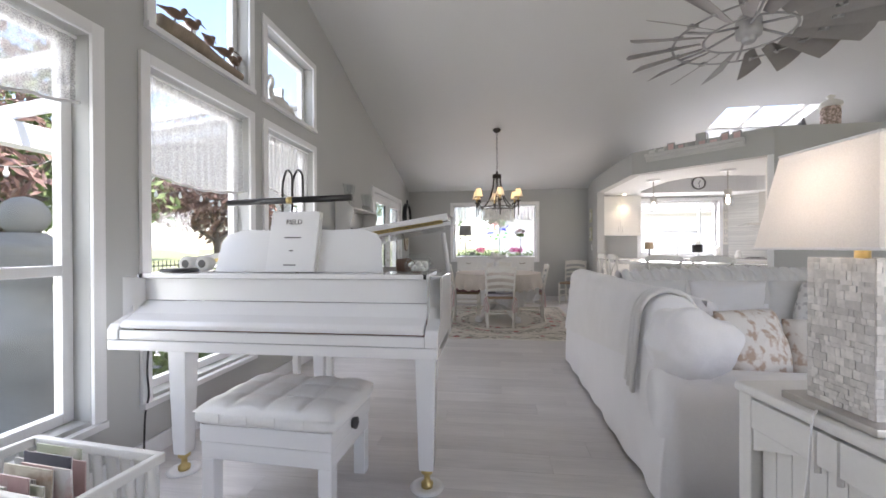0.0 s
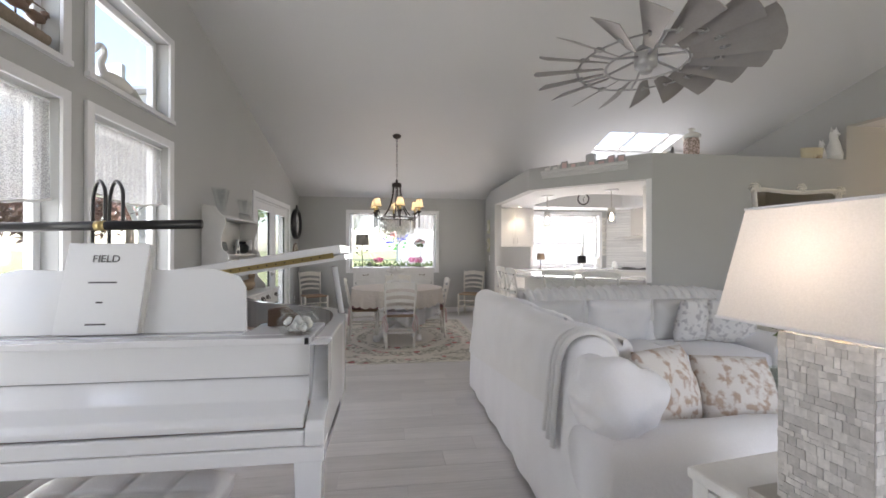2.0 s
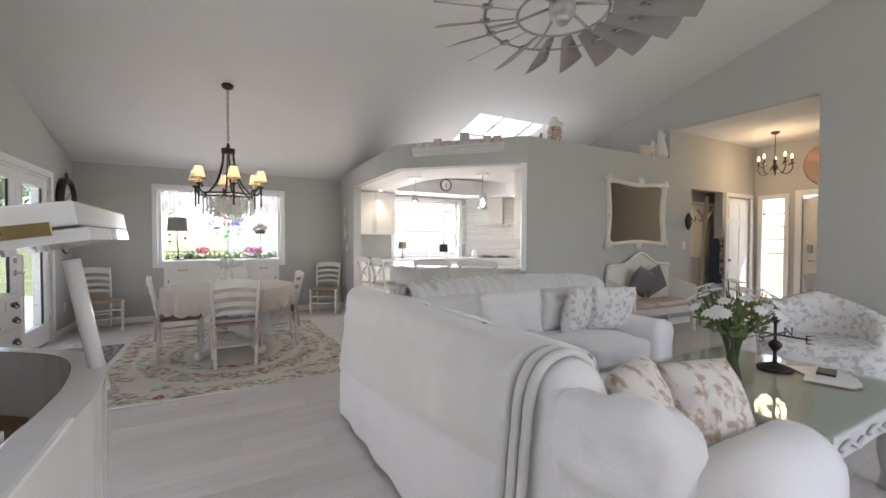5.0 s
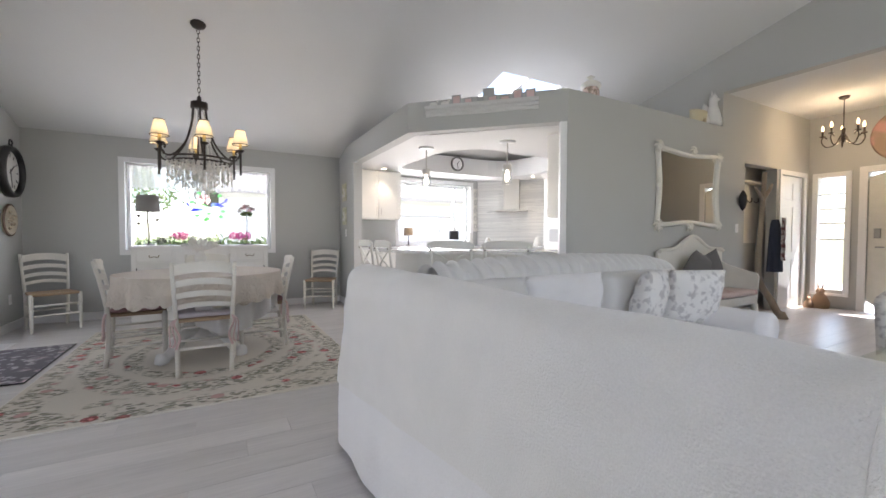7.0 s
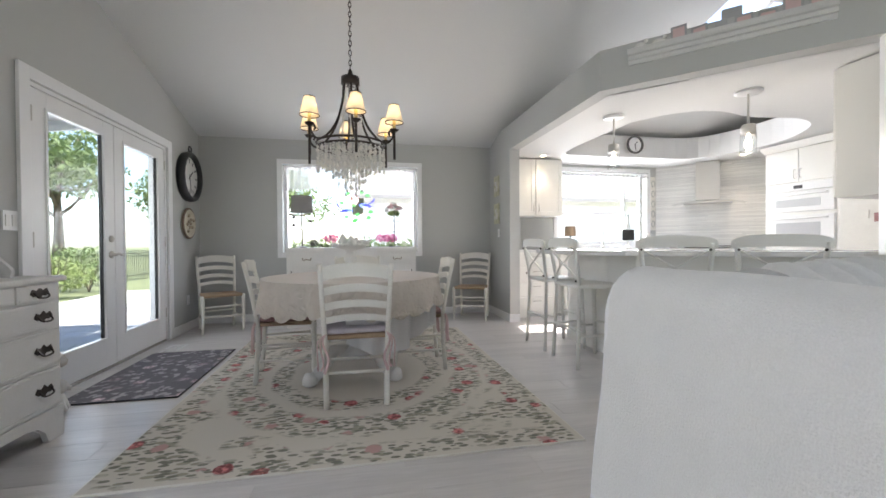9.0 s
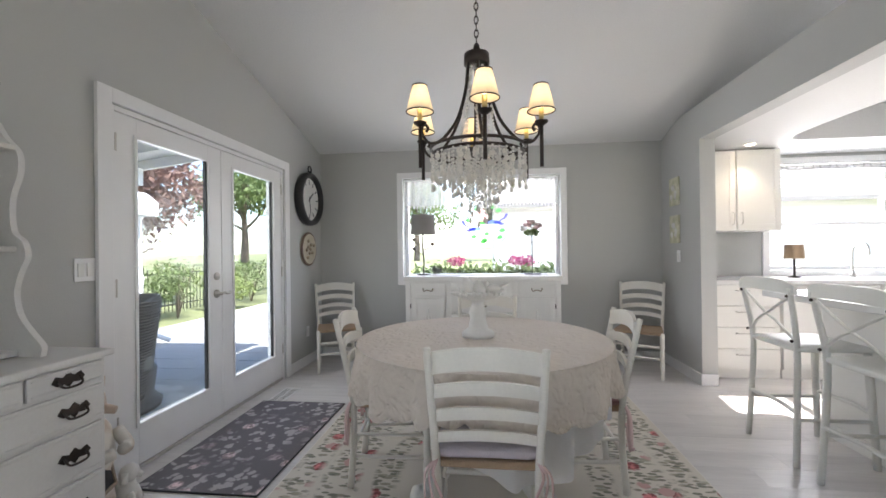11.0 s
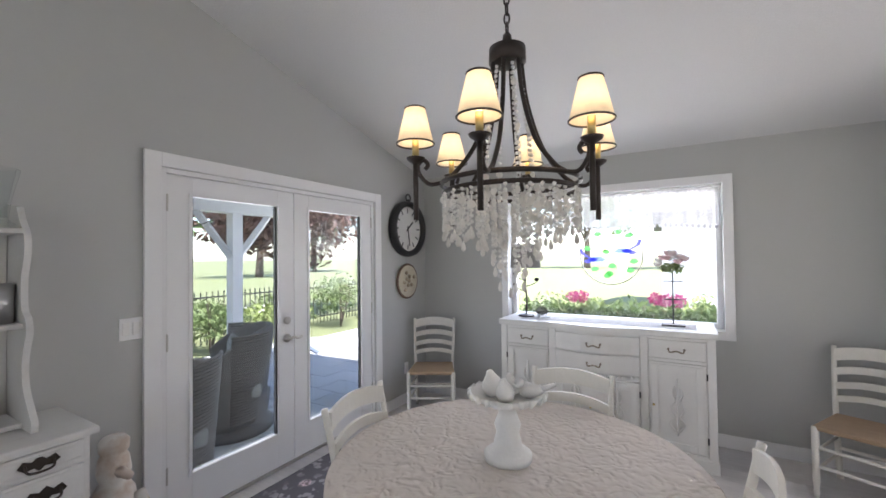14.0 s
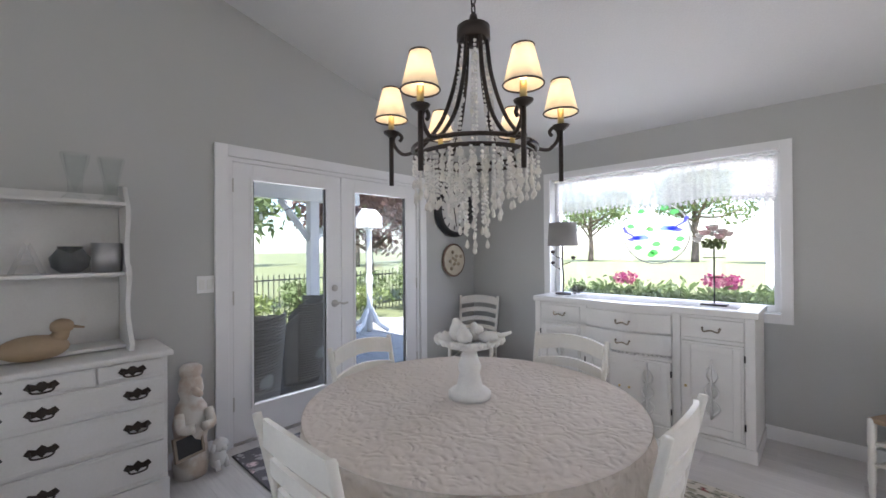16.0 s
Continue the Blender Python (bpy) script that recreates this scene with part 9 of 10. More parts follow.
# ---- settee under the mirror ----
se = thing("settee", (5.43, EY - 0.02, 0), "cream wooden settee with arched back and pink cushion", "bench")
arch_o = [(-0.66, 0.40), (-0.66, 0.92)] + [(x, 0.94 + 0.16 * math.exp(-(x / 0.24) ** 2)) for x in [-0.62 + i * 0.062 for i in range(21)]] + [(0.66, 0.92), (0.66, 0.40)]
bm = B(); prism(bm, arch_o, -0.05, -0.01, "y"); part("back_panel", bm, M_CREAM, se, bevel=0.006)
bm = B(); tube(bm, [(x, -0.055, z_) for x, z_ in arch_o[1:-1]], 0.022, 8); part("back_moulding", bm, M_CREAM, se, smooth=True)
for sx in (-1, 1):
    o = [(-0.02, 0.30), (-0.44, 0.30), (-0.46, 0.62), (-0.44, 0.66), (-0.3, 0.69), (-0.12, 0.74), (-0.02, 0.80)]
    bm = B(); prism(bm, o, sx * 0.66 - 0.02, sx * 0.66 + 0.02, "x"); part("arm_panel", bm, M_CREAM, se, bevel=0.006)
    for y in (-0.42, -0.05):
        bm = B(); lathe(bm, [(0.02, 0), (0.03, 0.04), (0.025, 0.1), (0.035, 0.3)], sx * 0.66, y, 0, 12); part("leg", bm, M_CREAM, se, smooth=True)
bm = B(); box(bm, -0.64, -0.45, 0.30, 0.64, -0.05, 0.40); part("seat_rail", bm, M_CREAM, se, bevel=0.006)
bm = B(); soft_box(bm, -0.63, -0.47, 0.401, 0.63, -0.07, 0.47, 0.03, 7, 0.008, 2.0); part("seat_cushion", bm, material("pink_floral_cushion", (0.62, 0.50, 0.47), 0.95, vary=0.1, second=(0.50, 0.30, 0.29), second_scale=12, second_cut=0.6), se, smooth=True)
for x, tilt in ((5.25, -18), (5.50, 20)):
    p = tagged(new("dark_cushion"), "dark charcoal square cushion standing on its corner on the settee", "pillow", "charcoal cushions"); p.matrix_basis = pose(x, EY - 0.22, 0.72, 14, 40 + tilt, 0)
    bm = B(); pillow(bm, 0.36, 0.36, 0.13, None, 12, 0.45); part("cover", bm, M_DARKGREY, p, smooth=True)

# ---- branch coat stand, sconce ----
tr = thing("branch_coat_stand", (6.72, 5.12, 0), "coat stand made from a forked driftwood trunk", "coat stand")
bm = B(); tube(bm, curve([(0.32, -0.1, 0.02), (0.18, -0.05, 0.25), (0.04, 0.02, 0.5), (0, 0.03, 0.8), (0.03, 0.02, 1.2), (0.02, 0, 1.55), (0.06, 0, 1.95)], 5), 0.046, 10, 0.026); part("trunk", bm, M_WOOD, tr, smooth=True)
for pts in ([(0.03, 0, 1.55), (-0.06, 0, 1.66), (-0.15, 0.02, 1.75)], [(0.03, 0, 1.60), (0.15, -0.02, 1.72), (0.21, -0.02, 1.80)], [(0.0, 0.03, 0.7), (-0.06, 0.02, 0.3), (-0.08, 0, 0.0)]):
    bm = B(); tube(bm, curve(pts, 5), 0.028, 8, 0.015); part("branch", bm, M_WOOD, tr, smooth=True)
bm = B(); lathe(bm, [(0.09, 0), (0.07, 0.04), (0.05, 0.09), (0.0, 0.1)], 0.34, -0.1, 0, 10); part("root", bm, M_WOOD, tr, smooth=True)
jk = thing("jacket", (6.85, 5.02, 0), "dark blue jacket and patterned scarf hanging on the coat stand", "jacket")
bm = B(); sheet(bm, lambda u, v: Vector((0.12 * math.cos(6.2832 * u) * (0.5 + 0.6 * v ** 0.5) + 0.015 * math.sin(u * 40) * v, 0.07 * math.sin(6.2832 * u) * (0.5 + 0.6 * v ** 0.5), 1.32 - 0.68 * v)), 40, 12, True); part("coat_body", bm, material("navy_wool", (0.035, 0.04, 0.06), 0.95, vary=0.15, bump=0.3), jk, smooth=True)
bm = B(); sheet(bm, lambda u, v: Vector((-0.06 + 0.07 * u + 0.008 * math.sin(v * 20), -0.09 - 0.012 * math.sin(u * 9), 1.34 - 0.55 * v)), 8, 16); thicken(bm, thickness=0.01); part("scarf", bm, material("patterned_scarf", (0.42, 0.36, 0.34), 0.95, second=(0.16, 0.06, 0.06), second_scale=18, second_cut=0.5), jk, smooth=True)
sc = thing("wall_sconce", (6.60, EY - 0.002, 1.58), "small black iron wall ornament", "wall decoration")
bm = B(); lathe(bm, [(0, -0.14), (0.03, -0.1), (0.05, -0.02), (0.045, 0.06), (0.02, 0.12), (0, 0.14)], 0, -0.055, 0, 12); part("ornament", bm, M_BLACK, sc, smooth=True)
bm = B(); tube(bm, [(0, 0, 0.02), (0, -0.05, 0.02)], 0.012, 6); part("bracket", bm, M_BLACK, sc)


hb = thing("coat_hook_board", (7.45, EY + 0.338, 1.45), "cream beadboard coat rack panel with dark hooks", "coat rack")
cuboid("board", -0.45, -0.02, -0.45, 0.45, -0.001, 0.45, M_CREAM, hb, 0.004)
cuboid("shelf", -0.47, -0.14, 0.451, 0.47, -0.001, 0.48, M_CREAM, hb, 0.004)
for x in (-0.3, -0.1, 0.1, 0.3):
    bm = B(); tube(bm, curve([(x, -0.02, 0.2), (x, -0.06, 0.17), (x, -0.08, 0.2), (x, -0.075, 0.24)], 4), 0.007, 6); part("hook", bm, M_BLACK, hb, smooth=True)


# ---- closet door, front door, side light ----
cd_ = setting(thing("door_closet", (8.20, EY, 0), "white six-panel closet door, closed", "door"), "white six-panel closet door, closed", "door")
cuboid("door_leaf", -0.375, 0.02, 0.008, 0.375, 0.055, 2.025, M_TRIM, cd_, 0.003)
for x0, x1 in ((-0.30, -0.05), (0.05, 0.30)):
    for z0, z1 in ((0.15, 0.75), (0.87, 1.55), (1.67, 1.92)):
        bm = B(); box(bm, x0, 0.012, z0, x1, 0.0195, z1); part("panel", bm, M_TRIM, cd_, bevel=0.005)
bm = B()
for q in ((-0.45, -0.02, 0, -0.38, -0.001, 2.10), (0.38, -0.02, 0, 0.45, -0.001, 2.10), (-0.38, -0.02, 2.03, 0.38, -0.001, 2.10)):
    box(bm, *q)
part("casing", bm, M_TRIM, cd_, bevel=0.003)
bm = B(); lathe(bm, [(0, 0), (0.012, 0.0), (0.024, 0.03), (0.02, 0.05), (0, 0.055)], m=Matrix.Translation((-0.32, 0.012, 0.95)) @ Matrix.Rotation(radians(90), 4, "X"), seg=16); part("door_knob", bm, M_BRASS, cd_, smooth=True)
fdr = setting(thing("door_front", (8.75, 4.19, 0), "cream front door with an oval glass pane, closed", "door"), "cream front door with an oval glass pane, closed", "door")
oval = [(0.21 * math.cos(i * math.pi / 16), 1.28 + 0.50 * math.sin(i * math.pi / 16)) for i in range(32)]
bm = B()
outer = []
for i in range(32):
    a = i * math.pi / 16
    c_, s_ = math.cos(a), math.sin(a)
    k = min(0.465 / max(abs(c_), 1e-6), (0.74 if s_ > 0 else 1.27) / max(abs(s_), 1e-6))
    outer.append((c_ * k, 1.28 + s_ * k))
lv = [[bm.verts.new((x, p[0], p[1])) for p in o] for o, x in ((outer, 0.03), (oval, 0.03), (oval, 0.075), (outer, 0.075))]
for a, b in zip(lv, lv[1:] + lv[:1]):
    for i in range(32):
        bm.faces.new((a[i], a[(i + 1) % 32], b[(i + 1) % 32], b[i]))
part("door_leaf", bm, M_CREAM, fdr)
bm = B(); tube(bm, [(0.026, p[0], p[1]) for p in oval + oval[:1]], 0.014, 8); part("oval_moulding", bm, M_CREAM, fdr, smooth=True)
p = part("pane", prism(B(), oval, 0.05, 0.055, "x"), M_GLASS, fdr); p.visible_shadow = False
bm = B()
for q in ((-0.02, -0.56, 0, -0.001, -0.47, 2.13), (-0.02, 0.47, 0, -0.001, 0.56, 2.13), (-0.02, -0.47, 2.04, -0.001, 0.47, 2.13)):
    box(bm, *q)
part("casing", bm, M_TRIM, fdr, bevel=0.004)
cuboid("keypad", 0.005, 0.33, 1.08, 0.029, 0.40, 1.22, M_GALV, fdr, 0.006)
bm = B(); tube(bm, [(0.03, 0.37, 0.95), (-0.03, 0.37, 0.95), (-0.035, 0.28, 0.95)], 0.010, 8); part("door_handle", bm, M_GALV, fdr, smooth=True)
wr = thing("door_wreath", (8.772, 4.19, 1.56), "grey-green leafy swag hung on the front door glass", "wreath")
bm = B(); rw_ = random.Random(6)
leaf_cloud(bm, 170, lambda: (rw_.uniform(-0.02, 0.02), rw_.uniform(-0.18, 0.18), rw_.uniform(-0.1, 0.12)), 0.05, rw_); part("foliage", bm, material("dried_leaves", (0.20, 0.21, 0.19), 0.9, vary=0.3), wr)
sl = setting(thing("window_side_light", (8.75, 5.06, 0.28), "tall narrow side light with dividing bars", "window"), "tall narrow side light with dividing bars", "window")
bm = B()
for q in ((-0.02, -0.23, -0.05, -0.001, -0.16, 1.81), (-0.02, 0.16, -0.05, -0.001, 0.23, 1.81), (-0.02, -0.16, 1.74, -0.001, 0.16, 1.81), (-0.03, -0.23, -0.09, -0.001, 0.23, -0.051)):
    box(bm, *q)
part("casing", bm, M_TRIM, sl, bevel=0.003)
for z_ in (0.78, 1.03, 1.25, 1.48):
    part("glazing_bar", box(B(), 0.045, -0.16, z_ - 0.012, 0.075, 0.16, z_ + 0.012), M_TRIM, sl)
p = part("pane", box(B(), 0.058, -0.16, 0.0, 0.062, 0.16, 1.74), M_GLASS, sl); p.visible_shadow = False

# rabbits by the side light
for x, y, s, lbl in ((8.62, 5.12, 0.36, "brown carved wooden rabbit on the entry floor"), (8.50, 5.22, 0.2, "small brown rabbit beside the larger one")):
    rb_ = tagged(new("rabbit_statue"), lbl, "statue"); rb_.matrix_basis = pose(x, y, 0, 0, 0, 200)
    bm = B(); lathe(bm, [(0, 0), (s * 0.3, 0), (s * 0.33, s * 0.25), (s * 0.22, s * 0.5), (s * 0.12, s * 0.62), (s * 0.16, s * 0.74), (s * 0.1, s * 0.85), (0, s * 0.88)], seg=14)
    for q in (-1, 1):
        tube(bm, [(0, q * s * 0.06, s * 0.82), (-s * 0.03, q * s * 0.1, s * 1.1)], s * 0.04, 6, s * 0.015, flat=0.6)
    tube(bm, [(s * 0.1, 0, s * 0.74), (s * 0.2, 0, s * 0.7)], s * 0.08, 8, s * 0.05)
    part("body", bm, material("carved_pine", (0.34, 0.22, 0.14), 0.7, vary=0.25, scale=8), rb_, smooth=True)

# entry chandelier
ec = thing("entry_chandelier", (7.75, 4.65, 2.96), "small bronze scroll-arm chandelier with candle bulbs, lit", "chandelier")
bm = B(); lathe(bm, [(0, 0), (0.06, 0), (0.05, -0.03), (0.01, -0.045), (0, -0.045)], seg=18); part("canopy", bm, M_BRONZE, ec, smooth=True)
bm = B(); tube(bm, [(0, 0, -0.04), (0, 0, -0.42)], 0.006, 8); part("stem", bm, M_BRONZE, ec)
bm = B(); lathe(bm, [(0, -0.62), (0.015, -0.6), (0.03, -0.55), (0.02, -0.48), (0.025, -0.43), (0, -0.40)], seg=14); part("hub", bm, M_BRONZE, ec, smooth=True)
for k in range(5):
    m = Matrix.Rotation(radians(72 * k + 20), 4, "Z")
    bm = B(); tube(bm, curve([(0.02, 0, -0.5), (0.08, 0, -0.62), (0.17, 0, -0.64), (0.22, 0, -0.56), (0.20, 0, -0.50), (0.16, 0, -0.53)], 5), 0.008, 8, m=m)
    lathe(bm, [(0, -0.51), (0.03, -0.50), (0.034, -0.49), (0.012, -0.485), (0.012, -0.42), (0, -0.42)], 0.21, 0, 0, 12, m=m); a_ = part("arm", bm, M_BRONZE, ec, smooth=True)
    bm = B(); lathe(bm, [(0.008, -0.42), (0.016, -0.395), (0.012, -0.365), (0.0, -0.34)], 0.21, 0, 0, 10, m=m); part("bulb", bm, M_BULB, a_, smooth=True)
point_lamp("entry_chandelier_light", (7.75, 4.65, 2.42), 5.0, (1.0, 0.76, 0.45), 0.2)
wp = thing("wall_platter", (8.748, 4.28, 2.52), "large round brown and rose painted platter above the front door", "wall decoration")
bm = B(); lathe(bm, [(0, 0), (0.36, 0), (0.37, 0.02), (0.34, 0.03), (0.0, 0.02)], m=Matrix.Rotation(radians(-90), 4, "Y"), seg=36); part("dish", bm, material("rose_painted_tin", (0.36, 0.26, 0.19), 0.5, second=(0.55, 0.30, 0.26), second_scale=5, second_cut=0.55), wp, smooth=True)
# entry console with carved birds, seen past the flowers
eco = thing("console_table", (7.3, 3.62, 0), "grey-white carved console table by the entry", "console table")
cuboid("top", -0.45, -0.02, 0.80, 0.45, 0.36, 0.84, M_SCRATCHED, eco, 0.008)
cuboid("apron", -0.42, 0.0, 0.66, 0.42, 0.33, 0.80, M_SCRATCHED, eco, 0.006)
for sx in (-0.38, 0.38):
    for y in (0.04, 0.29):
        bm = B(); lathe(bm, [(0.02, 0), (0.035, 0.05), (0.02, 0.12), (0.04, 0.4), (0.03, 0.66)], sx, y, 0, 12); part("leg", bm, M_SCRATCHED, eco, smooth=True)
dbd = thing("driftwood_birds", (7.2, 3.80, 0.84), "three dark carved birds on a driftwood base", "figurine")
bm = B(); tube(bm, curve([(-0.25, 0, 0.03), (0, 0.02, 0.04), (0.25, 0, 0.03)], 5), 0.035, 8); part("driftwood", bm, M_WOOD, dbd, smooth=True)
for x, h in ((-0.14, 0.2), (0.02, 0.28), (0.16, 0.18)):
    bm = B(); tube(bm, [(x, 0, 0.05), (x, 0, h)], 0.004, 5); bmesh.ops.create_icosphere(bm, subdivisions=2, radius=0.045, matrix=Matrix.Translation((x, 0, h + 0.03)) @ Matrix.Diagonal((1.9, 0.8, 0.7, 1))); tube(bm, [(x + 0.07, 0, h + 0.05), (x + 0.16, 0, h + 0.07)], 0.012, 6, 0.003); part("bird", bm, M_BROWN, dbd, smooth=True)
ac = thing("armchair", (4.75, 3.1, 0), "round-backed armchair in grey and white toile", "armchair", turn=110)
bm = B(); soft_box(bm, -0.38, -0.36, 0.12, 0.38, 0.34, 0.44, 0.08, 8, 0.01, 6.0); part("seat", bm, M_TOILE_GREY, ac, smooth=True)
bm = B(); sheet(bm, lambda u, v: Vector((0.42 * math.cos(math.pi * (1 + u)) * (1 + 0.05 * v), -0.05 + 0.36 * math.sin(math.pi * (1 + u)), 0.2 + (0.62 - 0.22 * abs(2 * u - 1)) * v)), 30, 10); thicken(bm, thickness=0.10); part("backrest", bm, M_TOILE_GREY, ac, smooth=True)
for sx in (-0.28, 0.28):
    for y in (-0.26, 0.24):
        bm = B(); lathe(bm, [(0.015, 0), (0.028, 0.12)], sx, y, 0, 10); part("leg", bm, M_BROWN, ac, smooth=True)

# ---- outdoors ----
GZ = -0.14
bm = B(); box(bm, -400, -400, GZ - 0.6, 400, 400, GZ - 0.07); tagged(part("ground", bm, M_LAWN), "wide green lawn reaching to the distance", "ground", kind="structure")
pat = tagged(part("patio", box(B(), -6.2, -2.0, GZ - 0.10, WX - 0.161, 11.5, GZ - 0.03), M_PATIO), "grey paved patio along the house", "patio", kind="structure")
rp_ = random.Random(55)
pv = B(); box(pv, 0.004, 0.004, -0.03, 0.596, 0.396, 0.0); pv_ob = part("paver", pv, M_PATIO, pat)
first = True
for r in range(24):
    for c in range(8):
        x, y = -6.15 + c * 0.6 - (0.3 if r % 2 else 0), 1.9 + r * 0.4
        if x < -6.4 or x + 0.6 > WX - 0.15:
            continue
        o = pv_ob if first else new("paver", pv_ob.data)
        first = False
        o.parent = pat; o.location = (x, y, GZ + rp_.uniform(-0.003, 0.002))
rugo = thing("outdoor_rug", (-3.1, 7.4, GZ + 0.003), "pale patterned outdoor rug under the wicker chairs", "rug")
part("rug_weave", box(B(), -1.0, -1.1, 0, 1.0, 1.1, 0.01), material("pale_outdoor_rug", (0.56, 0.55, 0.52), 0.9, vary=0.1, second=(0.42, 0.41, 0.39), second_scale=5, second_cut=0.52), rugo)
# patio cover
pc = tagged(new("patio_cover"), "white timber patio cover with braced posts", "patio cover")
for y in (-1.5, 4.6, 8.62):
    bm = B(); box(bm, -4.22, y - 0.07, GZ, -4.08, y + 0.07, 2.12); part("post", bm, M_TRIM, pc, bevel=0.006)
    for s in (-1, 1):
        bm = B(); tube(bm, [(-4.15, y + s * 0.05, 1.55), (-4.15, y + s * 0.5, 2.12)], 0.05, 4); part("brace", bm, M_TRIM, pc)
bm = B(); box(bm, -4.24, -2.0, 2.12, -4.06, 9.4, 2.34); part("beam", bm, M_TRIM, pc, bevel=0.006)
for i in range(20):
    y = -1.9 + i * 0.6
    bm = B(); prism(bm, [(-4.6, 2.30), (WX - 0.165, 2.62), (WX - 0.165, 2.74), (-4.6, 2.42)], y, y + 0.045, "y"); part("rafter", bm, M_TRIM, pc)
bm = B(); prism(bm, [(-4.6, 2.43), (WX - 0.165, 2.75), (WX - 0.165, 2.78), (-4.6, 2.46)], 4.6, 9.6, "y"); part("roof_deck", bm, M_TRIM, pc)


def wicker_chair(place, turn):
    c = thing("wicker_armchair", place, "high-backed grey wicker swivel armchair with grey cushions", "armchair", "patio chairs", turn)
    bm = B(); sheet(bm, lambda u, v: Vector((0.36 * math.cos(math.pi * (0.93 + 1.14 * u)) * (0.86 + 0.14 * v), 0.05 + 0.34 * math.sin(math.pi * (0.93 + 1.14 * u)) * (0.8 + 0.22 * v), 0.10 + (0.78 - 0.25 * abs(2 * u - 1) ** 3) * v)), 40, 14); thicken(bm, thickness=0.045); part("shell", bm, M_WICKER, c, smooth=True)
    bm = B(); lathe(bm, [(0.0, 0.0), (0.30, 0.0), (0.31, 0.04), (0.26, 0.10), (0.28, 0.30), (0.0, 0.30)], seg=24); part("base", bm, M_WICKER, c, smooth=True)
    for k in range(32):
        z_ = 0.14 + 0.0228 * k
        bm = B(); tube(bm, [(0.362 * math.cos(q) * (0.86 + 0.0042 * k), 0.05 + 0.342 * math.sin(q) * (0.8 + 0.007 * k), z_) for q in [math.pi * (1.05 + 0.9 * w / 16) for w in range(17)]], 0.011, 5); part("weave_band", bm, M_WICKER, c, smooth=True)
    bm = B(); soft_box(bm, -0.27, -0.2, 0.30, 0.27, 0.34, 0.44, 0.05, 6); part("seat_cushion", bm, M_GREYPATIO, c, smooth=True)
    bm = B(); pillow(bm, 0.40, 0.40, 0.12, Matrix.Translation((0, -0.06, 0.60)) @ Matrix.Rotation(radians(-10), 4, "X"), 12); part("back_cushion", bm, M_GREYPATIO, c, smooth=True)
    return c


wc = wicker_chair((-2.32, 6.80, GZ + 0.013), 70)
for ob in wc.children:
    ob.data.transform(Matrix.Diagonal((1.34, 1.34, 1.12, 1)))
copy_thing(wc, pose(-2.95, 7.80, GZ + 0.013, 0, 0, 150))
# lantern post with braced foot
lp = thing("garden_post", (-4.9, 10.2, GZ), "white turned garden post with braced foot and birdhouse", "garden post")
bm = B(); lathe(bm, [(0.06, 0), (0.06, 0.4), (0.08, 0.43), (0.05, 0.5), (0.06, 0.9), (0.075, 1.0), (0.05, 1.1), (0.05, 1.9), (0.09, 1.95), (0, 1.96)], seg=16); part("column", bm, M_TRIM, lp, smooth=True)
for k in range(4):
    bm = B(); tube(bm, [(0.05, 0, 0.42), (0.2, 0, 0.16), (0.42, 0, 0.05)], 0.04, 6, m=Matrix.Rotation(radians(90 * k + 20), 4, "Z")); part("foot_brace", bm, M_TRIM, lp)
bm = B(); prism(bm, [(-0.2, 0), (0.2, 0), (0.2, 0.2), (0, 0.36), (-0.2, 0.2)], -0.16, 0.16, "y", m=Matrix.Translation((0, 0, 1.96))); part("birdhouse", bm, M_TRIM, lp)
# stone urn fountain by the windows
ur = thing("stone_fountain", (-2.55, 2.45, GZ), "weathered grey stone urn on a tiered pedestal outside", "fountain")
bm = B(); lathe(bm, [(0.36, 0), (0.36, 0.08), (0.27, 0.14), (0.22, 0.3), (0.2, 0.5), (0.28, 0.56), (0.33, 0.74), (0.36, 0.82), (0.24, 0.88), (0.13, 0.98), (0.12, 1.08), (0.2, 1.14), (0.26, 1.26), (0.28, 1.32), (0.15, 1.35), (0.1, 1.40)], seg=28); part("pedestal", bm, M_STONE, ur, smooth=True)
bm = B(); bmesh.ops.create_icosphere(bm, subdivisions=3, radius=0.12, matrix=Matrix.Translation((0, 0, 1.50))); part("ball", bm, M_STONE, ur, smooth=True)
# string lights along the patio beam, and a power cord by the piano
stl = thing("string_lights", (-4.0, 2.0, 2.05), "string of small white bulbs looped along the patio beam", "string lights")
loop_pts = [(0, k * 0.1, -0.16 * abs(math.sin(k * math.pi / 9)) ** 0.8) for k in range(64)]
bm = B(); tube(bm, loop_pts, 0.006, 5); part("wire", bm, M_DARKGREY, stl)
for k in range(2, 64, 4):
    bm = B(); lathe(bm, [(0, 0), (0.012, -0.004), (0.012, -0.03), (0.024, -0.055), (0.018, -0.085), (0, -0.095)], 0, loop_pts[k][1], loop_pts[k][2], 10); part("bulb", bm, M_TRIM, stl, smooth=True)
pcd = tagged(new("power_cord"), "thin black power cord hanging by the window behind the piano", "cord")
bm = B(); tube(bm, curve([(WX + 0.03, 2.33, 0.66), (WX + 0.035, 2.31, 0.5), (WX + 0.03, 2.325, 0.36), (WX + 0.03, 2.30, 0.25), (WX + 0.03, 2.29, 0.004)], 5), 0.005, 6); part("cable", bm, M_BLACK, pcd, smooth=True)
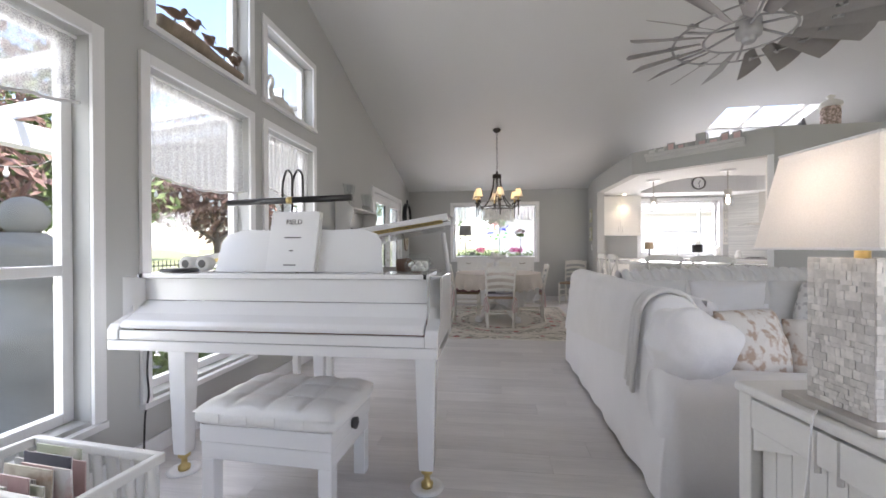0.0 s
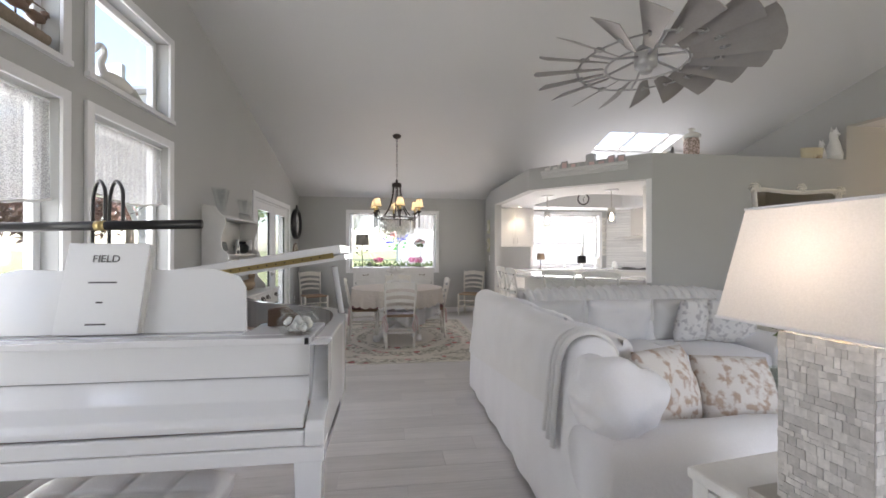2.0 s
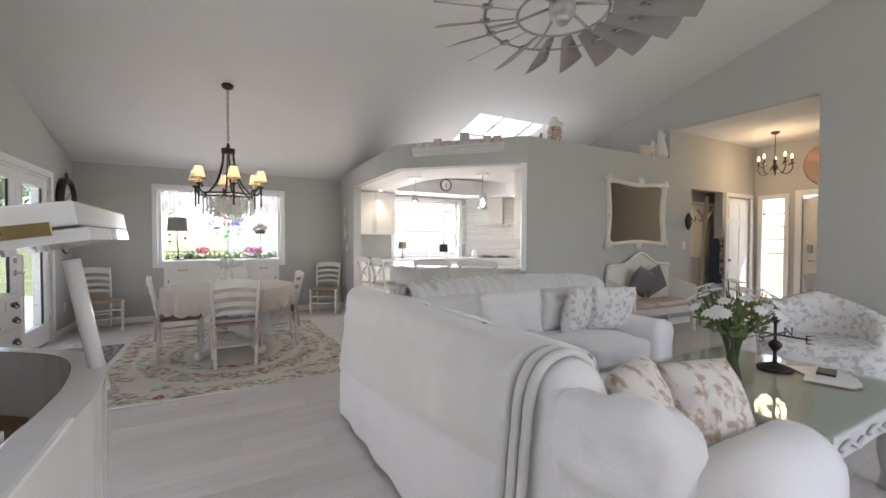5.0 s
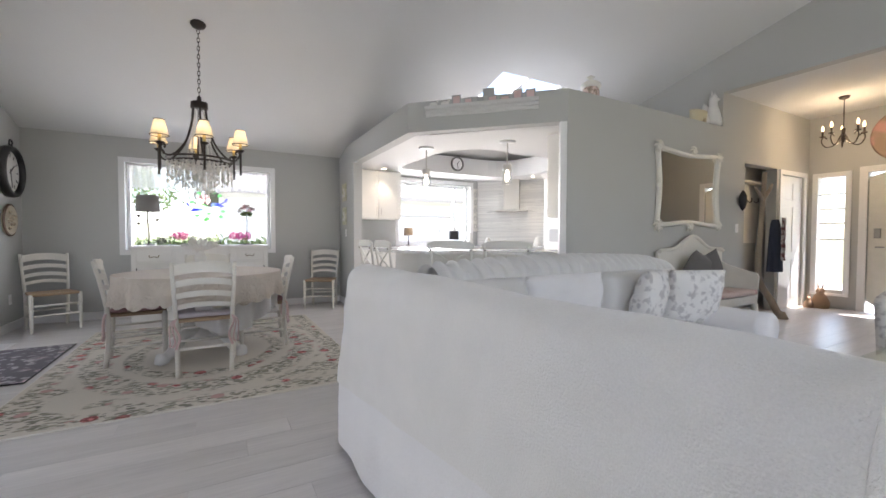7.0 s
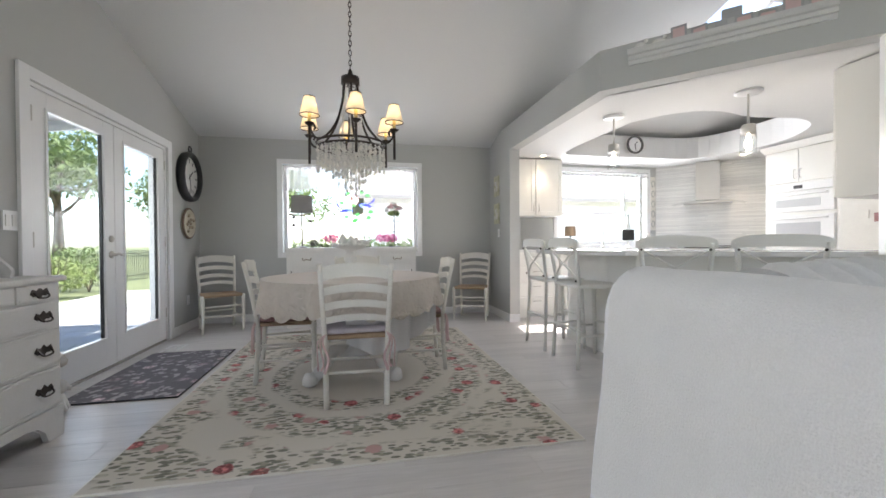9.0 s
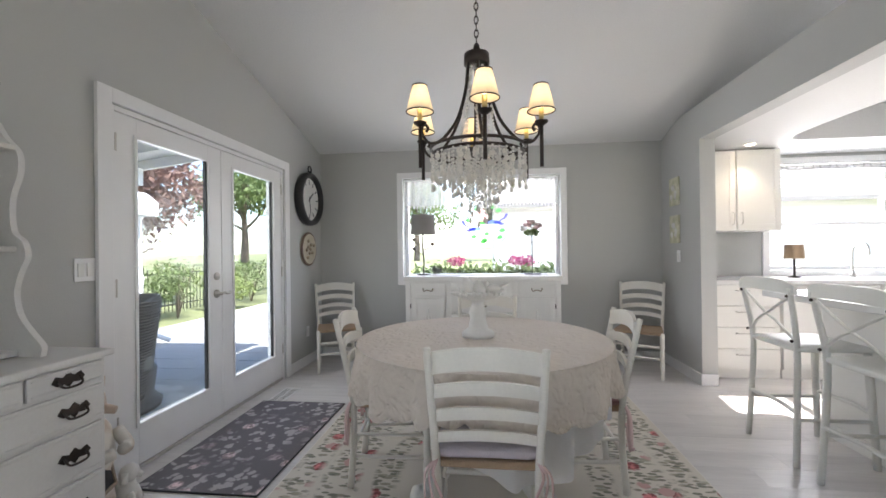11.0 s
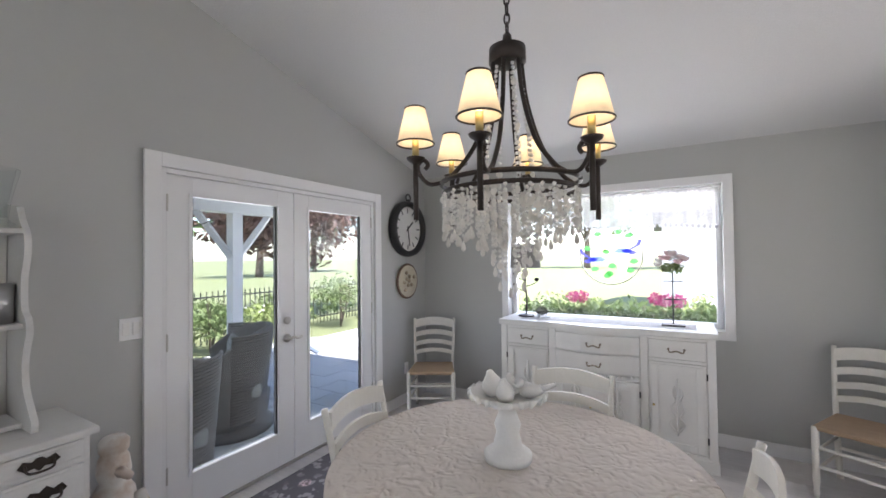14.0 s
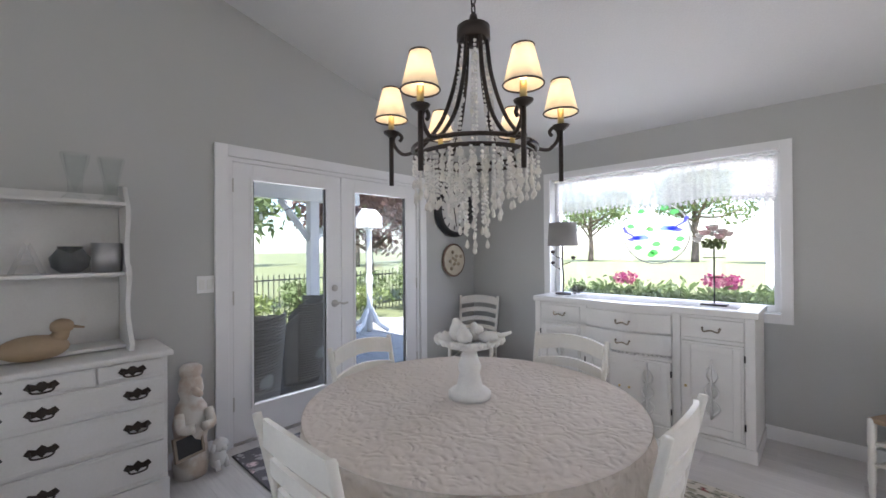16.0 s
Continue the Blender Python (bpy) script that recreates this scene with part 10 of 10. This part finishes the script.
# iron fence: posts, rails and pickets
fe = thing("iron_fence", (-7.4, 0, GZ - 0.07), "low black iron garden fence with thin pickets", "fence")
for z_ in (0.18, 0.95):
    bm = B(); box(bm, -0.012, -6, z_, 0.012, 22, z_ + 0.03); part("rail", bm, M_BLACK, fe)
pk = B(); box(pk, -0.008, -0.008, 0.02, 0.008, 0.008, 1.08); pko = part("picket", pk, M_BLACK, fe)
pko.location = (0, -6, 0)
for i in range(1, 230):
    o = new("picket", pko.data); o.parent = fe; o.location = (0, -6 + i * 0.12, 0)
M_BUSH = leaf_material("yellow_green_leaves", (0.24, 0.30, 0.10))


def bush(x, y, r, h, n, mat, seed, label, petals=None):
    t = thing("shrub", (x, y, GZ - 0.07), label, "shrub")
    rr = random.Random(seed)
    bm = B()
    for k in range(6):
        tube(bm, [(0, 0, 0), (rr.uniform(-1, 1) * r * 0.6, rr.uniform(-1, 1) * r * 0.6, h * 0.8)], 0.02, 5, 0.006)
    part("stems", bm, M_BARK, t)
    bm = B()
    cl = [(rr.uniform(-r, r) * 0.6, rr.uniform(-r, r) * 0.6, h * rr.uniform(0.35, 0.75)) for _ in range(7)]
    leaf_cloud(bm, n, lambda: ball(rr, rr.choice(cl), r * 0.6, 0.8 * h / (2 * r))(), 0.06, rr)
    part("foliage", bm, mat, t)
    if petals:
        bm = B(); leaf_cloud(bm, 60, lambda: ball(rr, rr.choice(cl), r * 0.62, 0.8 * h / (2 * r))(), 0.05, rr); part("petals", bm, petals, t)
    return t


for i, (x, y, r, h) in enumerate(((-6.7, 7.2, 0.7, 1.1), (-6.8, 8.6, 0.6, 0.9), (-6.6, 9.7, 0.6, 1.2), (-6.9, 11.2, 0.7, 0.8), (-6.6, 13.0, 0.8, 1.5), (-6.4, 14.3, 0.7, 1.2), (-7.9, 12.2, 0.7, 1.1), (-6.9, 5.6, 0.7, 1.0), (-6.8, 4.0, 0.7, 0.9), (-6.9, 2.2, 0.8, 1.0), (-6.7, 16.0, 0.9, 1.3), (-3.0, 3.4, 0.4, 0.5), (-2.6, 4.0, 0.35, 0.4), (-3.4, 2.9, 0.4, 0.6))):
    bush(x, y, r, h, 900, (M_LEAF, M_BUSH)[i % 2], 60 + i, "leafy green garden shrub beside the patio", M_ROSE[0] if i % 3 == 0 else None)


def tree(x, y, h, spread, n, mat, seed, label):
    t = thing("tree", (x, y, GZ - 0.07), label, "tree")
    rr = random.Random(seed)
    bm = B()
    tube(bm, curve([(0, 0, 0), (0.08, 0.05, h * 0.2), (-0.05, 0.1, h * 0.42), (0.1, 0, h * 0.75)], 5), h * 0.035, 10, h * 0.012)
    cl = []
    for k in range(9):
        a = k * 0.7 + rr.uniform(-0.2, 0.2)
        z0 = h * rr.uniform(0.25, 0.5)
        e = Vector((math.cos(a) * spread * rr.uniform(0.5, 0.95), math.sin(a) * spread * rr.uniform(0.5, 0.95), h * rr.uniform(0.45, 0.95)))
        tube(bm, curve([(0, 0, z0), tuple(e * 0.5 + Vector((0, 0, z0 * 0.4))), tuple(e)], 5), h * 0.014, 6, h * 0.004)
        cl += [e, e * 0.75 + Vector((0, 0, h * 0.15)), e * 0.6 + Vector((rr.uniform(-1, 1), rr.uniform(-1, 1), h * 0.2))]
    part("trunk", bm, M_BARK, t, smooth=True)
    bm = B(); leaf_cloud(bm, n, lambda: ball(rr, rr.choice(cl), spread * 0.46, 0.9)(), 0.17 * h / 6, rr); part("crown", bm, mat, t)
    return t


tree(-9.5, 13.5, 5.0, 2.4, 5200, M_LEAF_DK, 3, "plum-leaved garden tree with spreading limbs beyond the fence")
tree(-9.0, 4.6, 5.2, 2.6, 5200, M_LEAF_DK, 4, "plum-leaved garden tree beyond the patio")
tree(-10.5, 8.0, 5.5, 2.6, 4500, M_LEAF, 5, "green garden tree beyond the fence")
tree(-13.0, 1.0, 6.5, 3.2, 4500, M_LEAF, 8, "tall green garden tree")
for i, (x, y) in enumerate(((-34, 30), (-40, 42), (-30, 52), (-22, 60), (-44, 20), (-46, 6), (-44, -8), (-10, 62), (4, 60))):
    tree(x, y, 11 + (i % 3) * 2, 5.5, 2600, M_LEAF, 20 + i, "distant green tree at the edge of the lawn")
# flower boxes under the dining window
fb = thing("window_box", (0.30, WY + 0.36, 0.70), "white window box full of pink geraniums and ferns", "planter")
cuboid("trough", -0.85, -0.13, 0.0, 0.85, 0.13, 0.2, M_TRIM, fb, 0.006)
cuboid("bracket", -0.8, -0.195, -0.05, 0.8, 0.13, -0.001, M_TRIM, fb, 0.003)
rb2 = random.Random(91)
bm = B(); leaf_cloud(bm, 1100, lambda: (rb2.uniform(-0.85, 0.85), rb2.uniform(-0.14, 0.14), 0.2 + abs(rb2.gauss(0, 0.07))), 0.045, rb2); part("foliage", bm, M_LEAF, fb)
for cx in (-0.38, -0.30, 0.38, 0.46, 0.56):
    bm = B(); leaf_cloud(bm, 140, ball(rb2, (cx, rb2.uniform(-0.05, 0.08), 0.40), 0.075), 0.02, rb2); part("geranium_head", bm, M_GERANIUM, fb)
# neighbouring house beyond the kitchen window
nh = thing("neighbour_house", (5.5, 16.5, GZ - 0.07), "pale neighbouring house with grey roof and white window", "house")
cuboid("wall", -5, 0, 0, 5, 6, 2.7, M_SIDING, nh, 0)
bm = B(); prism(bm, [(-0.6, 2.6), (3, 4.4), (6.6, 2.6), (6.6, 2.72), (3, 4.55), (-0.6, 2.72)], -5.5, 5.5, "x"); part("roof", bm, M_ROOF, nh)
for k in range(14):
    z_ = 0.2 + k * 0.18
    part("siding_board", box(B(), -5, -0.02, z_, 5, -0.001, z_ + 0.165), M_SIDING, nh)
w_ = cuboid("window", -1.4, -0.06, 1.0, -0.2, -0.021, 2.1, M_TRIM, nh, 0.004)
cuboid("pane", -1.32, -0.07, 1.08, -0.28, -0.0605, 2.02, material("dim_window_glass", (0.35, 0.38, 0.40), 0.1), w_, 0)
for i, x in enumerate((-2.2, -1.0, 0.3, 1.4, 2.6, 3.9)):
    bush(x, 13.4 + 0.4 * (i % 2), 0.7, 1.1, 500, (M_LEAF, M_BUSH)[i % 2], 120 + i, "leafy green shrub behind the house")
# pale walk behind the house
tagged(part("pavement", box(B(), -5.9, 10.4, GZ - 0.12, 9.0, 15.9, GZ - 0.045), material("pale_concrete", (0.58, 0.57, 0.55), 0.85, vary=0.08, scale=2, fine=0.06, bump=0.2)), "pale sunlit concrete walk behind the house", "pavement", kind="structure")
# front porch floor
tagged(part("porch", box(B(), 8.92, 1.0, GZ - 0.1, 13.5, 8.0, -0.02), M_PATIO), "pale concrete front porch", "porch", kind="structure")

# ---- floor planks, the ones along the walk each on its own ----
floor_ob = bpy.data.objects["floor"]
PW, PL = 0.185, 1.22
bm = B(); box(bm, 0.0007, 0.0007, -0.012, PL - 0.0007, PW - 0.0007, 0.0)
plank_ob = part("plank", bm, M_PLANK, floor_ob)
plank_me = plank_ob.data
rest = B()
placed = False
r = 0
y = -1.8
while y < 9.28:
    x = WX - [0.0, 0.47, 0.86, 0.23][r % 4]
    while x < 8.75:
        xa, xb = max(x, WX), min(x + PL, 8.75)
        whole = xb - xa > PL - 0.001 and y + PW < WY
        near = -0.2 < y and -1.7 < x < 2.3 and whole
        if near:
            if not placed:
                plank_ob.location = (x, y, 0); placed = True
            else:
                o = new("plank", plank_me); o.parent = floor_ob; o.location = (x, y, 0)
        elif xb - xa > 0.03:
            box(rest, xa + 0.0007, y + 0.0007, -0.012, xb - 0.0007, min(y + PW, WY) - 0.0007, 0.0)
        x += PL
    y += PW
    r += 1
ro = part("plank_field", rest, M_PLANK, floor_ob)
tagged(ro, kind="stuff")
